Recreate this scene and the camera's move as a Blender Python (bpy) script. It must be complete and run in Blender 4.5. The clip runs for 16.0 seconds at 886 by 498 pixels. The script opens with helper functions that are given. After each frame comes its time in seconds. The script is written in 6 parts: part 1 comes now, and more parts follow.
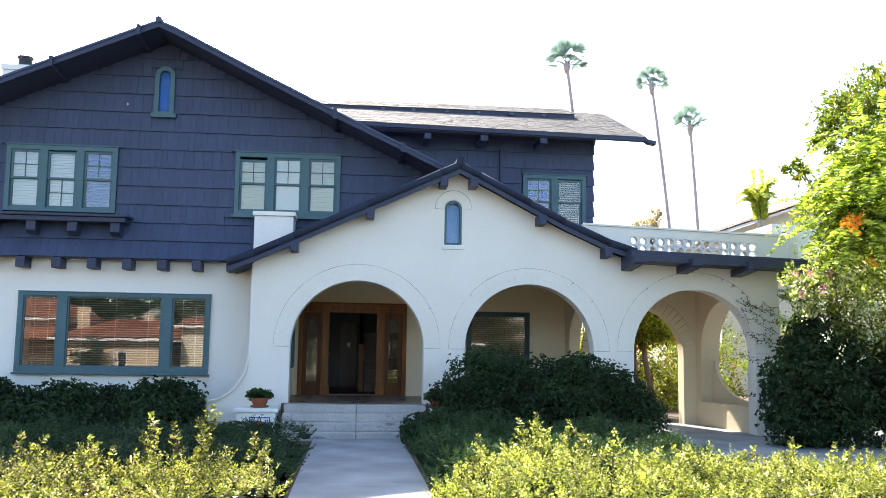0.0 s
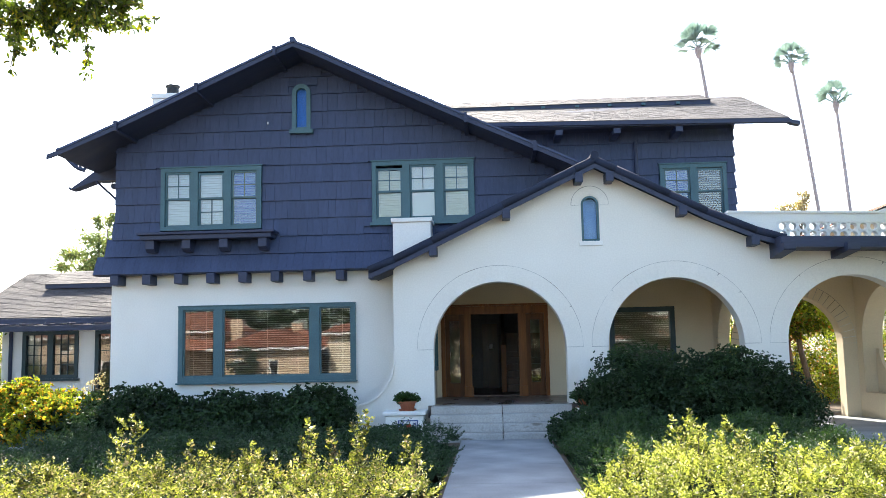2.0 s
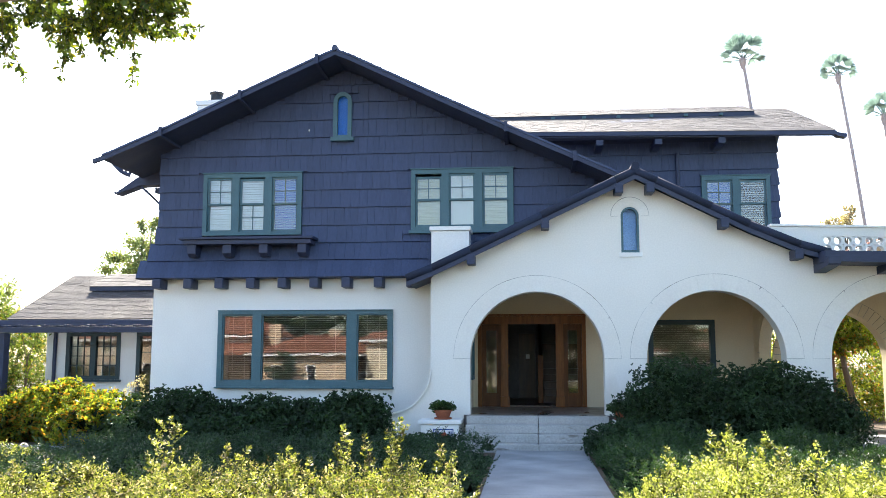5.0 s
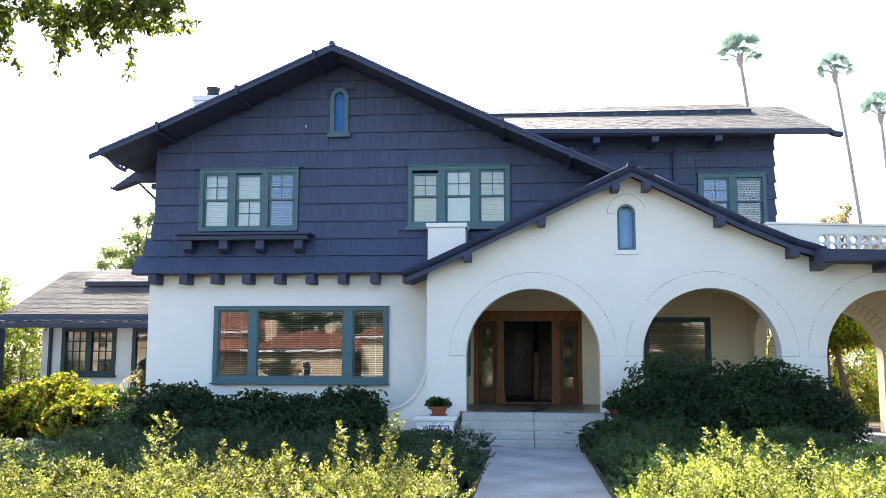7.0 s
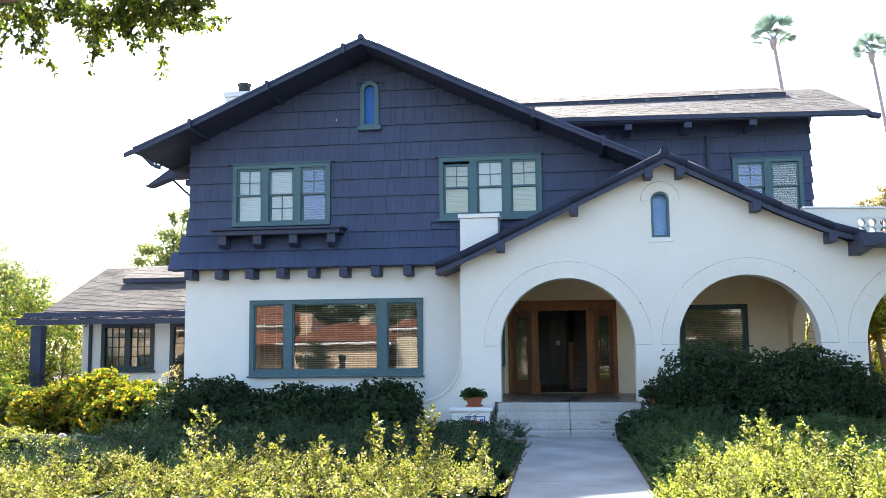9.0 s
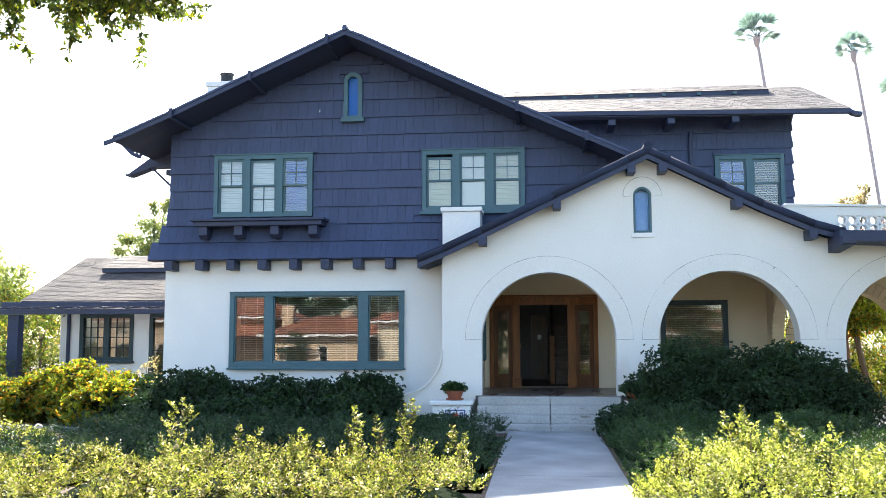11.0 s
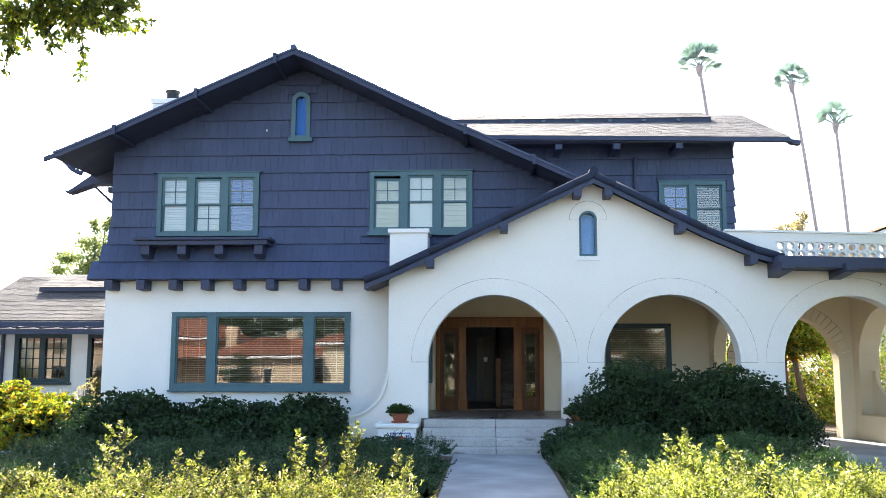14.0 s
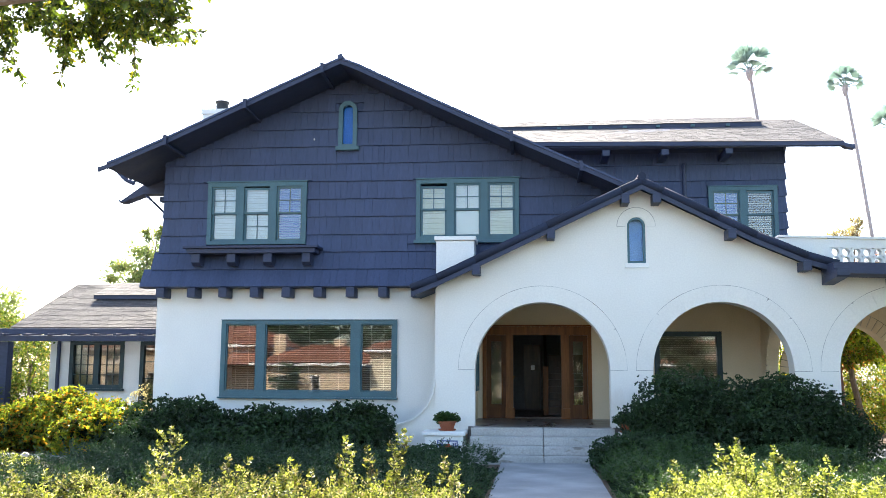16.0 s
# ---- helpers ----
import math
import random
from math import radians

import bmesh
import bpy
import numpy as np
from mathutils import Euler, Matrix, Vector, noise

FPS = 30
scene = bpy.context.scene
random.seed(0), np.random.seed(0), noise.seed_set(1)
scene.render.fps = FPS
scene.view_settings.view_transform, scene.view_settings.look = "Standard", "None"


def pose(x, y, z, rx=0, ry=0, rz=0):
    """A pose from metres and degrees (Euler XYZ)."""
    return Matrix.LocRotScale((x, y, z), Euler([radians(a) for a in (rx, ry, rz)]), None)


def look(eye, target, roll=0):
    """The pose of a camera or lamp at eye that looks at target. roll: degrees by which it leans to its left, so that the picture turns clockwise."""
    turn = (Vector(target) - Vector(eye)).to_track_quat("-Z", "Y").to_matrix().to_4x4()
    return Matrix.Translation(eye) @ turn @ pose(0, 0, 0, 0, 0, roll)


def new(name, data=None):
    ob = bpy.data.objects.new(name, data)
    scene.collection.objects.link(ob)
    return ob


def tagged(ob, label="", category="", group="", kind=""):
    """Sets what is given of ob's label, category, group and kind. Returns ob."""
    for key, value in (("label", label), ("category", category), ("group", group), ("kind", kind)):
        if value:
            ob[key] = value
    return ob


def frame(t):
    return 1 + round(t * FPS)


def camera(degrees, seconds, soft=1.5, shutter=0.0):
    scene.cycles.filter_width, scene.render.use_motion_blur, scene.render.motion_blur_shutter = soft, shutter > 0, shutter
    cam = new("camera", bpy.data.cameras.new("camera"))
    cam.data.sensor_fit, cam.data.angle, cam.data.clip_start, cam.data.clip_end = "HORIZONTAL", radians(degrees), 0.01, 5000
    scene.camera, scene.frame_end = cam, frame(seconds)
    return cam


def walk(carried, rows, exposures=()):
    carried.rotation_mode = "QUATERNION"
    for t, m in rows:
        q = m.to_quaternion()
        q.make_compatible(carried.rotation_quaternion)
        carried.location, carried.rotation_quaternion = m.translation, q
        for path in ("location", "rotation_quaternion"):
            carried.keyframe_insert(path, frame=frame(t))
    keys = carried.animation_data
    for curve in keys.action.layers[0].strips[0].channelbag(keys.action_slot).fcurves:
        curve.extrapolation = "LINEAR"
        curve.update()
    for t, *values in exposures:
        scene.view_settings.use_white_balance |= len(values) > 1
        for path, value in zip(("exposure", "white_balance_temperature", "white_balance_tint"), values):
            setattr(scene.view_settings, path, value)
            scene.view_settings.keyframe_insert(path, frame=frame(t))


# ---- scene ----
cam = camera(52.6, 16.0, soft=0.8)
PATH = [
    (0, (0.659, -19.546, 1.845), (0.855, -17.568, 2.067), 0.9),
    (0.5, (0.648, -19.545, 1.846), (0.955, -17.581, 2.065), 0.5),
    (1, (0.634, -19.545, 1.847), (0.935, -17.58, 2.062), -0.0),
    (1.5, (0.618, -19.545, 1.849), (0.804, -17.566, 2.066), -0.8),
    (2, (0.605, -19.545, 1.851), (0.501, -17.56, 2.074), -1.2),
    (2.5, (0.602, -19.543, 1.853), (0.392, -17.568, 2.084), -1.0),
    (3, (0.603, -19.542, 1.854), (0.377, -17.569, 2.087), -0.7),
    (3.5, (0.606, -19.542, 1.854), (0.366, -17.571, 2.09), -0.3),
    (4, (0.608, -19.543, 1.854), (0.393, -17.569, 2.093), -0.3),
    (4.5, (0.609, -19.544, 1.853), (0.405, -17.57, 2.097), -0.1),
    (5, (0.61, -19.544, 1.853), (0.421, -17.568, 2.096), 0.0),
    (7.5, (0.608, -19.54, 1.855), (0.427, -17.562, 2.086), 0.2),
    (8, (0.606, -19.539, 1.855), (0.424, -17.561, 2.081), 0.1),
    (8.5, (0.604, -19.538, 1.856), (0.418, -17.56, 2.079), -0.4),
    (9, (0.603, -19.533, 1.857), (0.35, -17.561, 2.073), -0.6),
    (11.5, (0.612, -19.475, 1.863), (0.433, -17.493, 2.062), 0.4),
    (12, (0.612, -19.469, 1.863), (0.496, -17.483, 2.067), 0.4),
    (12.5, (0.613, -19.465, 1.863), (0.5, -17.479, 2.074), 0.4),
    (13, (0.614, -19.462, 1.862), (0.496, -17.477, 2.08), 0.2),
    (13.5, (0.616, -19.456, 1.862), (0.482, -17.477, 2.117), 0.3),
    (14, (0.615, -19.447, 1.863), (0.517, -17.465, 2.112), 0.1),
    (14.5, (0.614, -19.439, 1.863), (0.479, -17.461, 2.13), -0.1),
    (15, (0.615, -19.431, 1.861), (0.451, -17.455, 2.123), 0.3),
    (15.5, (0.615, -19.428, 1.859), (0.431, -17.454, 2.125), 0.2),
    (16, (0.611, -19.426, 1.857), (0.41, -17.454, 2.123), 0.3),
]
walk(cam, [(t, look(eye, aim, roll)) for t, eye, aim, roll in PATH],
     exposures=[(0, 1.77), (1.0, 1.69), (1.5, 1.68), (2.2, 1.80), (5.0, 1.84), (9.0, 1.84), (12.5, 1.98), (16.0, 1.97)])

# ---- light: sun behind the house and to its left, bright hazy sky ----
SUN_ELEVATION, SUN_TURN = 41.7, 18.0     # degrees above the horizon; degrees from straight behind, towards -x
world = bpy.data.worlds.new("sky")
scene.world = world
world.use_nodes = True
wn = world.node_tree.nodes
sky = wn.new("ShaderNodeTexSky")
sky.sky_type = "NISHITA"
sky.sun_disc = False
sky.sun_elevation = radians(SUN_ELEVATION)
sky.sun_rotation = radians(-SUN_TURN)
sky.dust_density = 1.6
sky.air_density = 1.0
sky.ozone_density = 1.0
wn["Background"].inputs["Strength"].default_value = 0.15
world.node_tree.links.new(sky.outputs["Color"], wn["Background"].inputs["Color"])

sun = new("sun", bpy.data.lights.new("sun", "SUN"))
sun.data.energy = 5.0
sun.data.angle = radians(0.55)
sun.data.color = (1.0, 0.93, 0.82)
_e, _a = radians(SUN_ELEVATION), radians(SUN_TURN)
SUN_DIR = Vector((-math.sin(_a) * math.cos(_e), math.cos(_a) * math.cos(_e), math.sin(_e)))
sun.matrix_world = look(SUN_DIR * 60, (0, 0, 0))


# ---- materials ----
def nodes_of(name):
    m = bpy.data.materials.new(name)
    m.use_nodes = True
    return m, m.node_tree.nodes, m.node_tree.links, m.node_tree.nodes["Principled BSDF"]


def noise_at(n, l, scale, detail=4.0, stretch=(1, 1, 1)):
    g, mp, t = n.new("ShaderNodeNewGeometry"), n.new("ShaderNodeMapping"), n.new("ShaderNodeTexNoise")
    mp.inputs["Scale"].default_value = stretch
    t.inputs["Scale"].default_value, t.inputs["Detail"].default_value = scale, detail
    l.new(g.outputs["Position"], mp.inputs["Vector"])
    l.new(mp.outputs["Vector"], t.inputs["Vector"])
    return t


def ramp(n, l, source, stops):
    r = n.new("ShaderNodeValToRGB")
    while len(r.color_ramp.elements) < len(stops):
        r.color_ramp.elements.new(0.5)
    for e, (p, c) in zip(r.color_ramp.elements, stops):
        e.position, e.color = p, (*c, 1)
    l.new(source, r.inputs["Fac"])
    return r


def mix(n, l, fac, a, b, kind="MIX"):
    m = n.new("ShaderNodeMix")
    m.data_type, m.blend_type = "RGBA", kind
    for sock, v in ((0, fac), (6, a), (7, b)):
        if isinstance(v, (int, float)):
            m.inputs[sock].default_value = v
        elif isinstance(v, tuple):
            m.inputs[sock].default_value = (*v, 1)
        else:
            l.new(v, m.inputs[sock])
    return m.outputs[2]


def surface(name, a, b, big=1.2, fine=25.0, rough=0.8, bump=0.3, depth=0.01, stretch=(1, 1, 1), vary=0.0, island=False, stain=None, metal=0.0, spec=0.4, grain=0.2):
    """Two base colours mixed by a large noise, a fine grain in colour and relief, and a step of tone from piece to piece."""
    m, n, l, p = nodes_of(name)
    t1, t2 = noise_at(n, l, big, 5, stretch), noise_at(n, l, fine, 6, stretch)
    c = ramp(n, l, t1.outputs["Fac"], ((0.32, a), (0.68, b))).outputs["Color"]
    g = ramp(n, l, t2.outputs["Fac"], ((0.3, (1 - grain,) * 3), (0.7, (1 + grain * 0.6,) * 3))).outputs["Color"]
    c = mix(n, l, 0.8, c, g, "MULTIPLY")
    if stain:
        t3 = noise_at(n, l, stain[1], 6, stain[2])
        f = ramp(n, l, t3.outputs["Fac"], ((stain[3], (0, 0, 0)), (stain[3] + 0.14, (1, 1, 1)))).outputs["Color"]
        c = mix(n, l, f, c, stain[0])
    if vary:
        src = n.new("ShaderNodeNewGeometry").outputs["Random Per Island"] if island else n.new("ShaderNodeObjectInfo").outputs["Random"]
        v = ramp(n, l, src, ((0.0, (1 - vary,) * 3), (1.0, (1 + vary,) * 3))).outputs["Color"]
        c = mix(n, l, 1.0, c, v, "MULTIPLY")
    l.new(c, p.inputs["Base Color"])
    bp = n.new("ShaderNodeBump")
    bp.inputs["Strength"].default_value, bp.inputs["Distance"].default_value = bump, depth
    l.new(t2.outputs["Fac"], bp.inputs["Height"])
    l.new(bp.outputs["Normal"], p.inputs["Normal"])
    rr = ramp(n, l, t1.outputs["Fac"], ((0.3, (max(rough - 0.1, 0.05),) * 3), (0.7, (min(rough + 0.1, 1),) * 3)))
    l.new(rr.outputs["Color"], p.inputs["Roughness"])
    p.inputs["Metallic"].default_value, p.inputs["Specular IOR Level"].default_value = metal, spec
    return m


def leaf(name, a, b, dry=None, through_light=0.45, rough=0.45, tint=(1.45, 1.5, 0.75), patch=1.3, patchy=0.3, dry_from=0.85):
    """Leaves: colour from leaf to leaf, a waxy face and light through the blade."""
    m, n, l, p = nodes_of(name)
    g = n.new("ShaderNodeNewGeometry")
    stops = [(0.0, a), (dry_from, b)] + ([(dry_from + 0.08, dry)] if dry else [])
    c = ramp(n, l, g.outputs["Random Per Island"], stops).outputs["Color"]
    t = noise_at(n, l, patch, 3)
    v = ramp(n, l, t.outputs["Fac"], ((0.3, (1 - patchy,) * 3), (0.7, (1 + patchy * 0.8,) * 3))).outputs["Color"]
    c = mix(n, l, 1.0, c, v, "MULTIPLY")
    l.new(c, p.inputs["Base Color"])
    p.inputs["Roughness"].default_value = rough
    p.inputs["Specular IOR Level"].default_value = 0.4
    tr, sh = n.new("ShaderNodeBsdfTranslucent"), n.new("ShaderNodeMixShader")
    bright = mix(n, l, 1.0, c, tint, "MULTIPLY")
    l.new(bright, tr.inputs["Color"])
    sh.inputs["Fac"].default_value = through_light
    l.new(p.outputs["BSDF"], sh.inputs[1])
    l.new(tr.outputs["BSDF"], sh.inputs[2])
    l.new(sh.outputs["Shader"], n["Material Output"].inputs["Surface"])
    return m


def glass_pane(name, ior=1.6, tint=(0.95, 0.97, 0.97), wave=0.0):
    m, n, l, p = nodes_of(name)
    tr, gl, fr, sh = n.new("ShaderNodeBsdfTransparent"), n.new("ShaderNodeBsdfGlossy"), n.new("ShaderNodeFresnel"), n.new("ShaderNodeMixShader")
    tr.inputs["Color"].default_value = (*tint, 1)
    gl.inputs["Roughness"].default_value = 0.0
    fr.inputs["IOR"].default_value = ior
    if wave:
        t, bp = noise_at(n, l, 2.2, 2), n.new("ShaderNodeBump")
        bp.inputs["Strength"].default_value, bp.inputs["Distance"].default_value = wave, 0.02
        l.new(t.outputs["Fac"], bp.inputs["Height"])
        l.new(bp.outputs["Normal"], gl.inputs["Normal"])
    l.new(fr.outputs["Fac"], sh.inputs["Fac"])
    l.new(tr.outputs["BSDF"], sh.inputs[1])
    l.new(gl.outputs["BSDF"], sh.inputs[2])
    l.new(sh.outputs["Shader"], n["Material Output"].inputs["Surface"])
    return m


STUCCO = surface("white_stucco", (0.80, 0.785, 0.74), (0.85, 0.835, 0.79), 0.7, 30, 0.9, 0.16, 0.004, stain=((0.66, 0.62, 0.54), 0.7, (1, 1, 0.35), 0.70), grain=0.06)
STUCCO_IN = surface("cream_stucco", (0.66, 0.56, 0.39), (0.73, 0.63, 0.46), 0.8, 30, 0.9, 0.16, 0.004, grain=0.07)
# The blue lift in these three dark colours stands in for sky glare.
SHINGLE = surface("dark_shingle_with_glare", (0.042, 0.057, 0.112), (0.056, 0.075, 0.142), 0.8, 24, 0.6, 0.4, 0.004, (1, 1, 0.25), vary=0.08)
SHINGLE_FAR = surface("joined_shingle_with_glare", (0.042, 0.057, 0.112), (0.056, 0.075, 0.142), 0.8, 24, 0.6, 0.4, 0.004, (1, 1, 0.25), vary=0.08, island=True)
DARKWOOD = surface("dark_painted_timber_with_glare", (0.027, 0.036, 0.072), (0.039, 0.050, 0.096), 1.4, 20, 0.55, 0.35, 0.004, (0.3, 1, 1))
ROLLED = surface("dark_bitumen_roll", (0.022, 0.028, 0.050), (0.032, 0.040, 0.068), 1.2, 30, 0.85, 0.4, 0.004, spec=0.25)
ROOF = surface("grey_roof_shingle", (0.098, 0.088, 0.084), (0.162, 0.146, 0.138), 0.9, 18, 0.8, 0.6, 0.01, vary=0.16, island=True, spec=0.3)
# Darker copy of ROOF; weaker light on the side wing is its colour.
ROOF_BROWN = surface("brown_grey_roof_shingle", (0.058, 0.051, 0.050), (0.100, 0.090, 0.087), 0.9, 18, 0.85, 0.6, 0.01, vary=0.22, island=True, spec=0.25)
TEAL = surface("teal_painted_frame", (0.058, 0.126, 0.148), (0.075, 0.153, 0.178), 1.6, 35, 0.5, 0.2, 0.003)
DOORWOOD = surface("varnished_brown_wood", (0.150, 0.054, 0.013), (0.250, 0.096, 0.026), 2.2, 16, 0.42, 0.2, 0.003, (6, 6, 0.5), spec=0.2)
HALLWOOD = surface("dark_stained_wood", (0.05, 0.028, 0.016), (0.10, 0.056, 0.032), 2.0, 14, 0.4, 0.2, 0.003, (5, 5, 0.6))
# The dimness indoors is put into the dark plaster of hall and rooms.
HALLWALL = surface("dimmed_hall_plaster", (0.17, 0.17, 0.175), (0.22, 0.22, 0.22), 0.8, 25, 0.9, 0.2, 0.004)
ROOMWALL = surface("dimmed_room_plaster", (0.16, 0.14, 0.12), (0.21, 0.19, 0.16), 0.8, 25, 0.9, 0.2, 0.004)
CONCRETE = surface("pale_concrete", (0.205, 0.218, 0.224), (0.345, 0.355, 0.360), 1.1, 40, 0.9, 0.4, 0.004, stain=((0.27, 0.25, 0.21), 1.8, (1, 1, 1), 0.66))
STEPSTONE = surface("worn_concrete_steps", (0.36, 0.35, 0.325), (0.47, 0.455, 0.43), 1.3, 30, 0.88, 0.5, 0.006, stain=((0.17, 0.15, 0.12), 2.4, (1, 1, 3.5), 0.61))
PORCHFLOOR = surface("brown_porch_tile", (0.115, 0.095, 0.082), (0.165, 0.140, 0.122), 1.5, 24, 0.32, 0.2, 0.004)
SOIL = surface("brown_soil", (0.085, 0.06, 0.04), (0.15, 0.11, 0.075), 0.7, 22, 0.97, 0.9, 0.03, stain=((0.055, 0.07, 0.025), 0.5, (1, 1, 1), 0.58))
ASPHALT = surface("asphalt", (0.045, 0.045, 0.047), (0.065, 0.065, 0.066), 0.5, 60, 0.92, 0.6, 0.006)
# White blind with the glass's blue-white sky reflection mixed into its colour.
BLIND = surface("sky_tinted_white_blind", (0.84, 0.89, 0.93), (0.88, 0.92, 0.95), 3, 40, 0.6, 0.1, 0.002)
SHADE = surface("cream_roller_shade", (0.80, 0.80, 0.76), (0.86, 0.855, 0.82), 2, 60, 0.85, 0.2, 0.002)
BLINDWOOD = surface("pale_wooden_blind", (0.58, 0.53, 0.46), (0.66, 0.61, 0.54), 3, 30, 0.5, 0.1, 0.002)
TERRACOTTA = surface("terracotta", (0.25, 0.075, 0.035), (0.34, 0.11, 0.055), 3, 40, 0.85, 0.4, 0.004, stain=((0.5, 0.4, 0.32), 5, (1, 1, 1), 0.68))
IRON = surface("dark_metal", (0.03, 0.03, 0.032), (0.05, 0.05, 0.052), 4, 40, 0.45, 0.2, 0.002, metal=0.7)
BRASS = surface("aged_brass", (0.42, 0.28, 0.10), (0.52, 0.36, 0.15), 6, 40, 0.35, 0.1, 0.001, metal=1.0)
CERAMIC = surface("glazed_white_tile", (0.75, 0.75, 0.73), (0.82, 0.82, 0.80), 4, 40, 0.25, 0.1, 0.001)
BLUEGLAZE = surface("blue_glaze", (0.03, 0.06, 0.22), (0.05, 0.09, 0.30), 6, 40, 0.25, 0.1, 0.001)
REDGLAZE = surface("red_glaze", (0.42, 0.06, 0.035), (0.52, 0.10, 0.05), 6, 40, 0.25, 0.1, 0.001)
BARK = surface("grey_brown_bark", (0.12, 0.09, 0.065), (0.22, 0.17, 0.125), 3, 22, 0.95, 0.9, 0.02, (1, 1, 0.25))
REDBARK = surface("reddish_bark", (0.16, 0.085, 0.06), (0.24, 0.13, 0.09), 1.2, 14, 0.95, 0.9, 0.03, (1, 1, 3))
# Distance haze is put into this pale bark colour.
PALMBARK = surface("hazed_palm_bark", (0.40, 0.34, 0.33), (0.52, 0.45, 0.44), 1.2, 14, 0.95, 0.9, 0.03, (1, 1, 3))
TWIG = surface("twig", (0.10, 0.08, 0.045), (0.16, 0.12, 0.07), 3, 30, 0.9, 0.4, 0.004)
PALESTONE = surface("pale_edging_stone", (0.34, 0.30, 0.26), (0.50, 0.46, 0.41), 4, 30, 0.92, 0.6, 0.01)
BEIGE = surface("beige_stucco", (0.50, 0.38, 0.26), (0.58, 0.45, 0.32), 0.5, 25, 0.92, 0.4, 0.008)
REDTILE = surface("red_clay_tile", (0.26, 0.10, 0.06), (0.38, 0.17, 0.10), 1.1, 20, 0.9, 0.5, 0.01, vary=0.3, island=True)
PALEHOUSE = surface("pale_yellow_stucco", (0.60, 0.52, 0.38), (0.68, 0.60, 0.46), 0.6, 25, 0.92, 0.3, 0.006)
WHITEPAINT = surface("white_paint", (0.74, 0.74, 0.72), (0.81, 0.81, 0.79), 1.5, 30, 0.6, 0.2, 0.003)
GLASS = glass_pane("window_glass", 1.75, wave=0.03)
GLASS_BIG = glass_pane("picture_window_glass", 1.85, wave=0.02)

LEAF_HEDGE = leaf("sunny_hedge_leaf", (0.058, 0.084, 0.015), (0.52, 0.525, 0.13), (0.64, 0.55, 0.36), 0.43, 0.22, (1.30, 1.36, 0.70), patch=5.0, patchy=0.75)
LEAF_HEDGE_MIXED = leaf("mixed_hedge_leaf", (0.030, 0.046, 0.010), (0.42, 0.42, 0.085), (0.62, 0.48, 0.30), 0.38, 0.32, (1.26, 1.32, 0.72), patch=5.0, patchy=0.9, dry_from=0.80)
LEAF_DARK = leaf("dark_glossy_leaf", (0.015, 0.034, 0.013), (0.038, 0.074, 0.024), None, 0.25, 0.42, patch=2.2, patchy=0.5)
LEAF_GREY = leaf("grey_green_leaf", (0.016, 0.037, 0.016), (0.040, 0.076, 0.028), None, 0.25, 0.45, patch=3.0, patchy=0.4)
LEAF_YELLOW = leaf("yellow_green_leaf", (0.035, 0.068, 0.012), (0.33, 0.36, 0.04), (0.58, 0.27, 0.03), 0.55, 0.25, patch=3.4, patchy=0.8, dry_from=0.80)
LEAF_TREE = leaf("tree_leaf", (0.04, 0.075, 0.014), (0.20, 0.25, 0.028), (0.25, 0.18, 0.03), 0.55, 0.35)
LEAF_BRIGHT = leaf("bright_feathery_leaf", (0.08, 0.14, 0.018), (0.50, 0.58, 0.11), None, 0.6, 0.4, patch=2.5, patchy=0.4)
# Haze of the distance pales the colours of far leaves and palm fronds.
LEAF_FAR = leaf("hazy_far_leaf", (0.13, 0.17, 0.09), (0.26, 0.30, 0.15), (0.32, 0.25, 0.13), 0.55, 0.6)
LEAF_PALM = leaf("hazed_palm_frond_leaf", (0.13, 0.20, 0.17), (0.26, 0.35, 0.30), None, 0.5, 0.45, (1.0, 1.05, 1.0))
PETAL_PINK = leaf("pink_petal", (0.45, 0.12, 0.35), (0.60, 0.25, 0.50), None, 0.4, 0.6)
# White petals also stand in for sunlit glints on the flowering shrub.
PETAL_WHITE = leaf("white_petal_and_glint", (0.62, 0.58, 0.56), (0.80, 0.77, 0.76), None, 0.4, 0.5)
PETAL_ORANGE = leaf("orange_petal", (0.70, 0.16, 0.02), (0.80, 0.32, 0.03), None, 0.4, 0.6)
# Near-black green puts the shade between leaves into the solid cores.
CORE = surface("shade_dark_twigs", (0.011, 0.021, 0.009), (0.020, 0.035, 0.014), 9, 45, 0.95, 0.8, 0.03, spec=0.04)
MORTAR = surface("dirty_joint", (0.16, 0.145, 0.12), (0.78, 0.76, 0.70), 1.8, 30, 0.95, 0.2, 0.003)
LEAF_PALE = leaf("pale_flowering_leaf", (0.08, 0.12, 0.028), (0.46, 0.52, 0.20), (0.80, 0.71, 0.70), 0.5, 0.18, patch=2.6, patchy=0.6, dry_from=0.80)
LEAF_LEFT = leaf("garden_side_leaf", (0.030, 0.055, 0.012), (0.14, 0.18, 0.030), (0.30, 0.21, 0.06), 0.5, 0.35, patch=1.6, patchy=0.6)
# Cream blind colour that also takes in a yellow-green reflection.
CREAM = surface("tinted_cream_blind", (0.70, 0.67, 0.47), (0.78, 0.75, 0.56), 3, 40, 0.6, 0.1, 0.002)
# Near-black sheet colour that stands in for an unlit room behind open slats.
GLOOM = surface("painted_room_gloom", (0.03, 0.028, 0.022), (0.05, 0.045, 0.036), 0.8, 25, 0.9, 0.2, 0.004)
SLATWOOD = surface("yellowed_slat", (0.22, 0.20, 0.11), (0.30, 0.27, 0.16), 3, 30, 0.5, 0.1, 0.002)
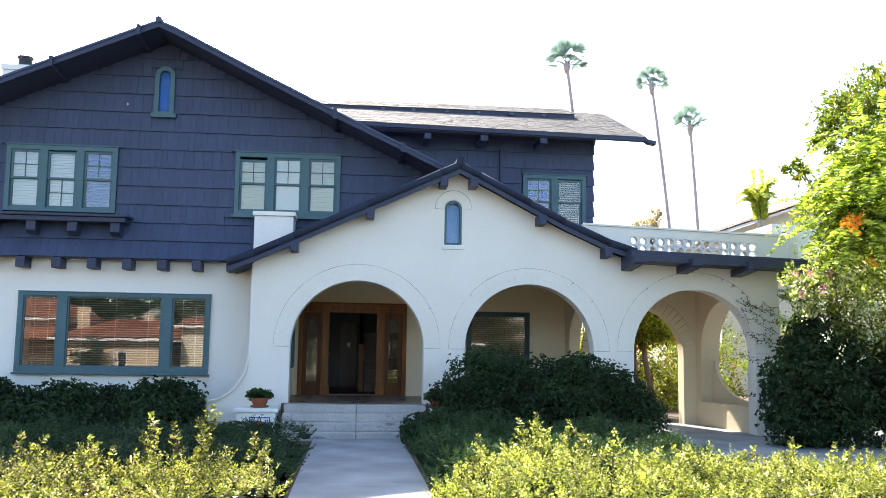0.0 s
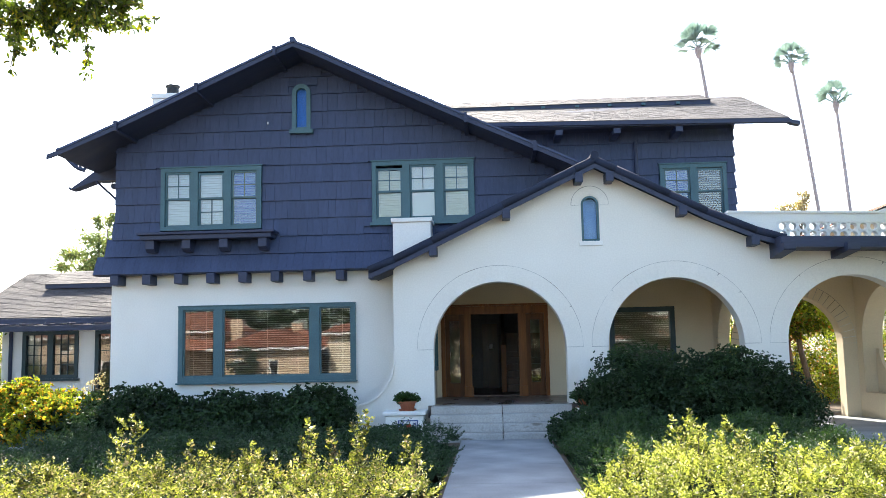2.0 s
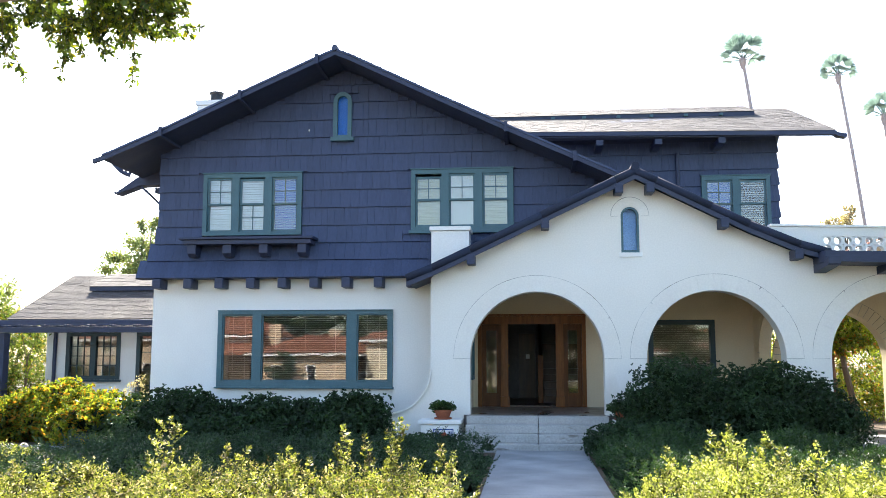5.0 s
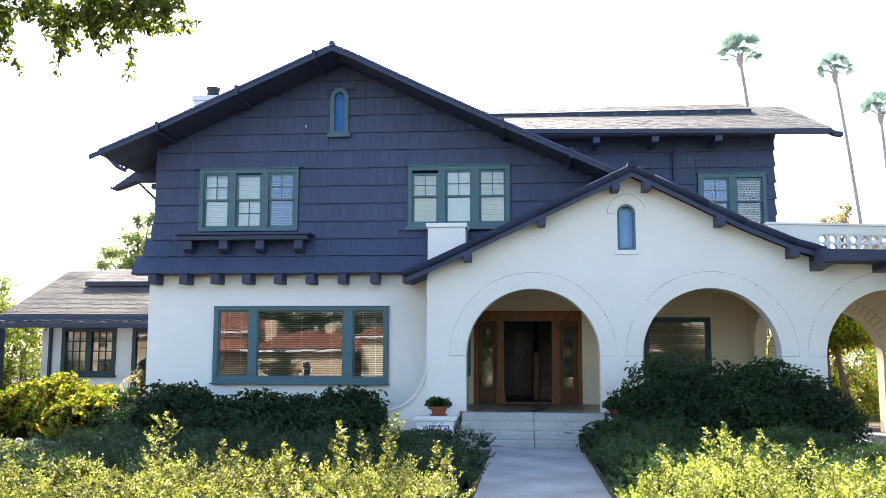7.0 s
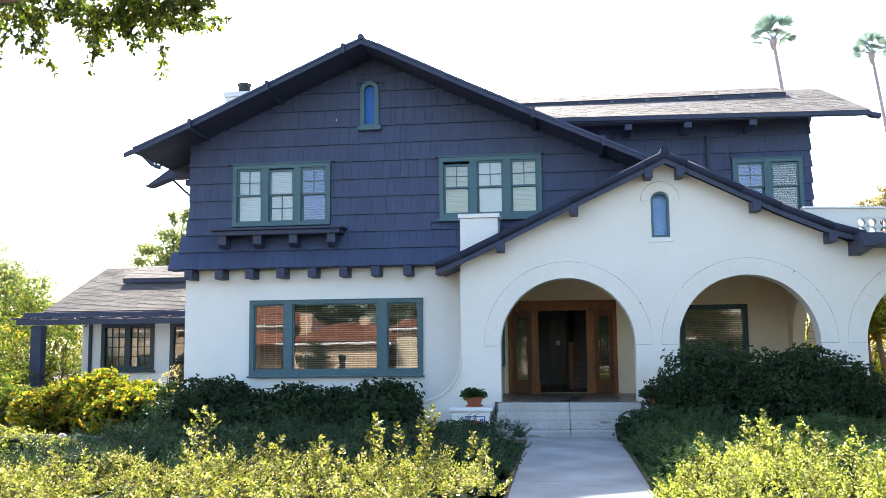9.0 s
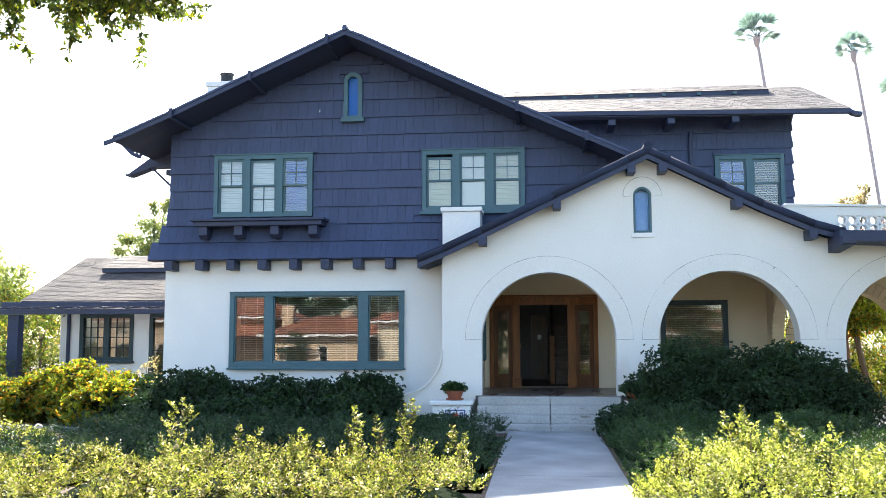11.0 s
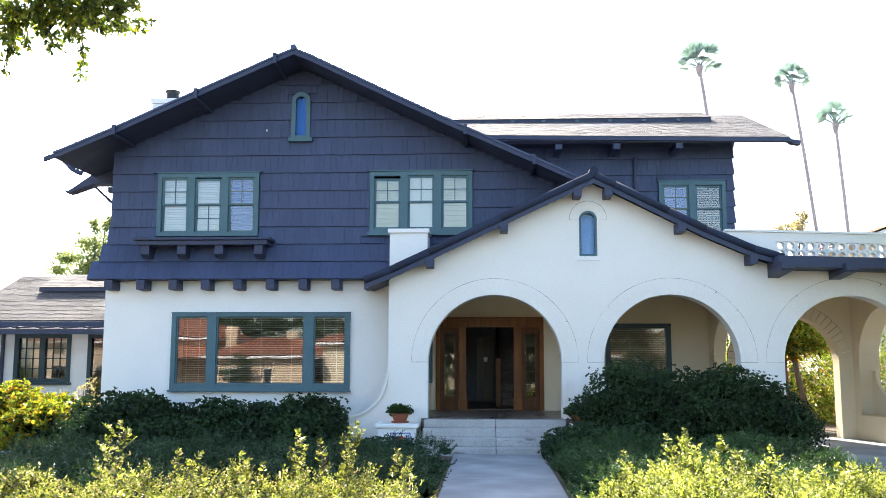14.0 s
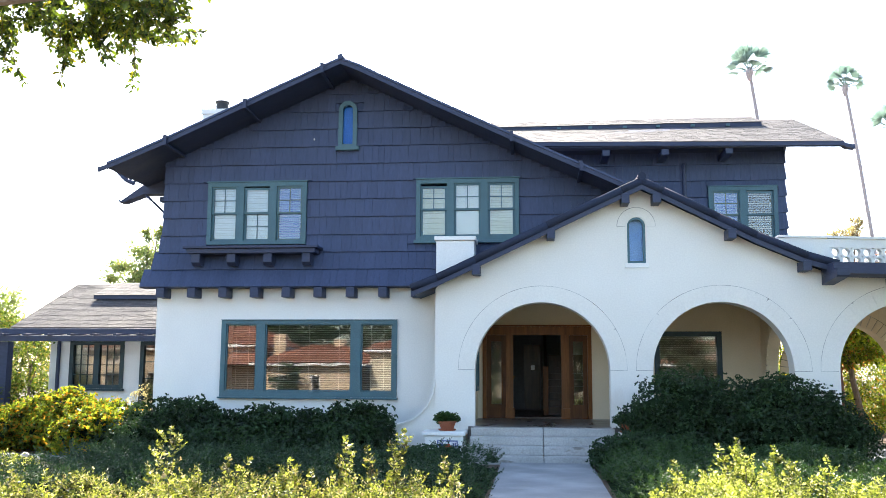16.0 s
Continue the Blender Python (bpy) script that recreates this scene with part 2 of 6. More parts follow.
# Backing and blind carry the sky's reflection as their own blue.
SKY_BACK = surface("sky_tinted_backing", (0.09, 0.26, 0.74), (0.13, 0.31, 0.80), 2, 60, 0.85, 0.2, 0.002)
SKY_BLIND = surface("sky_tinted_blue_blind", (0.010, 0.09, 0.52), (0.02, 0.12, 0.60), 3, 40, 0.6, 0.1, 0.002)
# Darker copy of TEAL: the porch's deep shade is put into the frame.
DARKTEAL = surface("darkened_teal_frame", (0.024, 0.046, 0.052), (0.035, 0.062, 0.069), 1.6, 35, 0.5, 0.2, 0.003)
DOORWOOD_DARK = surface("darker_varnished_wood", (0.085, 0.030, 0.008), (0.145, 0.054, 0.014), 2.2, 16, 0.42, 0.2, 0.003, (6, 6, 0.5), spec=0.2)
GLASS_DOOR = glass_pane("door_glass", 1.52)
STUCCO_PORCH = surface("warm_white_stucco", (0.80, 0.765, 0.69), (0.845, 0.815, 0.745), 0.7, 30, 0.9, 0.16, 0.004, stain=((0.66, 0.60, 0.50), 0.7, (1, 1, 0.35), 0.70), grain=0.06)
LEAF_GARDEN = leaf("garden_leaf", (0.05, 0.085, 0.012), (0.36, 0.39, 0.05), (0.46, 0.18, 0.05), 0.6, 0.28, patch=2.0, patchy=0.6)
LEAF_RUST = leaf("rusty_leaf", (0.30, 0.26, 0.18), (0.48, 0.41, 0.30), (0.46, 0.28, 0.14), 0.4, 0.4)
LEAF_BOUGH = leaf("bough_leaf", (0.016, 0.036, 0.013), (0.16, 0.21, 0.022), (0.34, 0.30, 0.03), 0.45, 0.4, patch=6.0, patchy=0.7)
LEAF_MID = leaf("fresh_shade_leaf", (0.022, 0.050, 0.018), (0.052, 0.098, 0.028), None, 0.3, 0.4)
LEAF_PLUME = leaf("pale_plume_leaf", (0.42, 0.46, 0.12), (0.66, 0.68, 0.24), None, 0.55, 0.4)


# ---- building helpers ----
def part(name, bm, material, parent, label="", kind="", smooth=False):
    """Link a bmesh as one mesh object under a thing or a part."""
    me = bpy.data.meshes.new(name)
    bmesh.ops.recalc_face_normals(bm, faces=bm.faces)
    if smooth:
        for f in bm.faces:
            f.smooth = True
    bm.to_mesh(me)
    bm.free()
    me.materials.append(material)
    ob = new(name, me)
    ob.parent = parent
    return tagged(ob, label, "", "", kind)


def thing(name, at, label, category, group="", kind=""):
    ob = new(name)
    ob.location = at
    ob.empty_display_size = 0.2
    return tagged(ob, label, category, group, kind)


def box(bm, x0, x1, y0, y1, z0, z1, bevel=0.0):
    v = [bm.verts.new((x, y, z)) for x in (x0, x1) for y in (y0, y1) for z in (z0, z1)]
    fs = [bm.faces.new([v[i] for i in q]) for q in ((0, 1, 3, 2), (4, 6, 7, 5), (0, 4, 5, 1), (2, 3, 7, 6), (0, 2, 6, 4), (1, 5, 7, 3))]
    if bevel:
        es = {e for f in fs for e in f.edges}
        bmesh.ops.bevel(bm, geom=list(es), offset=bevel, segments=2, affect="EDGES", profile=0.6)
    return bm


def boxed(x0, x1, y0, y1, z0, z1, bevel=0.0):
    return box(bmesh.new(), x0, x1, y0, y1, z0, z1, bevel)


def prism(bm, outline, v0, v1, place=lambda u, z, v: (u, v, z)):
    """A closed outline in (u, z), drawn out from v0 to v1."""
    a = [bm.verts.new(place(u, z, v0)) for u, z in outline]
    b = [bm.verts.new(place(u, z, v1)) for u, z in outline]
    n = len(outline)
    bm.faces.new(a)
    bm.faces.new(b[::-1])
    for i in range(n):
        bm.faces.new((a[i], a[(i + 1) % n], b[(i + 1) % n], b[i]))
    return bm


def band(bm, top, thick, v0, v1, place=lambda u, z, v: (u, v, z)):
    """A slab that follows a polyline (u, z), thick downwards."""
    for (u0, z0), (u1, z1) in zip(top, top[1:]):
        prism(bm, [(u0, z0 - thick), (u1, z1 - thick), (u1, z1), (u0, z0)], v0, v1, place)
    bmesh.ops.remove_doubles(bm, verts=bm.verts, dist=0.0005)
    return bm


def cylinder(bm, p, q, r0, r1=None, n=10):
    p, q = Vector(p), Vector(q)
    r1 = r0 if r1 is None else r1
    d = (q - p).normalized()
    a = d.orthogonal().normalized()
    b = d.cross(a)
    rings = [[bm.verts.new(c + (a * math.cos(k * math.tau / n) + b * math.sin(k * math.tau / n)) * r) for k in range(n)] for c, r in ((p, r0), (q, r1))]
    for k in range(n):
        bm.faces.new((rings[0][k], rings[0][(k + 1) % n], rings[1][(k + 1) % n], rings[1][k]))
    bm.faces.new(rings[0][::-1])
    bm.faces.new(rings[1])
    return bm


def lathe(bm, profile, n=20, at=(0, 0, 0)):
    """A profile of (radius, height) turned round the upright axis."""
    rings = []
    for r, z in profile:
        rings.append([bm.verts.new((at[0] + r * math.cos(k * math.tau / n), at[1] + r * math.sin(k * math.tau / n), at[2] + z)) for k in range(n)])
    for a, b in zip(rings, rings[1:]):
        for k in range(n):
            bm.faces.new((a[k], a[(k + 1) % n], b[(k + 1) % n], b[k]))
    bm.faces.new(rings[0][::-1])
    bm.faces.new(rings[-1])
    return bm


def along(points, x):
    """The height of a polyline at x."""
    for (a, za), (b, zb) in zip(points, points[1:]):
        if a <= x <= b:
            return za + (zb - za) * (x - a) / (b - a)
    return points[0][1] if x < points[0][0] else points[-1][1]


def holed_wall(bm, v0, v1, u0, u1, bottom, top, holes=(), samples=(), place=lambda u, z, v: (u, v, z)):
    """A wall from u0 to u1 with openings (u0, u1, low(u), high(u)) right through it."""
    us = {u0, u1, *samples}
    breaks = {u0, u1}
    for a, b, _, _h in holes:
        us |= {a, b}
        q = a + (b - a) * 0.3
        if abs(_h(q) - _h(q + 0.2 * (b - a))) > 1e-6:
            us |= {a + (b - a) * (1 - math.cos(math.pi * k / 28)) / 2 for k in range(29)}
        breaks |= {a, b}
    us = sorted(u for u in us if u0 <= u <= u1)
    for a, b in zip(us, us[1:]):
        if b - a < 1e-5:
            continue
        m, e = (a + b) / 2, min(1e-6, (b - a) / 10)
        spans, low = [], bottom
        for h in sorted((h for h in holes if h[0] < m < h[1]), key=lambda h: h[2](m)):
            spans.append((low, h[2]))
            low = h[3]
        spans.append((low, top))
        for lo, hi in spans:
            if hi(m) - lo(m) < 1e-4:
                continue
            c = [(a, lo(a + e)), (b, lo(b - e)), (b, hi(b - e)), (a, hi(a + e))]
            f = [bm.verts.new(place(u, z, v0)) for u, z in c]
            g = [bm.verts.new(place(u, z, v1)) for u, z in c]
            bm.faces.new(f)
            bm.faces.new(g[::-1])
            bm.faces.new((f[0], g[0], g[1], f[1]))
            bm.faces.new((f[3], f[2], g[2], g[3]))
            if a in breaks:
                bm.faces.new((f[0], f[3], g[3], g[0]))
            if b in breaks:
                bm.faces.new((f[1], g[1], g[2], f[2]))
    return bm


def raw_part(name, bm, material, parent, label="", kind=""):
    me = bpy.data.meshes.new(name)
    bmesh.ops.remove_doubles(bm, verts=bm.verts, dist=0.0004)
    bm.normal_update()
    bm.to_mesh(me)
    bm.free()
    me.materials.append(material)
    ob = new(name, me)
    ob.parent = parent
    return tagged(ob, label, "", "", kind)


def const(z):
    return lambda u: z


def arch_hole(c, r, spring, floor):
    return (c - r, c + r, const(floor), lambda u: spring + math.sqrt(max(r * r - (u - c) ** 2, 0)))


def rect_hole(u0, u1, z0, z1):
    return (u0, u1, const(z0), const(z1))


def side_x(u, z, v):
    """For walls that run along y: u is y, v is x."""
    return (v, u, z)


def mesh_part(name, verts, faces, material, parent, label="", kind=""):
    me = bpy.data.meshes.new(name)
    me.from_pydata(verts, [], faces)
    me.materials.append(material)
    ob = new(name, me)
    ob.parent = parent
    return tagged(ob, label, "", "", kind)


# ---- the house ----
house = thing("house", (0, 0, 0), "two-storey house with dark shingled gable over white stucco and arched porch", "house")

ARCHES, SPRING, ARCH_R = (0.77, 4.545, 8.31), 1.86, 1.44
FLOOR = 0.66
GABLE = [(-9.52, 6.55), (-9.11, 6.69), (-7.89, 7.19), (-6.02, 8.02), (-4.21, 8.82), (-3.79, 9.0), (-3.41, 8.84), (-1.57, 7.93), (0.14, 7.11), (1.67, 6.41), (2.72, 5.92), (3.5, 5.56)]
PORCH = [(-2.02, 3.66), (-1.46, 3.88), (-0.64, 4.26), (0.9, 4.99), (2.48, 5.73), (2.91, 5.93), (3.35, 5.71), (4.48, 5.13), (5.24, 4.74), (6.25, 4.30), (6.85, 4.12)]

# windows as (x0, x1, z0, z1) of the outer frame
PICTURE = (-6.76, -2.56, 1.20, 2.98)
UPPER_A = (-7.23, -4.79, 4.80, 6.31)
UPPER_B = (-2.14, 0.28, 4.86, 6.315)
UPPER_C = (5.12, 6.85, 5.10, 6.565)
PORCH_WINDOW = (3.55, 5.17, 1.30, 2.81)
ATTIC = (-3.82, 0.21, 7.16, 8.05)      # centre, half width, bottom, spring


def flare(z):
    """How far the shingled wall swings out towards its foot."""
    return 0.38 * (max(0.0, 5.05 - z) / 1.31) ** 1.9


# walls
bm = holed_wall(bmesh.new(), 1.30, 1.55, -8.40, -1.2, const(0), const(3.80), [rect_hole(PICTURE[0] + 0.03, PICTURE[1] - 0.03, PICTURE[2] + 0.02, PICTURE[3] - 0.03)])
front_wall = raw_part("front_wall", bm, STUCCO, house, "white painted stucco ground-floor wall")
raw_part("flank_wall", holed_wall(bmesh.new(), -8.40, -8.15, 1.552, 12.0, const(0), const(3.80), [], place=side_x), STUCCO, house, "white stucco side wall")

under = lambda x: along(GABLE, x) - 0.14
GABLE_HOLES = [rect_hole(w[0] + 0.04, w[1] - 0.04, w[2] + 0.04, w[3] - 0.04) for w in (UPPER_A, UPPER_B)]
GABLE_HOLES.append((ATTIC[0] - 0.17, ATTIC[0] + 0.17, const(ATTIC[2] + 0.05), lambda u: ATTIC[3] + math.sqrt(max(0.17 ** 2 - (u - ATTIC[0]) ** 2, 0))))
bm = holed_wall(bmesh.new(), 1.36, 1.60, -8.36, 3.4, const(3.74), under, GABLE_HOLES, [g[0] for g in GABLE])
holed_wall(bm, -8.36, -8.12, 1.61, 12.0, const(3.74), const(6.9), [], place=side_x)
gable_wall = raw_part("gable_wall", bm, DARKWOOD, house, "dark stained shingled upper wall under the gable")

front_top = [(-1.53, 3.60), *[(x, z - 0.20) for x, z in PORCH if -1.5 < x < 6.6], (6.7, 3.92), (10.35, 3.90)]
holes = [arch_hole(ARCHES[0], ARCH_R, SPRING, FLOOR - 0.02), arch_hole(ARCHES[1], ARCH_R, SPRING, FLOOR), arch_hole(ARCHES[2], ARCH_R - 0.03, SPRING, 0.0)]
NICHE = (2.815, 0.195, 4.13, 4.94)
holes.append((NICHE[0] - NICHE[1], NICHE[0] + NICHE[1], const(NICHE[2]), lambda u: NICHE[3] + math.sqrt(max(NICHE[1] ** 2 - (u - NICHE[0]) ** 2, 0))))
bm = holed_wall(bmesh.new(), 0.0, 0.42, -1.53, 10.30, const(0), lambda x: along(front_top, x), holes, [p[0] for p in front_top])
porch_wall = raw_part("porch_wall", bm, STUCCO_PORCH, house, "white stucco porch front with three round arches")

# the sweeping buttress at the porch's corner
arc = [(-2.52 + 1.0 * math.cos(radians(a)), 1.64 - 1.0 * math.sin(radians(a))) for a in range(0, 91, 6)]
bm = prism(bmesh.new(), [(-2.52, 0.0), (-1.5, 0.0), (-1.5, 1.66), *arc], 0.03, 0.36)
part("buttress", bm, STUCCO_PORCH, house, "curved stucco buttress")

# porch inside
bm = bmesh.new()
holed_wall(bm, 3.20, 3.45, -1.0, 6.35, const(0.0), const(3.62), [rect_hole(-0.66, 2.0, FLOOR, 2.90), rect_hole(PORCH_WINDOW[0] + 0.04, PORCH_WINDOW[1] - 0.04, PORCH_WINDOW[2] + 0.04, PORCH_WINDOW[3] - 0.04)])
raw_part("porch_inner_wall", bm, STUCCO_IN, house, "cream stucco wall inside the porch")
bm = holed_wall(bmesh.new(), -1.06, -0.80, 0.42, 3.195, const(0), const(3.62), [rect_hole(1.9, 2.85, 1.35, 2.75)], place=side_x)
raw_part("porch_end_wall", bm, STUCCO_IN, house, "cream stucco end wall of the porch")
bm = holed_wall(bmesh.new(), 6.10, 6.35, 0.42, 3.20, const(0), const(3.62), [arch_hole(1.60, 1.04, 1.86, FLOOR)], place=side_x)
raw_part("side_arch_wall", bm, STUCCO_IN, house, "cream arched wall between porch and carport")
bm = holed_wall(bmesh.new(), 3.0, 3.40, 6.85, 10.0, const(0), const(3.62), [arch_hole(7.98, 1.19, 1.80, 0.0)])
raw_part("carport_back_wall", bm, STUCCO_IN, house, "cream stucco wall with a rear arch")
def skewed(u, z, v):
    """The carport's outer wall runs a little askew: u is y, v the depth from its inner face."""
    return (9.76 - 0.097 * (u - 0.42) + v, u, z)


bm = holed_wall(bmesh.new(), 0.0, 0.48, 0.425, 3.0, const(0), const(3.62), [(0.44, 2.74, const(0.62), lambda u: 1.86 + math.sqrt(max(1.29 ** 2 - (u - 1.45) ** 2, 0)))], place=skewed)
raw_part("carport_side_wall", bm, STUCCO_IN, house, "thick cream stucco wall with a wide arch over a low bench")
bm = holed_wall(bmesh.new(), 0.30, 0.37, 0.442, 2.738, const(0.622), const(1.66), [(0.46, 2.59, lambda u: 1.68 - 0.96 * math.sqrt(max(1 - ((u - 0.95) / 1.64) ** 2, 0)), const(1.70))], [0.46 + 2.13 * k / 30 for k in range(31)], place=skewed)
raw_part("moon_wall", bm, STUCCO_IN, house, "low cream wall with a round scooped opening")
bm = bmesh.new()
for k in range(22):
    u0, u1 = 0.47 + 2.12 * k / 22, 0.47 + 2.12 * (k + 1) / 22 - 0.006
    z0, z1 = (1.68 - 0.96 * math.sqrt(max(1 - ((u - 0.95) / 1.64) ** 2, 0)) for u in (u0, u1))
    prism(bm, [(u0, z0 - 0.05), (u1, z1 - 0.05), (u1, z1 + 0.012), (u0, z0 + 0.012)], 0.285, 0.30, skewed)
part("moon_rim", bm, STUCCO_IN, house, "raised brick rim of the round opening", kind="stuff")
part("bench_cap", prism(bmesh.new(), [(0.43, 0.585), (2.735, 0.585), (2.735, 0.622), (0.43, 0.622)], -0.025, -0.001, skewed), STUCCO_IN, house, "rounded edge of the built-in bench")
# Unseen block, added to stop sunlight leaking into the porch.
part("sun_leak_block", boxed(6.352, 6.848, 3.0, 3.35, 2.75, 3.618, 0.01), STUCCO_IN, house, "added cream block that keeps sun from leaking into the porch")
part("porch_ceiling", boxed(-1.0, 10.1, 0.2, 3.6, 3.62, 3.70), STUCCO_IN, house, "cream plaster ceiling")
part("porch_floor", boxed(-0.80, 6.40, -0.12, 3.5, 0.40, FLOOR), PORCHFLOOR, house, "dark brown tiled porch floor")

# roof of the main gable
SHORT = [(GABLE[0][0] + 0.22, along(GABLE, GABLE[0][0] + 0.22)), *[p for p in GABLE if p[0] > GABLE[0][0] + 0.23]]
bm = band(bmesh.new(), [(x, z - 0.05) for x, z in SHORT], 0.09, 0.24, 12.4)
roof = part("gable_roof", bm, DARKWOOD, house, "dark boarded roof slope with deep eaves")
bm = band(bmesh.new(), [(x, z + 0.005 * math.sin(7 * x)) for x, z in SHORT], 0.05, 0.16, 12.4)
part("roof_covering", bm, SHINGLE_FAR, roof)
left_side, right_side = [p for p in GABLE if p[0] <= -3.79], [p for p in GABLE if p[0] >= -3.79]
for side in (left_side, right_side):
    part("bargeboard", band(bmesh.new(), [(x, z - 0.052) for x, z in side], 0.105, 0.18, 0.238), DARKWOOD, roof)
part("ridge_cap", cylinder(bmesh.new(), (-3.79, 0.13, 9.0), (-3.79, 12.4, 9.0), 0.07, n=8), SHINGLE_FAR, roof)
for x in (-7.89, -6.02, -4.21, 0.14, 1.67):
    z = along(GABLE, x)
    bm = prism(bmesh.new(), [(0.10, z - 0.20), (1.4, z - 0.22), (1.4, z - 0.16), (0.155, z - 0.16), (0.155, z + 0.035), (0.10, z + 0.03)], x - 0.04, x + 0.04, side_x)
    part("purlin", bm, DARKWOOD, roof)

# small hood roof on the left flank, with its strut
bm = prism(bmesh.new(), [(-10.06, 6.17), (-10.03, 6.09), (-9.92, 6.10), (-9.36, 6.30), (-8.36, 6.30), (-8.36, 6.95), (-9.1, 6.80), (-9.36, 6.56), (-9.85, 6.22), (-9.98, 6.13)], 2.4, 2.75)
hood = part("side_hood", bm, DARKWOOD, house, "small dark hood roof on a strut")
part("strut", cylinder(bmesh.new(), (-9.36, 2.45, 6.30), (-8.36, 2.45, 5.38), 0.032, n=6), DARKWOOD, hood)
part("wall_block", boxed(-8.98, -8.36, 2.46, 2.68, 6.10, 6.24, 0.02), DARKWOOD, hood)
bm = bmesh.new()
curve = [(-10.24, 7.02), (-10.14, 6.92), (-10.02, 6.80), (-9.92, 6.70), (-9.80, 6.63), (-9.66, 6.58)]
for (u0, w0), (u1, w1) in zip(curve, curve[1:]):
    cylinder(bm, (u0, 2.44, w0), (u1, 2.44, w1), 0.05, n=8)
for u, w, r in ((-9.86, 6.82, 0.035), (-9.70, 6.70, 0.035)):
    for k in range(10):
        a, b = math.tau * k / 10, math.tau * (k + 1) / 10
        cylinder(bm, (u + 0.08 * math.cos(a), 2.44, w + 0.08 * math.sin(a)), (u + 0.08 * math.cos(b), 2.44, w + 0.08 * math.sin(b)), r, n=6)
part("scrollwork", bm, DARKWOOD, hood)
part("eave_board", prism(bmesh.new(), [(-10.26, 7.05), (-9.56, 6.66), (-8.36, 6.95), (-8.36, 7.4), (-9.3, 7.3)], 2.40, 2.52), DARKWOOD, hood)

# joist ends below the flare
for k in range(9):
    x = -8.16 + k * 0.758
    part("joist_end", boxed(x - 0.10, x + 0.10, 0.86, 1.34, 3.50, 3.73, 0.015), DARKWOOD, house)
part("flare_soffit", boxed(-8.7, -1.4, 0.98, 1.32, 3.735, 3.765), DARKWOOD, house)

# shelf below the first upper window
shelf = part("window_shelf", boxed(-7.52, -4.44, 0.78, 1.34, 4.53, 4.635, 0.012), DARKWOOD, house, "dark timber shelf on brackets under a window")
part("shelf_board", boxed(-7.60, -4.36, 0.72, 1.30, 4.639, 4.70, 0.015), DARKWOOD, shelf)
for x in (-7.32, -6.46, -5.58, -4.66):
    bm = prism(bmesh.new(), [(0.84, 4.525), (0.84, 4.32), (0.96, 4.25), (1.30, 4.25), (1.36, 4.525)], x - 0.10, x + 0.10, side_x)
    part("bracket", bm, DARKWOOD, shelf)

# porch roof
bm = band(bmesh.new(), [(x, z - 0.03) for x, z in PORCH], 0.15, -0.36, 4.1)
porch_roof = part("porch_roof", bm, DARKWOOD, house, "dark low-pitched gable roof over the porch")
for side in ([p for p in PORCH if p[0] <= 2.91], [p for p in PORCH if p[0] >= 2.91]):
    bm = bmesh.new()
    for (u0, z0), (u1, z1) in zip(side, side[1:]):
        cylinder(bm, (u0, -0.38, z0 - 0.07), (u1, -0.38, z1 - 0.07), 0.085, n=10)
    part("rolled_edge", bm, ROLLED, porch_roof, smooth=True)
    part("bargeboard", band(bmesh.new(), [(x, z - 0.09) for x, z in side], 0.17, -0.40, -0.365), DARKWOOD, porch_roof)
part("ridge_roll", cylinder(bmesh.new(), (2.91, -0.47, 5.94), (2.91, 4.1, 5.94), 0.09, n=10), ROLLED, porch_roof)
for x in (-0.62, 0.98, 2.56, 3.22, 4.74, 6.22):
    z = along(PORCH, x) - 0.26
    part("purlin", boxed(x - 0.085, x + 0.085, -0.44, 0.05, z - 0.14, z + 0.07, 0.012), DARKWOOD, porch_roof)
stub = part("porch_chimney", boxed(-1.58, -0.72, 0.55, 1.28, 3.5, 4.74, 0.01), STUCCO, house, "short white stucco chimney block")
part("chimney_cap", boxed(-1.62, -0.68, 0.50, 1.285, 4.744, 4.84, 0.015), STUCCO, stub)

# flat roof and parapet over the carport
def fall(x, z):
    """The carport's edge sinks a little towards its far end."""
    return z - 0.03 * (x - 6.7)


bm = prism(bmesh.new(), [(6.62, 3.82), (10.95, fall(10.95, 3.83)), (10.95, fall(10.95, 4.05)), (6.62, 4.045)], -0.80, 3.7)
carport_roof = part("carport_roof", bm, DARKWOOD, house, "flat dark timber roof edge over the carport")
for x in (6.74, 8.02, 9.29, 10.46):
    z = fall(x, 3.90)
    bm = prism(bmesh.new(), [(-0.98, z), (-0.98, z - 0.14), (-0.94, z - 0.17), (0.02, z - 0.255), (0.02, z - 0.085), (-0.79, z - 0.082), (-0.805, z)], x - 0.12, x + 0.12, side_x)
    part("beam_end", bm, DARKWOOD, carport_roof)
bm = bmesh.new()
H0, H1, ROWS, PITCH = 6.80, 9.768, 2, 0.212
par = lambda x: fall(x, 4.62)
prism(bm, [(5.75, 4.50), (6.45, 4.20), (6.62, 4.075), (H0, 4.075), (H0, par(H0)), (5.75, par(5.75))], -0.10, 0.10)
prism(bm, [(H1, fall(H1, 4.075)), (10.45, fall(10.45, 4.075)), (10.45, par(10.45)), (H1, par(H1))], -0.10, 0.10)
prism(bm, [(H0, fall(H0, 4.075) + 0.36), (H1, fall(H1, 4.075) + 0.36), (H1, par(H1)), (H0, par(H0))], -0.10, 0.10)
parapet = part("parapet", bm, STUCCO, house, "white parapet pierced by two rows of round holes")
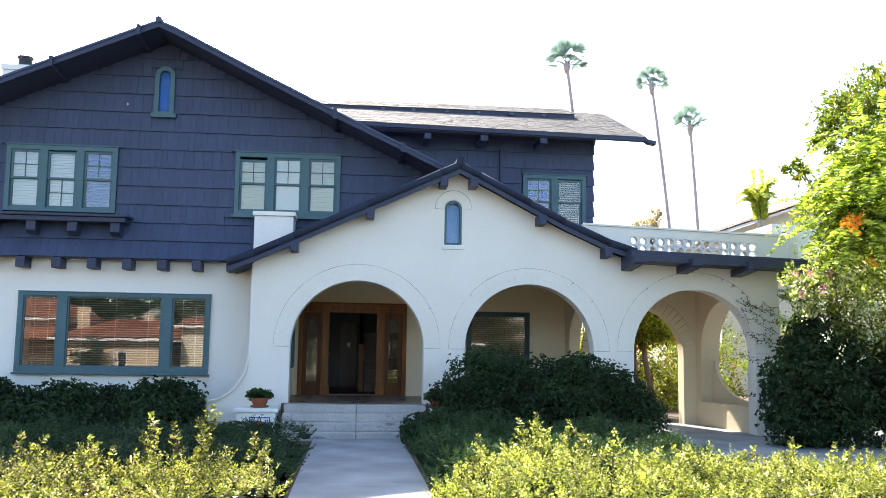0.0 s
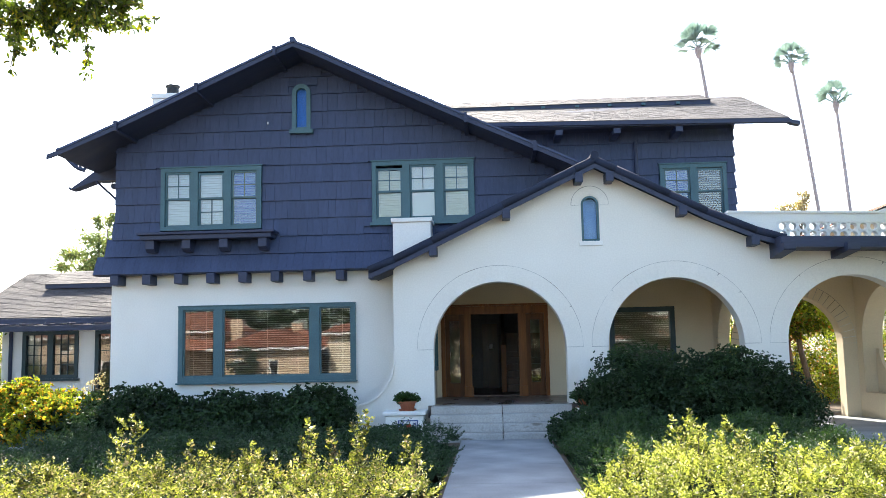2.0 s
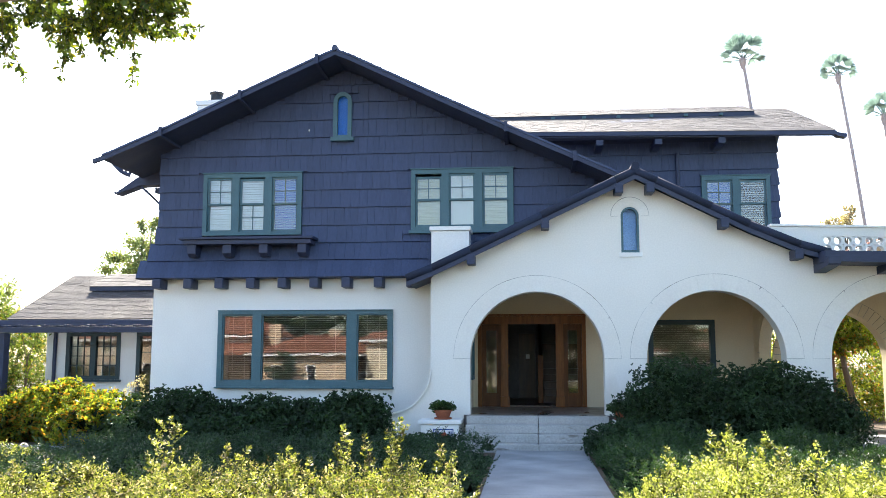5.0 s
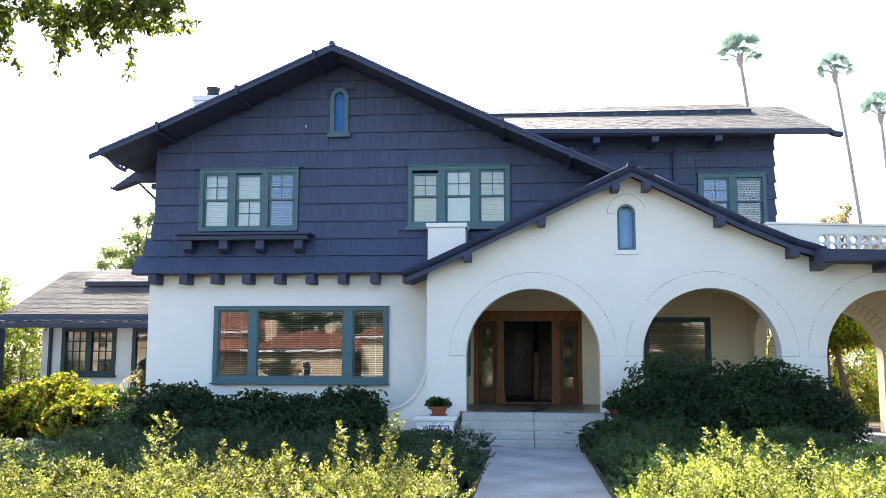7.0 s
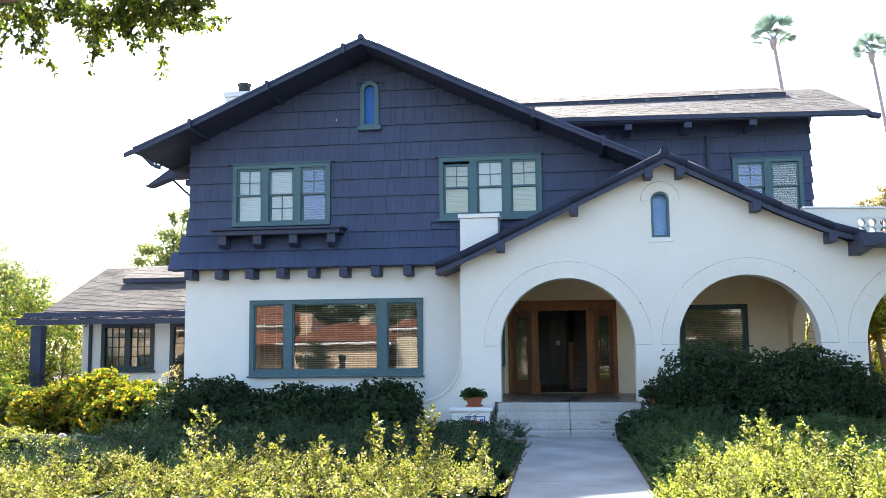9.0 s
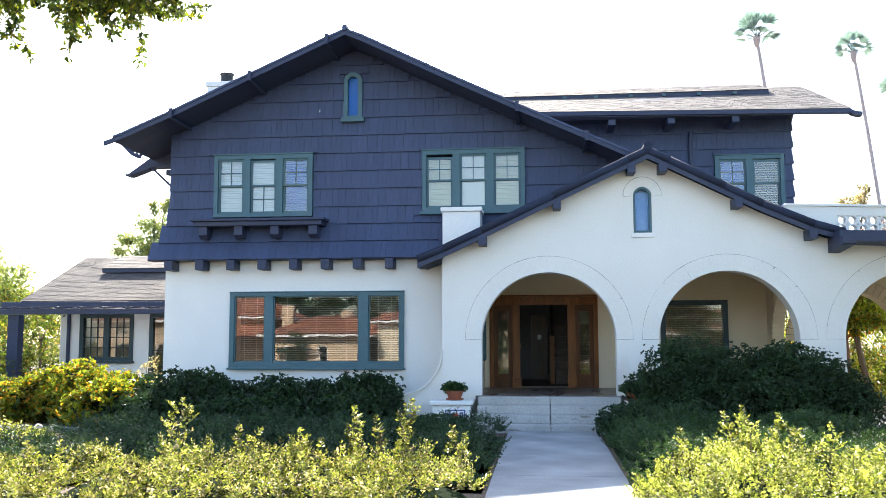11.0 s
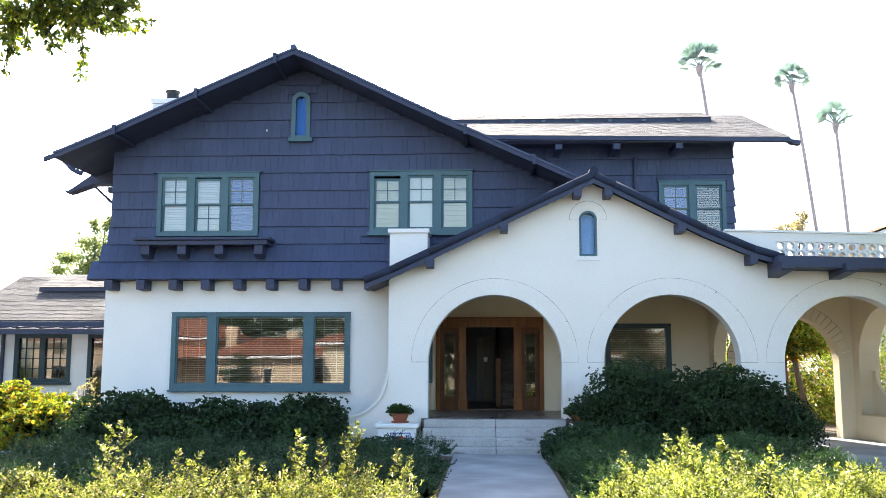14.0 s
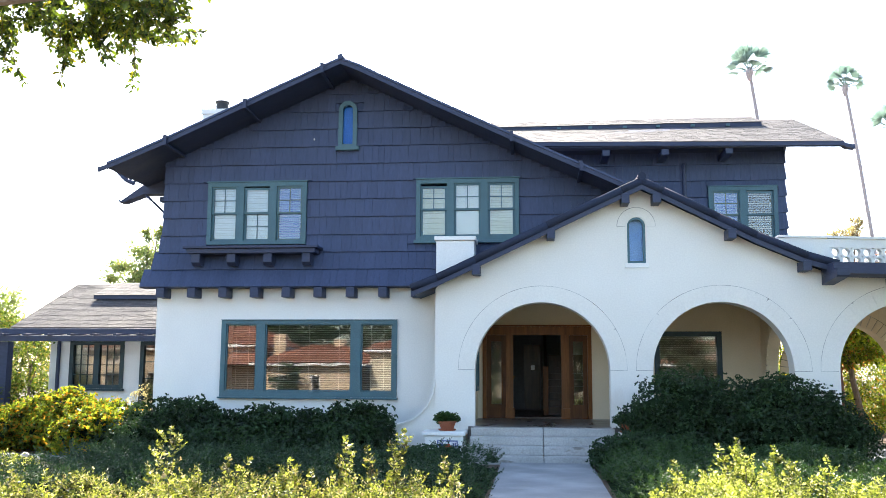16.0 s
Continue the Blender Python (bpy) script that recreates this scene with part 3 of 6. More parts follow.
part("parapet_cap", prism(bmesh.new(), [(5.74, par(5.74) + 0.004), (10.5, par(10.5) + 0.004), (10.5, par(10.5) + 0.05), (5.74, par(5.74) + 0.05)], -0.14, 0.14), STUCCO, parapet)
part("parapet_pier", boxed(10.452, 10.70, -0.16, 0.14, 3.94, 4.60, 0.012), STUCCO, parapet)
n = 14
for row in range(ROWS):
    for k in range(n):
        x, z = H0 + PITCH * (k + 0.5), fall(H0 + PITCH * (k + 0.5), 4.075) + 0.18 * row + 0.09
        bm = bmesh.new()
        ring_a, ring_b, ring_c, ring_d = [], [], [], []
        for j in range(24):
            a = math.tau * (j + 0.5) / 24
            c, s = math.cos(a), math.sin(a)
            q = max(abs(c), abs(s))
            for ring, r, y in ((ring_a, 0.0, -0.085), (ring_b, 0.076, -0.085), (ring_c, 0.076, 0.085), (ring_d, 0.0, 0.085)):
                ring.append(bm.verts.new((x + (c * r if r else c / q * 0.1058), y, z + (s * r if r else s / q * 0.0899))))
        for p, q in ((ring_a, ring_b), (ring_b, ring_c), (ring_c, ring_d)):
            for j in range(24):
                bm.faces.new((p[j], p[(j + 1) % 24], q[(j + 1) % 24], q[j]))
        part("pierced_tile", bm, STUCCO, parapet)

# rear wing: wall, eaves and two-layered roof
bm = holed_wall(bmesh.new(), 4.03, 4.28, 0.5, 7.05, const(3.7), const(7.62), [rect_hole(UPPER_C[0] + 0.04, UPPER_C[1] - 0.04, UPPER_C[2] + 0.04, UPPER_C[3] - 0.04)])
holed_wall(bm, 6.80, 7.05, 4.28, 8.0, const(3.7), const(7.62), place=side_x)
wing_wall = raw_part("wing_wall", bm, DARKWOOD, house, "dark shingled wall of the rear wing")
bm = bmesh.new()
R0 = -0.6
top = [[bm.verts.new((x, y, z - d)) for x, y, z in ((R0, 3.05, 7.63), (8.22, 3.05, 7.485), (8.0, 6.35, 8.98), (R0, 6.35, 9.0), (8.22, 9.0, 7.8), (R0, 9.0, 7.8))] for d in (0, 0.13)]
a, b = top
for q in ((0, 1, 2, 3), (3, 2, 4, 5)):
    bm.faces.new([a[i] for i in q])
    bm.faces.new([b[i] for i in q[::-1]])
for i, j in ((0, 1), (1, 2), (2, 4), (4, 5), (5, 3), (3, 0)):
    bm.faces.new((a[i], b[i], b[j], a[j]))
wing_roof = part("wing_roof", bm, DARKWOOD, house, "grey shingled roof of the rear wing with wide eaves")
part("fascia", prism(bmesh.new(), [(R0, 7.53), (8.22, 7.375), (8.22, 7.49), (R0, 7.64)], 2.985, 3.045), DARKWOOD, wing_roof)
part("fascia_tip", band(bmesh.new(), [(8.222, 7.485), (8.30, 7.43), (8.50, 7.395)], 0.10, 2.99, 3.2), DARKWOOD, wing_roof)
for x in (2.46, 3.93, 5.5):
    part("outrigger", boxed(x - 0.09, x + 0.09, 3.06, 4.05, 7.24, 7.385, 0.01), DARKWOOD, wing_roof)
bm = prism(bmesh.new(), [(5.25, 8.56), (6.4, 9.03), (6.4, 9.09), (5.25, 8.64)], R0, 6.86, side_x)
part("raised_roof_layer", bm, DARKWOOD, wing_roof, "raised upper roof layer along the ridge")
part("layer_fascia", boxed(R0, 6.86, 5.22, 5.247, 8.50, 8.635), DARKWOOD, wing_roof)
for x in (1.35, 2.21, 3.16, 4.06, 5.0, 5.95):
    part("block", boxed(x - 0.05, x + 0.05, 5.12, 5.215, 8.51, 8.58, 0.008), TEAL, wing_roof)
part("drain_pipe", cylinder(bmesh.new(), (4.52, 3.93, 4.2), (4.52, 3.93, 7.2), 0.05, n=8), DARKWOOD, wing_wall)

# chimney behind the left slope
chimney = part("chimney", boxed(-9.50, -8.62, 6.5, 7.5, 5.0, 9.60, 0.02), STUCCO, house, "white stucco chimney")
part("chimney_cap", boxed(-9.54, -8.58, 6.46, 7.54, 9.604, 9.76, 0.02), STUCCO, chimney)
part("chimney_pot", lathe(bmesh.new(), [(0.20, 0), (0.22, 0.03), (0.19, 0.06), (0.19, 0.30), (0.22, 0.33), (0.22, 0.37)], 18, (-9.06, 7.0, 9.762)), IRON, chimney, "dark metal chimney pot")


# ---- windows ----
GLASS_SKY = glass_pane("attic_glass", 1.15)
# Blue of the reflected sky, put into the colour of two sheets.
SKY_BLUE_SHEET = surface("reflected_sky_blue", (0.014, 0.14, 0.54), (0.024, 0.17, 0.60), 2, 40, 0.5, 0.1, 0.002)
SKY_PALE_SHEET = surface("reflected_sky_pale", (0.20, 0.36, 0.66), (0.30, 0.46, 0.72), 2, 40, 0.5, 0.1, 0.002)
def ring_frame(bm, x0, x1, z0, z1, w, y0, y1):
    """Four rails round an opening, as one frame."""
    holed_wall(bm, y0, y1, x0, x1, const(z0), const(z1), [rect_hole(x0 + w, x1 - w, z0 + w, z1 - w)])
    bmesh.ops.remove_doubles(bm, verts=bm.verts, dist=0.0004)
    return bm


def slats(bm, x0, x1, z0, z1, y, pitch, tilt, depth=0.045):
    k = z0 + pitch / 2
    while k < z1:
        dy, dz = depth / 2 * math.cos(tilt), depth / 2 * math.sin(tilt)
        v = [bm.verts.new(p) for p in ((x0, y - dy, k - dz), (x1, y - dy, k - dz), (x1, y + dy, k + dz), (x0, y + dy, k + dz))]
        w = [bm.verts.new((p.co.x, p.co.y, p.co.z + 0.004)) for p in v]
        bm.faces.new(v)
        bm.faces.new(w[::-1])
        for i in range(4):
            bm.faces.new((v[i], w[i], w[(i + 1) % 4], v[(i + 1) % 4]))
        k += pitch
    return bm


def hung_sash(win, x0, x1, z0, z1, y, grid, cover, gap=0.0):
    """A double-hung light: upper and lower sash, glazing bars in one of them, a blind or shade behind."""
    mid = (z0 + z1) / 2 + 0.01
    cover_back = {"open": GLOOM, "blue": SKY_BACK, "cream": CREAM}.get(cover, SHADE)
    for upper in (True, False):
        a, b = (mid - 0.02, z1 - gap) if upper else (z0, mid + 0.02)
        yy = y if upper else y + 0.045
        bm = ring_frame(bmesh.new(), x0, x1, a, b, 0.045, yy, yy + 0.04)
        sash = part("sash", bm, TEAL, win)
        part("pane", boxed(x0 + 0.043, x1 - 0.043, yy + 0.018, yy + 0.022, a + 0.043, b - 0.043), GLASS, win)
        if grid == upper or grid == "both":
            bm = bmesh.new()
            c, d = (x0 + x1) / 2, (a + b) / 2
            box(bm, c - 0.009, c + 0.009, yy + 0.004, yy + 0.034, a + 0.045, b - 0.045)
            box(bm, x0 + 0.045, c - 0.009, yy + 0.005, yy + 0.033, d - 0.009, d + 0.009)
            box(bm, c + 0.009, x1 - 0.045, yy + 0.005, yy + 0.033, d - 0.009, d + 0.009)
            part("glazing_bar", bm, TEAL, win)
    if cover == "shade":
        part("roller_shade", boxed(x0 + 0.02, x1 - 0.02, y + 0.095, y + 0.10, z0 + 0.02, z1 - 0.02 - 1.6 * gap), SHADE, win)
    else:
        part("blind", slats(bmesh.new(), x0 + 0.02, x1 - 0.02, z0 + 0.02, z1 - 0.02 - 1.6 * gap, y + 0.115, 0.060, 1.0 if cover != "open" else 0.30, {"blue": 0.042, "open": 0.034}.get(cover, 0.056)), {"blue": SKY_BLIND, "open": SLATWOOD, "cream": CREAM}.get(cover, BLIND), win)
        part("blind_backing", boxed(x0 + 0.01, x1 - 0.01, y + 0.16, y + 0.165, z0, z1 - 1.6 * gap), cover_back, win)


def upper_window(rect, y, lights, sill=True):
    """lights: (glazing-bar place, cover, gap above the upper sash)"""
    x0, x1, z0, z1 = rect
    n = len(lights)
    side, mull = 0.10, 0.17
    w = (x1 - x0 - 2 * side - (n - 1) * mull) / n
    lights_at = [rect_hole(x0 + side + k * (w + mull), x0 + side + k * (w + mull) + w, z0 + 0.09, z1 - 0.10) for k in range(n)]
    bm = holed_wall(bmesh.new(), y - 0.05, y + 0.10, x0, x1, const(z0), const(z1), lights_at)
    bmesh.ops.remove_doubles(bm, verts=bm.verts, dist=0.0004)
    win = part("window", bm, TEAL, house, "teal-framed sash window with pale blinds")
    part("head", boxed(x0 - 0.02, x1 + 0.02, y - 0.075, y + 0.02, z1 + 0.001, z1 + 0.035, 0.006), TEAL, win)
    if sill:
        part("sill", boxed(x0 - 0.05, x1 + 0.05, y - 0.11, y + 0.02, z0 - 0.075, z0 - 0.002, 0.008), TEAL, win)
    for k, (grid, cover, gap) in enumerate(lights):
        a = x0 + side + k * (w + mull)
        hung_sash(win, a + 0.004, a + w - 0.004, z0 + 0.094, z1 - 0.104, y - 0.012, grid, cover, gap)
    return win


upper_window(UPPER_A, 1.30, [(True, "blind", 0), (False, "blind", 0.03), (True, "blue", 0)], sill=False)
upper_window(UPPER_B, 1.30, [(True, "cream", 0.06), (True, "shade", 0), (True, "cream", 0)])
upper_window(UPPER_C, 3.97, [(True, "blue", 0), ("none", "open", 0.02)])

# picture window
x0, x1, z0, z1 = PICTURE
LIGHTS = [(-6.65, -5.90), (-5.70, -3.63), (-3.41, -2.66)]
bm = holed_wall(bmesh.new(), 1.235, 1.42, x0, x1, const(z0), const(z1), [rect_hole(a, b, z0 + 0.13, z1 - 0.08) for a, b in LIGHTS])
bmesh.ops.remove_doubles(bm, verts=bm.verts, dist=0.0004)
picture = part("picture_window", bm, TEAL, house, "wide teal-framed picture window reflecting the street")
part("sill", boxed(x0 - 0.03, x1 + 0.03, 1.16, 1.30, z0 - 0.04, z0 - 0.002, 0.01), TEAL, picture)
part("head", boxed(x0 - 0.01, x1 + 0.01, 1.21, 1.30, z1 + 0.002, z1 + 0.02, 0.006), TEAL, picture)
for a, b in LIGHTS:
    part("sash", ring_frame(bmesh.new(), a + 0.003, b - 0.003, z0 + 0.133, z1 - 0.083, 0.03, 1.28, 1.34), TEAL, picture)
    part("pane", boxed(a + 0.03, b - 0.03, 1.305, 1.309, z0 + 0.16, z1 - 0.11), GLASS_BIG, picture)
    part("blind", slats(bmesh.new(), a + 0.03, b - 0.03, z0 + 0.12, z1 - 0.10, 1.40, 0.052, 0.20, 0.042), BLINDWOOD, picture)
    cords = bmesh.new()
    for f in ((0.3, 0.7) if b - a < 1 else (0.15, 0.5, 0.85)):
        cylinder(cords, (a + (b - a) * f, 1.375, z0 + 0.14), (a + (b - a) * f, 1.375, z1 - 0.09), 0.006, n=5)
    part("blind_tape", cords, BLINDWOOD, picture)

# porch window
x0, x1, z0, z1 = PORCH_WINDOW
porch_window = part("porch_window", ring_frame(bmesh.new(), x0, x1, z0, z1, 0.12, 3.15, 3.32), DARKTEAL, house, "teal porch window, its frame coloured dark for deep shade, with closed blinds")
part("pane", boxed(x0 + 0.11, x1 - 0.11, 3.24, 3.244, z0 + 0.11, z1 - 0.11), GLASS_BIG, porch_window)
part("blind", slats(bmesh.new(), x0 + 0.1, x1 - 0.1, z0 + 0.1, z1 - 0.1, 3.36, 0.055, 0.06, 0.04), BLINDWOOD, porch_window)
bm = holed_wall(bmesh.new(), -0.92, -0.74, 1.9, 2.85, const(1.35), const(2.75), [rect_hole(2.0, 2.75, 1.45, 2.65)], place=side_x)
bmesh.ops.remove_doubles(bm, verts=bm.verts, dist=0.0004)
side_window = part("side_window", bm, TEAL, house, "teal side window inside the porch")
part("pane", boxed(-0.87, -0.866, 2.0, 2.75, 1.45, 2.65), GLASS, side_window)


def arched_window(name, c, r, z0, spring, y, label, sill_material, casing, sky_tint):
    """Round-headed light with its casing, pane and sill."""
    def outline(rr, low):
        return [(c - rr, low), *[(c - rr * math.cos(k * math.pi / 16), spring + rr * math.sin(k * math.pi / 16)) for k in range(17)], (c + rr, low)]
    bm = bmesh.new()
    for outer, inner, y0, y1 in ((r + casing, r - 0.045, y - 0.05, y + 0.06),):
        A, B = outline(outer, z0), outline(inner, z0 + 0.05)
        va, vb = [[bm.verts.new((u, yy, z)) for u, z in A] for yy in (y0, y1)], [[bm.verts.new((u, yy, z)) for u, z in B] for yy in (y0, y1)]
        k = len(A)
        for i in range(k):
            j = (i + 1) % k
            bm.faces.new((va[0][i], va[0][j], vb[0][j], vb[0][i]))
            bm.faces.new((va[1][j], va[1][i], vb[1][i], vb[1][j]))
            bm.faces.new((va[0][j], va[0][i], va[1][i], va[1][j]))
            bm.faces.new((vb[0][i], vb[0][j], vb[1][j], vb[1][i]))
    win = part(name, bm, TEAL, house, label)
    part("pane", prism(bmesh.new(), outline(r - 0.05, z0 + 0.05), y + 0.02, y + 0.024), GLASS_SKY, win)
    part("sky_sheet", prism(bmesh.new(), outline(r - 0.02, z0 + 0.03), y + 0.10, y + 0.105), sky_tint, win)
    part("sill", boxed(c - r - casing - 0.06, c + r + casing + 0.06, y - 0.09, y + 0.03, z0 - 0.10, z0 - 0.002, 0.008), sill_material, win)
    return win


arched_window("attic_window", ATTIC[0], 0.17, ATTIC[2], ATTIC[3], 1.29, "narrow round-headed attic window with teal casing", TEAL, 0.055, SKY_BLUE_SHEET)
arched_window("niche_window", NICHE[0], NICHE[1] - 0.004, NICHE[2] + 0.004, NICHE[3], 0.06, "narrow round-headed window in the porch gable", STUCCO, 0.0, SKY_PALE_SHEET)

# ---- front door and hall ----
Y = 3.16
bm = bmesh.new()
box(bm, -0.68, 2.02, Y, Y + 0.20, 2.72, 2.92)
box(bm, -0.68, -0.58, Y, Y + 0.20, FLOOR + 0.001, 2.72)
box(bm, 1.92, 2.02, Y, Y + 0.20, FLOOR + 0.001, 2.72)
box(bm, -0.10, 0.08, Y - 0.05, Y + 0.20, FLOOR + 0.001, 2.72)
box(bm, 1.27, 1.46, Y - 0.05, Y + 0.20, FLOOR + 0.001, 2.72)
entrance = part("entrance", bm, DOORWOOD, house, "varnished wood entrance with glazed sidelights")
part("cornice", boxed(-0.74, 2.08, Y - 0.05, Y + 0.1, 2.923, 2.97, 0.01), DOORWOOD, entrance)
for a, b in ((-0.577, -0.103), (1.463, 1.917)):
    g0, g1 = (a + 0.09, b - 0.09)
    bm = bmesh.new()
    box(bm, a, g0, Y + 0.10, Y + 0.15, FLOOR + 0.003, 2.717)
    box(bm, g1, b, Y + 0.10, Y + 0.15, FLOOR + 0.003, 2.717)
    box(bm, g0, g1, Y + 0.10, Y + 0.15, 2.58, 2.717)
    box(bm, g0, g1, Y + 0.10, Y + 0.15, FLOOR + 0.003, 0.98)
    light = part("sidelight", bm, DOORWOOD_DARK, entrance)
    part("pane", boxed(g0, g1, Y + 0.122, Y + 0.126, 0.98, 2.58), GLASS_DOOR, entrance)
    part("beading", ring_frame(bmesh.new(), g0, g1, 0.98, 2.58, 0.02, Y + 0.09, Y + 0.12), DOORWOOD_DARK, entrance)
part("plinth", boxed(-0.115, 0.115, Y - 0.07, Y + 0.1, FLOOR + 0.002, 0.92, 0.008), DOORWOOD, entrance)
part("plinth", boxed(1.255, 1.475, Y - 0.07, Y + 0.1, FLOOR + 0.002, 0.92, 0.008), DOORWOOD, entrance)
part("threshold", boxed(0.10, 1.27, Y - 0.03, Y + 0.22, FLOOR + 0.002, FLOOR + 0.04, 0.006), HALLWOOD, entrance)
bm = bmesh.new()
box(bm, -0.02, 0.03, 3.40, 4.55, FLOOR + 0.02, 2.70, 0.006)
leaf_door = part("door", bm, HALLWOOD, entrance, "dark wooden front door standing open inwards")
bm = lathe(bmesh.new(), [(0.015, 0), (0.015, 0.03), (0.035, 0.05), (0.03, 0.08)], 12, (0.06, 4.4, 1.62))
part("knob", bm, BRASS, leaf_door)

bm = bmesh.new()
box(bm, -1.3, 2.7, 8.3, 8.4, 0.5, 3.6)
box(bm, -1.4, -1.3, 3.46, 8.4, 0.5, 3.6)
box(bm, 2.7, 2.8, 3.46, 8.4, 0.5, 3.6)
box(bm, -1.4, 2.8, 3.46, 8.4, 3.55, 3.65)
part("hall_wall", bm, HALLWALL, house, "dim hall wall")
part("hall_floor", boxed(-1.3, 2.7, 3.51, 8.3, 0.5, FLOOR - 0.005), HALLWOOD, house, "dark wooden hall floor")
stairs = part("staircase", boxed(1.0, 2.69, 5.2, 8.2, FLOOR, FLOOR + 0.02), HALLWOOD, house, "dark wooden staircase inside the hall")
for k in range(9):
    part("stair", boxed(1.0, 2.68, 5.4 + 0.28 * k, 8.2, FLOOR + 0.02 + 0.18 * k, FLOOR + 0.20 + 0.18 * k - 0.002), HALLWOOD, stairs)
part("newel", boxed(0.84, 0.98, 5.25, 5.39, FLOOR, 1.95, 0.012), DOORWOOD, stairs)
for k in range(8):
    part("baluster", boxed(0.89, 0.93, 5.6 + 0.28 * k, 5.64 + 0.28 * k, FLOOR + 0.2 + 0.18 * k, 1.85 + 0.18 * k), HALLWOOD, stairs)
part("handrail", band(bmesh.new(), [(5.3, 1.86), (7.9, 3.45)], 0.07, 0.87, 0.95, side_x), HALLWOOD, stairs)
part("inner_doorway", boxed(0.30, 0.78, 8.22, 8.295, FLOOR, 2.6), HALLWOOD, house, "dark inner door at the end of the hall")
part("thermostat", boxed(0.50, 0.62, 8.19, 8.215, 1.85, 2.0, 0.01), CERAMIC, house, "small white wall panel in the hall")

bm = bmesh.new()
box(bm, -8.1, -1.4, 6.0, 6.1, 0.4, 3.7)
box(bm, -1.4, -1.3, 1.56, 3.45, 0.4, 3.7)
box(bm, -8.1, -1.4, 1.56, 6.0, 3.62, 3.7)
box(bm, -8.1, -1.4, 1.56, 6.0, 0.4, 0.5)
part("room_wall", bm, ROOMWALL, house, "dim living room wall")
bm = bmesh.new()
box(bm, 3.0, 6.4, 5.0, 5.1, 0.5, 3.6)
box(bm, 2.9, 3.0, 3.46, 5.1, 0.5, 3.6)
box(bm, 6.4, 6.5, 3.46, 5.1, 0.5, 3.6)
part("study_wall", bm, ROOMWALL, house, "dim room behind the porch window")
part("downpipe", cylinder(bmesh.new(), (-14.46, 7.93, 0), (-14.46, 7.93, 2.9), 0.06, n=8), DARKWOOD, house, "dark downpipe at the wing's corner")
part("lamp_knob", lathe(bmesh.new(), [(0.012, -0.03), (0.022, 0), (0.012, 0.03)], 8, (-4.62, 1.20, 7.33)), CERAMIC, house, "small white fitting on the shingles")
raw_part("rear_gable", holed_wall(bmesh.new(), 12.05, 12.25, -8.36, 3.4, const(0), under, [], [g[0] for g in GABLE]), DARKWOOD, house, "dark rear gable wall")
part("rear_wall", boxed(-8.1, 6.8, 11.8, 12.0, 0, 6.3), STUCCO, house, "rear stucco wall")

# ---- steps, pedestals, tile plaque ----
for k in range(4):
    z1 = FLOOR - 0.165 * k - (0.002 if k == 0 else 0)
    y0 = -0.46 - 0.31 * k
    side = 0.0 if k < 2 else 0.12
    for a, b in ((-0.72 - side, 0.776), (0.784, 2.24 + side)):
        part("step", boxed(a, b, y0, -0.125 if k == 0 else y0 + 0.36, z1 - 0.165, z1, 0.018), STEPSTONE, house, "worn concrete step")
for x0, x1 in ((-1.66, -0.86), (2.38, 3.18)):
    ped = part("pedestal", boxed(x0, x1, -0.72, -0.003, 0.0, 0.50, 0.02), STUCCO, house, "white stucco pedestal beside the steps")
    part("cap", boxed(x0 - 0.05, x1 + 0.05, -0.78, -0.004, 0.504, 0.585, 0.018), STUCCO, ped)
plaque = thing("tile_plaque", (-1.18, -0.74, 0.28), "white glazed tile plaque with blue border and red motif", "plaque")
part("tile", boxed(-0.22, 0.22, -0.012, 0.018, -0.12, 0.14, 0.004), CERAMIC, plaque)
part("border", ring_frame(bmesh.new(), -0.21, 0.21, -0.11, 0.13, 0.02, -0.017, -0.0125), BLUEGLAZE, plaque, "blue painted border")
part("motif", prism(bmesh.new(), [(-0.06, 0.0), (0.0, -0.05), (0.07, 0.0), (0.05, 0.06), (-0.04, 0.06)], -0.018, -0.0125), REDGLAZE, plaque, "red painted motif")
for x in (-0.15, -0.11, 0.12, 0.16):
    part("bar", boxed(x - 0.012, x + 0.012, -0.017, -0.0125, -0.06, 0.08), BLUEGLAZE, plaque)


# ---- left wing with pergola ----
bm = holed_wall(bmesh.new(), 8.0, 8.25, -14.78, -8.4, const(0), const(2.95), [rect_hole(-14.08, -12.33, 1.22, 2.66), rect_hole(-11.75, -10.5, 0.4, 2.66)])
holed_wall(bm, -14.78, -14.53, 8.25, 13.0, const(0), const(2.95), place=side_x)
raw_part("side_wing_wall", bm, STUCCO, house, "low white stucco side wing")
bm = bmesh.new()
box(bm, -14.5, -8.5, 12.8, 13.0, 0, 2.95)
box(bm, -14.5, -8.5, 8.26, 12.8, 2.86, 2.93)
box(bm, -8.5, -8.42, 8.26, 12.8, 0, 2.93)
part("side_wing_room", bm, ROOMWALL, house, "dim side wing room wall")
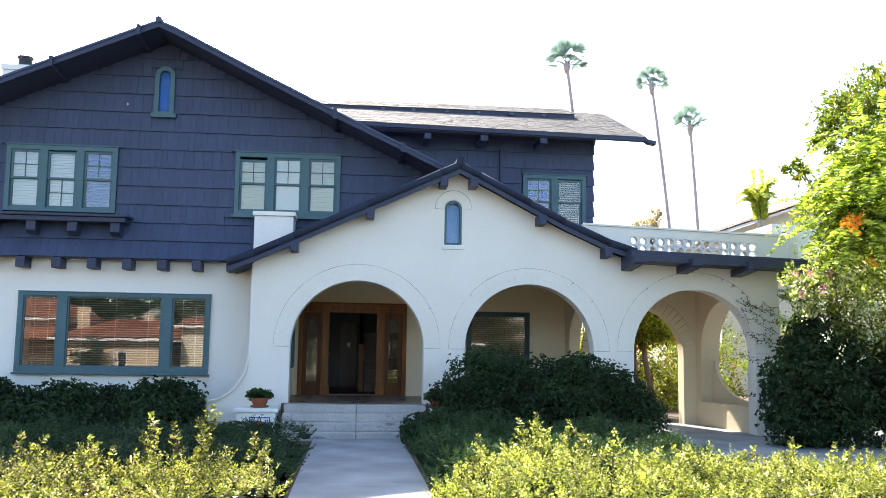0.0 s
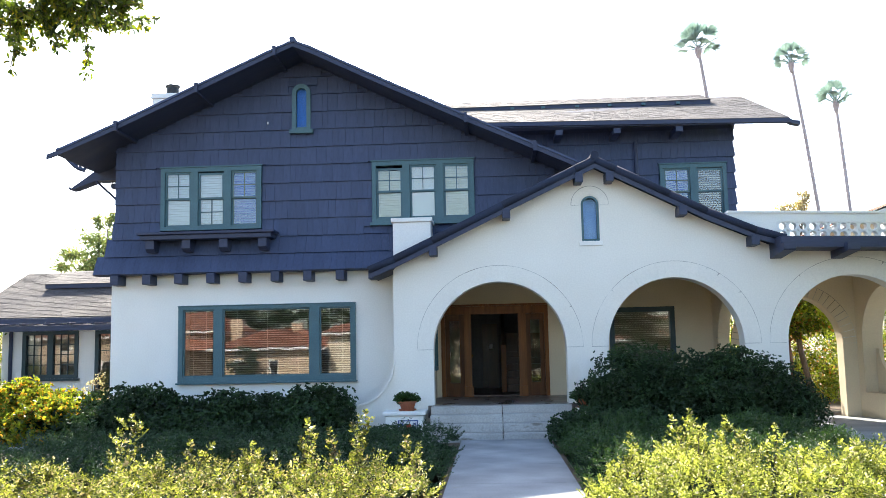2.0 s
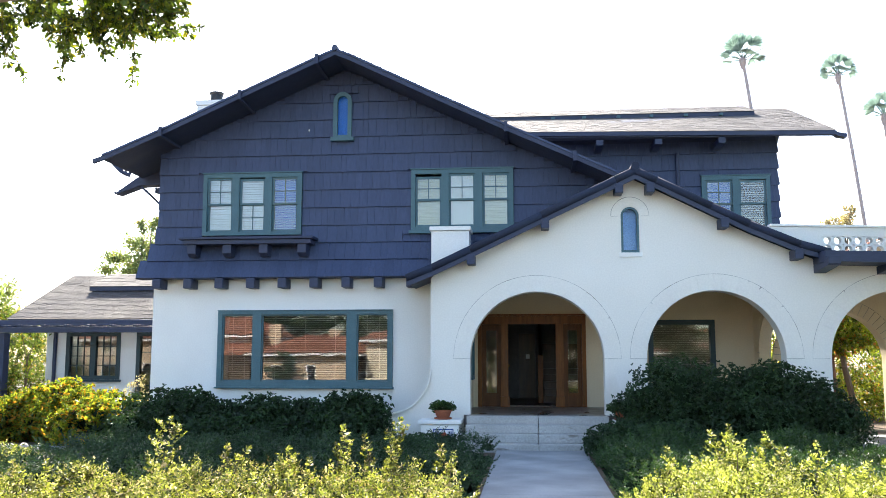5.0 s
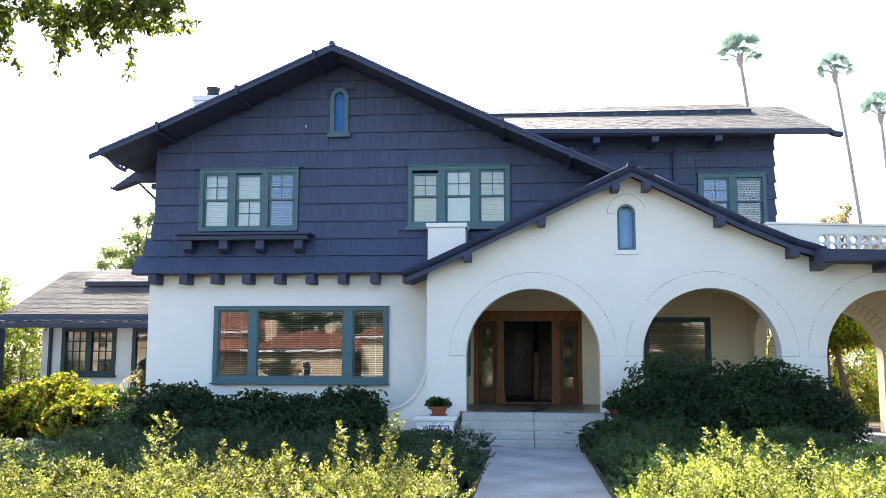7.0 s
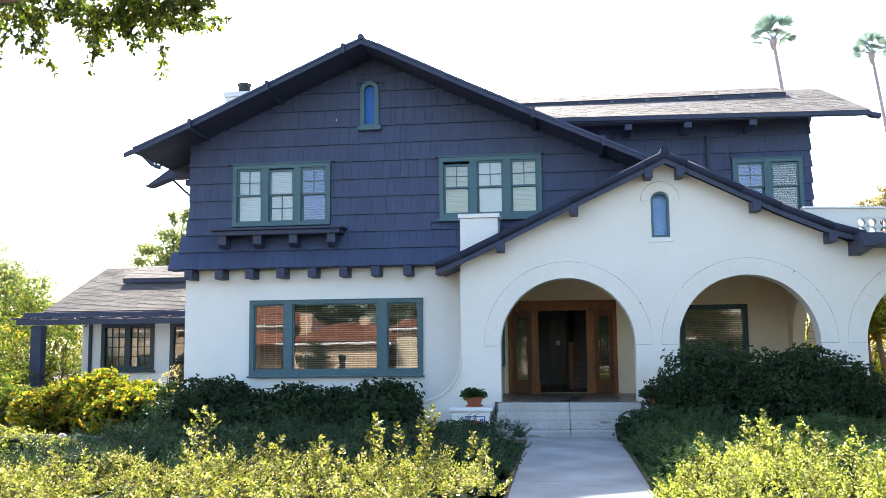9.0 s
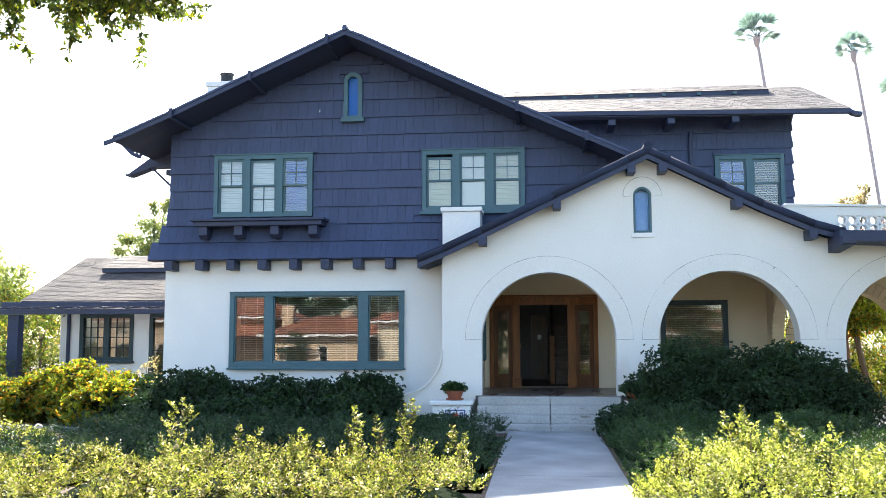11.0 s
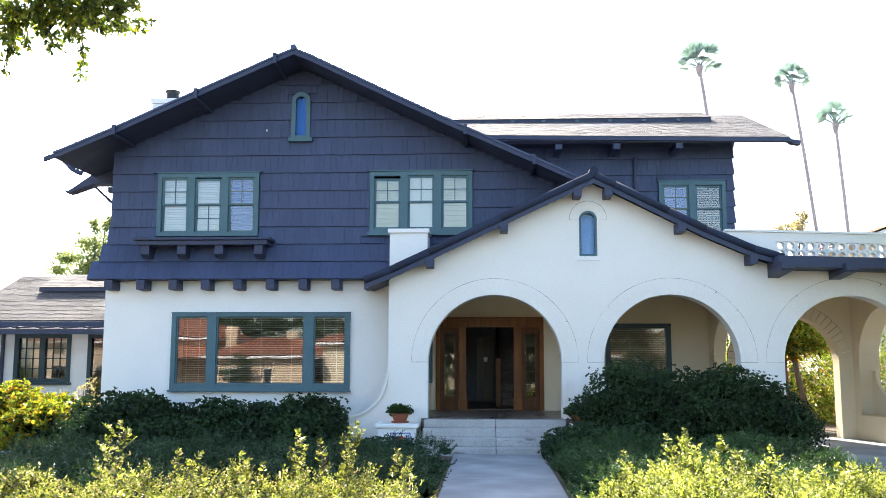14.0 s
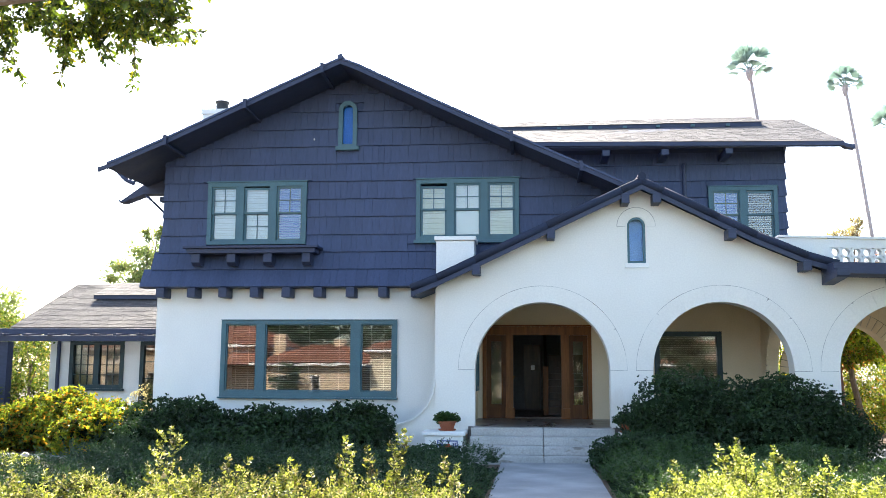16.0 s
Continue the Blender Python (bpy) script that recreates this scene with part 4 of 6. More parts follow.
for x0, x1, z0, z1, n in ((-14.08, -12.33, 1.22, 2.66, 2), (-11.75, -10.5, 0.4, 2.66, 1)):
    bm = ring_frame(bmesh.new(), x0 - 0.02, x1 + 0.02, z0 - 0.02, z1 + 0.02, 0.12, 7.94, 8.1)
    if n == 2:
        box(bm, (x0 + x1) / 2 - 0.09, (x0 + x1) / 2 + 0.09, 7.94, 8.1, z0 + 0.1, z1 - 0.1)
    win = part("casement_window", bm, DARKTEAL, house, "teal casement window with small panes")
    part("sill", boxed(x0 - 0.08, x1 + 0.08, 7.86, 7.99, z0 - 0.09, z0 - 0.022, 0.008), DARKTEAL, win)
    for k in range(n):
        a, b = (x0 + 0.1, (x0 + x1) / 2 - 0.09) if n == 2 and k == 0 else (((x0 + x1) / 2 + 0.09, x1 - 0.1) if n == 2 else (x0 + 0.1, x1 - 0.1))
        part("pane", boxed(a, b, 8.03, 8.034, z0 + 0.1, z1 - 0.1), GLASS, win)
        bm = bmesh.new()
        for j in (1, 2):
            xx = a + (b - a) * j / 3
            box(bm, xx - 0.012, xx + 0.012, 8.0, 8.05, z0 + 0.1, z1 - 0.1)
        for j in (1, 2, 3):
            zz = z0 + 0.1 + (z1 - z0 - 0.2) * j / 4
            box(bm, a, b, 8.004, 8.046, zz - 0.012, zz + 0.012)
        part("glazing_bar", bm, DARKTEAL, win)
bm = bmesh.new()
t = [[bm.verts.new((x, y, z - d)) for x, y, z in ((-15.6, 7.1, 3.08), (-8.4, 7.1, 3.08), (-8.4, 10.4, 4.74), (-15.25, 10.4, 4.72), (-15.6, 13.6, 3.08), (-8.4, 13.6, 3.08))] for d in (0, 0.12)]
for q in ((0, 1, 2, 3), (3, 2, 5, 4)):
    bm.faces.new([t[0][i] for i in q])
    bm.faces.new([t[1][i] for i in q[::-1]])
for i, j in ((0, 1), (1, 2), (2, 5), (5, 4), (4, 3), (3, 0)):
    bm.faces.new((t[0][i], t[1][i], t[1][j], t[0][j]))
wing_roof_left = part("side_wing_roof", bm, DARKWOOD, house, "brown-grey shingled roof of the side wing")
part("raised_roof_layer", prism(bmesh.new(), [(9.05, 4.18), (10.5, 4.72), (10.5, 4.77), (9.05, 4.24)], -13.95, -8.4, side_x), DARKWOOD, wing_roof_left)
part("layer_fascia", boxed(-13.95, -8.4, 9.0, 9.046, 4.10, 4.24), DARKWOOD, wing_roof_left)

pergola = thing("pergola", (-13, 6.2, 0), "dark timber pergola in front of the side wing", "pergola")
part("beam", boxed(-2.70, 4.55, -0.41, -0.29, 2.62, 2.785, 0.01), DARKWOOD, pergola)
part("beam", boxed(-2.85, 4.55, 0.19, 0.31, 2.85, 3.02, 0.01), DARKWOOD, pergola)
part("post", boxed(-2.33, -1.99, -0.22, 0.08, 0.0, 2.615, 0.012), DARKWOOD, pergola)
part("post", boxed(4.1, 4.32, -0.16, 0.06, 0.0, 2.615, 0.012), DARKWOOD, pergola)
for k in range(11):
    x = -2.7 + k * 0.70
    part("rafter", boxed(x - 0.05, x + 0.05, -0.62, 1.70, 2.79, 2.845, 0.008), DARKWOOD, pergola)


# ---- ground, paths and street ----
def sheet(name, x0, x1, y0, y1, z, material, label, category, step=1.0, fall_at=const(0.0)):
    nx, ny = max(2, int((x1 - x0) / step)), max(2, int((y1 - y0) / step))
    vs = [(x0 + (x1 - x0) * i / nx, y0 + (y1 - y0) * j / ny, z + fall_at(y0 + (y1 - y0) * j / ny)) for j in range(ny + 1) for i in range(nx + 1)]
    fs = [(j * (nx + 1) + i, j * (nx + 1) + i + 1, (j + 1) * (nx + 1) + i + 1, (j + 1) * (nx + 1) + i) for j in range(ny) for i in range(nx)]
    ob = mesh_part(name, vs, fs, material, None)
    return tagged(ob, label, category, "", "structure")


sheet("ground", -420, 420, -400, 440, 0.0, SOIL, "bare brown garden soil and far ground", "ground", 10, lambda y: -0.8 * min(1.0, max(0.0, (-34.0 - y) / 8)))
bm = bmesh.new()
for k in range(9):
    box(bm, -0.06, 1.70, -3.20 - 2.0 * k, -1.215 - 2.0 * k if k else -1.20, -0.05, 0.05, 0.012)
walkway = part("walkway", bm, CONCRETE, None)
tagged(walkway, "pale concrete garden walk leading to the steps", "path", "", "structure")
drive = part("driveway", boxed(6.9, 17.0, -6.2, 3.4, -0.05, 0.035, 0.01), CONCRETE, None)
tagged(drive, "pale concrete drive passing under the carport", "driveway", "", "structure")
side_path = part("side_path", boxed(-15.5, -9.0, -1.75, -1.15, -0.05, 0.04, 0.01), CONCRETE, None)
tagged(side_path, "pale concrete path along the flower bed", "path", "", "structure")
pave = part("pavement", boxed(-60, 60, -21.2, -19.2, -0.10, 0.055, 0.01), CONCRETE, None)
tagged(pave, "pale concrete pavement along the street", "pavement", "", "structure")
road = part("road", boxed(-120, 120, -34.0, -23.2, -0.3, 0.012), ASPHALT, None)
tagged(road, "grey asphalt street", "road", "", "structure")
kerb = part("kerb", boxed(-120, 120, -23.2, -23.02, -0.3, 0.14, 0.02), CONCRETE, None)
tagged(kerb, "concrete kerb along the street", "kerb", "", "structure")


# ---- houses across the street and next door ----
def tiled_slope(parent, a, b, c, d, rows, cols, material, lift=0.05):
    """A roof face a-b (eave), d-c (ridge) laid with rows of half-round tiles."""
    a, b, c, d = map(Vector, (a, b, c, d))
    n = (b - a).cross(d - a).normalized()
    vs, fs = [], []
    for j in range(rows):
        for i in range(cols):
            quad = []
            for u, v, h in ((i, j, 0.02), (i + 0.5, j, 0.02 + lift), (i + 1, j, 0.02), (i + 1, j + 1.15, 0.0), (i + 0.5, j + 1.15, lift), (i, j + 1.15, 0.0)):
                s, t = u / cols, min(v / rows, 1.0)
                quad.append((a.lerp(b, s)).lerp(d.lerp(c, s), t) + n * (h + 0.02))
            k = len(vs)
            vs += [tuple(p) for p in quad]
            fs += [(k, k + 1, k + 4, k + 5), (k + 1, k + 2, k + 3, k + 4)]
    return mesh_part("roof_tiles", vs, fs, material, parent, "", "stuff")


def hip_house(name, x0, x1, y0, y1, eave, ridge, wall_material, roof_material, label, windows, over=0.6, face=1, rows=14, cols=40, cut=2.5, base=-0.8):
    """A plain house under a hipped roof. face: 1 where its front looks towards +y, -1 towards -y."""
    h = thing(name, (0, 0, base), label, "house")
    yf, s = (y1, 1) if face == 1 else (y0, -1)
    wy = sorted((yf, yf - 0.3 * s))
    bm = holed_wall(bmesh.new(), wy[0], wy[1], x0, x1, const(0), const(eave), [rect_hole(*w) for w in windows])
    box(bm, x0, x0 + 0.3, y0 + 0.3, y1 - 0.3, 0, eave)
    box(bm, x1 - 0.3, x1, y0 + 0.3, y1 - 0.3, 0, eave)
    wall = raw_part("wall", bm, wall_material, h)
    yb = y0 if face == 1 else y1
    part("rear_wall", boxed(x0 + 0.3, x1 - 0.3, min(yb, yb + 0.3 * s), max(yb, yb + 0.3 * s), 0, eave), wall_material, h)
    for w in windows:
        win = part("window", ring_frame(bmesh.new(), w[0], w[1], w[2], w[3], 0.09, yf - 0.12 if s == 1 else yf + 0.02, yf - 0.02 if s == 1 else yf + 0.12), WHITEPAINT, h)
        part("pane", boxed(w[0] + 0.09, w[1] - 0.09, yf - 0.08 * s - 0.004, yf - 0.08 * s, w[2] + 0.09, w[3] - 0.09), GLASS, win)
        part("curtain", boxed(w[0], w[1], yf - 0.28 * s - 0.004, yf - 0.28 * s, w[2], w[3]), ROOMWALL, win)
    X0, X1, Y0, Y1, ym = x0 - over, x1 + over, y0 - over, y1 + over, (y0 + y1) / 2
    roof = part("roof", prism(bmesh.new(), [(Y0, eave - 0.02), (Y1, eave - 0.02), (Y1, eave + 0.14), (Y0, eave + 0.14)], X0, X1, side_x), WHITEPAINT, h, "white eaves board")
    z = eave + 0.145
    tiled_slope(h, (X0, Y0, z), (X1, Y0, z), (X1 - cut, ym, ridge), (X0 + cut, ym, ridge), rows, cols, roof_material)
    tiled_slope(h, (X1, Y1, z), (X0, Y1, z), (X0 + cut, ym, ridge), (X1 - cut, ym, ridge), rows, cols, roof_material)
    tiled_slope(h, (X1, Y0, z), (X1, Y1, z), (X1 - cut, ym, ridge), (X1 - cut, ym, ridge), rows, cols // 2, roof_material)
    tiled_slope(h, (X0, Y1, z), (X0, Y0, z), (X0 + cut, ym, ridge), (X0 + cut, ym, ridge), rows, cols // 2, roof_material)
    return h


facing = hip_house("facing_house", -20.3, -12.5, -58, -45, 2.9, 4.6, BEIGE, REDTILE, "beige stucco house with red tiled roof across the street",
                   [(-18.9, -17.9, 0.6, 2.2), (-16.2, -15.5, 0.2, 2.2)], cut=3.2)
part("chimney", boxed(-20.0, -19.05, -48.8, -48.0, 2.6, 5.38, 0.03), BEIGE, facing)
part("chimney", boxed(-15.7, -14.85, -51.6, -50.6, 3.6, 5.05, 0.03), BEIGE, facing)
left_house = hip_house("facing_house", -42, -21.3, -60, -47, 4.35, 6.2, BEIGE, REDTILE, "two-storey beige house with red tiled roof across the street",
          [(-40, -38, 0.9, 2.3), (-36, -34, 0.9, 2.3), (-31, -29, 0.9, 2.3), (-40, -38.8, 3.2, 4.2), (-35, -33.8, 3.2, 4.2), (-29.5, -28.3, 3.2, 4.2), (-22.85, -22.5, 3.5, 4.05), (-22.1, -21.75, 3.5, 4.05)])
part("lean_to_roof", prism(bmesh.new(), [(-44.6, 2.95), (-46.99, 3.75), (-46.99, 3.87), (-44.6, 3.05)], -27.5, -20.7, side_x), REDTILE, left_house, "low red tiled lean-to roof")
hip_house("facing_house", -11.9, 8.0, -60, -46.2, 3.95, 5.5, PALEHOUSE, REDTILE, "pale stucco house with tiled roof across the street",
          [(-6, -4, 0.9, 2.3), (-1, 0.1, 0.2, 2.3), (3, 5.4, 0.9, 2.3)])
hip_house("facing_house", 10.0, 25.0, -60, -46, 3.0, 5.2, BEIGE, REDTILE, "beige stucco house with red roof behind street trees",
          [(12, 14, 0.9, 2.3), (17, 18.1, 0.2, 2.3), (21, 23.4, 0.9, 2.3)])
nb = thing("neighbour_house", (0, 0, 0), "pale yellow neighbouring house with a low tiled gable", "house")
rake = [(16.6, 7.15), (24.0, 9.75), (31.5, 7.15)]
bm = holed_wall(bmesh.new(), 20.0, 20.3, 17.4, 30.6, const(0), lambda x: along(rake, x) - 0.15, [rect_hole(18.9, 20.1, 5.0, 6.5), rect_hole(22.6, 24.6, 5.0, 6.6), rect_hole(19, 21, 1, 2.6)], [24.0])
raw_part("gable_wall", bm, PALEHOUSE, nb)
part("flank_wall", boxed(17.4, 17.7, 20.31, 30, 0, 7.2), PALEHOUSE, nb)
part("roof", band(bmesh.new(), rake, 0.12, 19.3, 31), WHITEPAINT, nb, "white boarded eaves")
tiled_slope(nb, (16.5, 31, 7.17), (16.5, 19.2, 7.17), (24.0, 19.2, 9.78), (24.0, 31, 9.78), 18, 30, REDTILE)
tiled_slope(nb, (31.6, 19.2, 7.17), (31.6, 31, 7.17), (24.0, 31, 9.78), (24.0, 19.2, 9.78), 18, 30, REDTILE)
for w in ((18.9, 20.1, 5.0, 6.5), (22.6, 24.6, 5.0, 6.6), (19, 21, 1, 2.6)):
    win = part("window", ring_frame(bmesh.new(), *w, 0.1, 19.97, 20.1), WHITEPAINT, nb)
    part("pane", boxed(w[0] + 0.1, w[1] - 0.1, 20.02, 20.026, w[2] + 0.1, w[3] - 0.1), GLASS, win)
    part("curtain", boxed(w[0], w[1], 20.2, 20.21, w[2], w[3]), SHADE, win)
hut = part("roof_hut", boxed(10.75, 13.2, 1.2, 4.5, 4.0, 5.0, 0.01), STUCCO, house, "white stucco block beyond the parapet")
part("pipe", cylinder(bmesh.new(), (10.9, 1.15, 4.1), (10.9, 1.15, 4.85), 0.03, n=8), WHITEPAINT, hut)


# ---- potted plants ----
def pot(name, at, r, h, label):
    p = thing(name, at, label, "potted plant", "pots beside the steps")
    part("pot", lathe(bmesh.new(), [(r * 0.68, 0), (r * 0.72, 0.01), (r * 0.95, h * 0.78), (r * 1.08, h * 0.80), (r * 1.10, h), (r * 0.98, h), (r * 0.95, h * 0.88)], 24), TERRACOTTA, p, "terracotta pot", smooth=False)
    part("saucer", lathe(bmesh.new(), [(r * 0.9, -0.028), (r * 1.0, -0.02), (r * 1.02, 0.005), (r * 0.9, -0.001)], 24), TERRACOTTA, p)
    return p


POT_A = pot("potted_plant", (-1.22, -0.40, 0.615), 0.185, 0.17, "small green plant in a terracotta pot on a pedestal")
POT_B = pot("potted_plant", (2.50, -0.40, 0.615), 0.15, 0.15, "small green plant in a terracotta pot beside a shrub")


# ---- plants ----
def leaf_mesh(name, points, dirs, sizes, material, parent, label="", rng=None, ratio=0.45, fold=0.18, kind="", blunt=False):
    """Many small leaves, each folded along its midrib: points (n,3), growing along dirs (n,3); blunt ones are widest near the tip."""
    rng = rng or np.random.default_rng(1)
    n = len(points)
    d = dirs / np.linalg.norm(dirs, axis=1, keepdims=True)
    r = rng.normal(size=(n, 3))
    s = np.cross(d, r)
    s /= np.linalg.norm(s, axis=1, keepdims=True) + 1e-9
    u = np.cross(s, d)
    L, W = sizes[:, None], sizes[:, None] * ratio
    base, tip = points, points + d * L - u * L * 0.12
    a, b = points + d * L * 0.5 + s * W * 0.5 + u * W * fold, points + d * L * 0.5 - s * W * 0.5 + u * W * fold
    corners = [base, a, tip, b]
    order = [0, 1, 2, 0, 2, 3]
    if blunt:
        mid = points + d * L * 0.62
        corners = [base, mid + s * W * 0.5 + u * W * fold, tip + s * W * 0.22, tip - s * W * 0.22, mid - s * W * 0.5 + u * W * fold]
        order = [0, 1, 2, 0, 2, 3, 0, 3, 4]
    vs = np.stack(corners, axis=1).reshape(-1, 3)
    me = bpy.data.meshes.new(name)
    me.vertices.add(len(vs))
    me.vertices.foreach_set("co", vs.ravel())
    me.loops.add(len(order) * n)
    k = np.arange(n)[:, None] * len(corners)
    me.loops.foreach_set("vertex_index", (k + np.array(order)[None, :]).ravel())
    me.polygons.add(len(order) // 3 * n)
    me.polygons.foreach_set("loop_start", np.arange(len(order) // 3 * n) * 3)
    me.update(calc_edges=True)
    me.materials.append(material)
    ob = new(name, me)
    ob.parent = parent
    return tagged(ob, label, "", "", kind)


def lump(bm, centre, radii, seed=0, rough=0.22, sub=3):
    """An uneven rounded body, for the shade-dark twiggy inside of a shrub."""
    for v in bmesh.ops.create_icosphere(bm, subdivisions=sub, radius=1.0)["verts"]:
        k = 1 + rough * noise.noise(v.co * 2.1 + Vector((seed * 3.7, seed, 0))) + rough * 0.5 * noise.noise(v.co * 5 + Vector((0, seed, 1)))
        v.co = Vector((v.co.x * radii[0], v.co.y * radii[1], v.co.z * radii[2])) * k + Vector(centre)
        v.co.z = max(v.co.z, 0.0)


def blob_points(rng, n, c, r, shell=0.25):
    """Points near the surface of an uneven ellipsoid, and the way outwards."""
    v = rng.normal(size=(n, 3))
    v /= np.linalg.norm(v, axis=1, keepdims=True)
    k = 1 - shell * rng.random((n, 1)) ** 1.6
    f = np.array([1 + 0.22 * noise.noise(Vector(p) * 2.6 + Vector(c)) + 0.10 * noise.noise(Vector(p) * 7 + Vector(c)) for p in v])[:, None]
    return np.array(c) + v * np.array(r) * k * f, v


def shrub(name, at, blobs, material, label, leaf_size, density, seed, category="shrub", upright=0.35, ratio=0.5, group="", rosette=6, core_scale=0.58, fold=0.18):
    """A shrub from overlapping uneven masses: (centre, radii) relative to its foot."""
    rng = np.random.default_rng(seed)
    s = thing(name, at, label, category, group)
    pts, dirs = [], []
    bm = bmesh.new()
    tufts = []
    for c, r in blobs:
        for k in range(9):
            v = rng.normal(size=3)
            v /= np.linalg.norm(v)
            v[2] = abs(v[2]) * 0.9 - 0.1
            q = rng.uniform(0.28, 0.46)
            tufts.append(((c[0] + v[0] * r[0] * 0.86, c[1] + v[1] * r[1] * 0.86, c[2] + v[2] * r[2] * 0.86), tuple(q * (0.5 * u + 0.5 * min(r)) for u in r)))
    for i, (c, r) in enumerate([*blobs, *tufts]):
        lump(bm, c, [q * core_scale for q in r], seed + i, 0.25, 3 if i < len(blobs) else 2)
        area = 4 * math.pi * ((r[0] * r[1]) ** 1.6 / 3 + (r[0] * r[2]) ** 1.6 / 3 + (r[1] * r[2]) ** 1.6 / 3) ** (1 / 1.6)
        p, d = blob_points(rng, int(area * density / rosette), c, r, 0.3)
        keep = p[:, 2] + at[2] > 0.03
        pts.append(p[keep])
        dirs.append(d[keep])
    p, d = np.concatenate(pts), np.concatenate(dirs)
    part("shade_core", bm, CORE, s, smooth=True)
    d = d * 0.8 + rng.normal(size=d.shape) * 0.40 + np.array([0, 0, upright])
    d /= np.linalg.norm(d, axis=1, keepdims=True)
    shoot = leaf_size * (0.2 + 1.1 * rng.random((len(p), 1)) ** 2)
    p, d = np.repeat(p + d * shoot, rosette, axis=0), np.repeat(d, rosette, axis=0)
    spread = rng.normal(size=d.shape)
    spread -= d * (spread * d).sum(1, keepdims=True)
    spread /= np.linalg.norm(spread, axis=1, keepdims=True)
    d = spread + d * rng.uniform(0.1, 0.9, (len(d), 1))
    size = leaf_size * (0.6 + 0.6 * rng.random(len(p)))
    leaf_mesh("foliage", p - d * 0.01, d, size, material, s, "", rng, ratio, fold, blunt=True)
    return s


def hedge(name, x0, x1, y0, y1, height, material, label, seed, shoots, leaf_size, per=14, sprig=0.22, ratio=0.5, edge=0.35, tall=(), group="", gaps=-0.12, relief=1.0, slope=0.0):
    """A clipped but shaggy hedge: upright shoots with leaves all over its top and sides."""
    rng = np.random.default_rng(seed)
    h = thing(name, ((x0 + x1) / 2, (y0 + y1) / 2, 0), label, "hedge", group)
    ox, oy = (x0 + x1) / 2, (y0 + y1) / 2

    def top(x, y):
        e = min(x - x0, x1 - x, y - y0, y1 - y)
        k = min(1.0, max(0.0, e / edge)) ** 0.5
        return (height - slope * (x - x0)) * (0.30 + 0.70 * k) + relief * 0.12 * noise.noise((x * 0.9, y * 0.9, seed)) + relief * 0.15 * noise.noise((x * 2.3, y * 2.3, seed + 3)) * k

    nx, ny = max(6, int((x1 - x0) / 0.16)), max(6, int((y1 - y0) / 0.16))
    vs, fs = [], []
    for j in range(ny + 1):
        for i in range(nx + 1):
            x, y = x0 + (x1 - x0) * i / nx, y0 + (y1 - y0) * j / ny
            z = top(x, y) - 0.29 if 0 < i < nx and 0 < j < ny else 0.0
            vs.append((x - ox, y - oy, max(z, 0)))
    fs = [(j * (nx + 1) + i, j * (nx + 1) + i + 1, (j + 1) * (nx + 1) + i + 1, (j + 1) * (nx + 1) + i) for j in range(ny) for i in range(nx)]
    mesh_part("shade_core", vs, fs, CORE, h)
    P, D, S = [], [], []

    def leaves(x, y, z, lean, ln, m, size):
        """Leaves in a spiral up one shoot, closing to a rosette at its tip."""
        for k in range(m):
            f = ((k + rng.random()) / m) ** 0.75
            a = k * 2.4 + rng.random()
            P.append((x - ox + lean.x * ln * f, y - oy + lean.y * ln * f, z + lean.z * ln * f))
            D.append((math.cos(a) + lean.x, math.sin(a) + lean.y, 0.15 + 0.9 * f * f))
            S.append(size * (0.7 + 0.5 * rng.random()) * (1 - 0.25 * f))

    bunch = 6
    for x, y in zip(rng.uniform(x0, x1, shoots // bunch), rng.uniform(y0, y1, shoots // bunch)):
        if noise.noise((x * 3.1, y * 3.1, seed + 9)) < gaps:
            continue
        z = top(x, y) + rng.normal() * 0.035
        tilt = Vector((rng.normal() * 0.15, rng.normal() * 0.15, 1))
        e = [(x - x0, (-1, 0)), (x1 - x, (1, 0)), (y - y0, (0, -1)), (y1 - y, (0, 1))]
        close, out = min(e)
        if close < edge:
            tilt += Vector((*out, 0)) * (1.0 * (1 - close / edge))
        for s in range(bunch):
            lean = (tilt + Vector((rng.normal() * 0.42, rng.normal() * 0.42, 0))).normalized()
            ln = sprig * (0.5 + rng.random() ** 2)
            leaves(x + rng.normal() * 0.03, y + rng.normal() * 0.03, z - 0.10, lean, ln, max(6, int(per * ln / sprig)), leaf_size)
    for x, y, ln, branches, *sway in tall:
        p, stems = Vector((x, y, top(x, y) - 0.18)), bmesh.new()
        way = Vector((sway[0] if sway else rng.normal() * 0.2, rng.normal() * 0.15, 1)).normalized()
        steps = max(3, int(ln / 0.085))
        for k in range(steps):
            q = p + way * (ln / steps)
            cylinder(stems, p - Vector((ox, oy, 0)), q - Vector((ox, oy, 0)), 0.006 * (1.3 - k / steps), n=5)
            big = ln > 0.8
            for b in range(branches // (4 if big else 2) if k else 0):
                a = rng.random() * 6.28
                side = (Vector((math.cos(a), math.sin(a), 0)) * 0.9 + way * 0.8).normalized()
                leaves(p.x, p.y, p.z, side, (0.07 + 0.10 * rng.random()) * (1.7 if big else 1.0), 18 if big else 11, leaf_size * 1.3)
            way = (way + Vector((rng.normal() * (0.08 if sway else 0.22), rng.normal() * 0.12, 0.0 if sway else 0.1))).normalized()
            p = q
        leaves(p.x, p.y, p.z, way, 0.10, 16, leaf_size * 1.3)
        part("stem", stems, TWIG, h)
    D = [tuple(v) for v in D]
    P, D, S = np.array(P), np.array([tuple(v) for v in D]), np.array(S)
    keep = P[:, 2] > 0.02
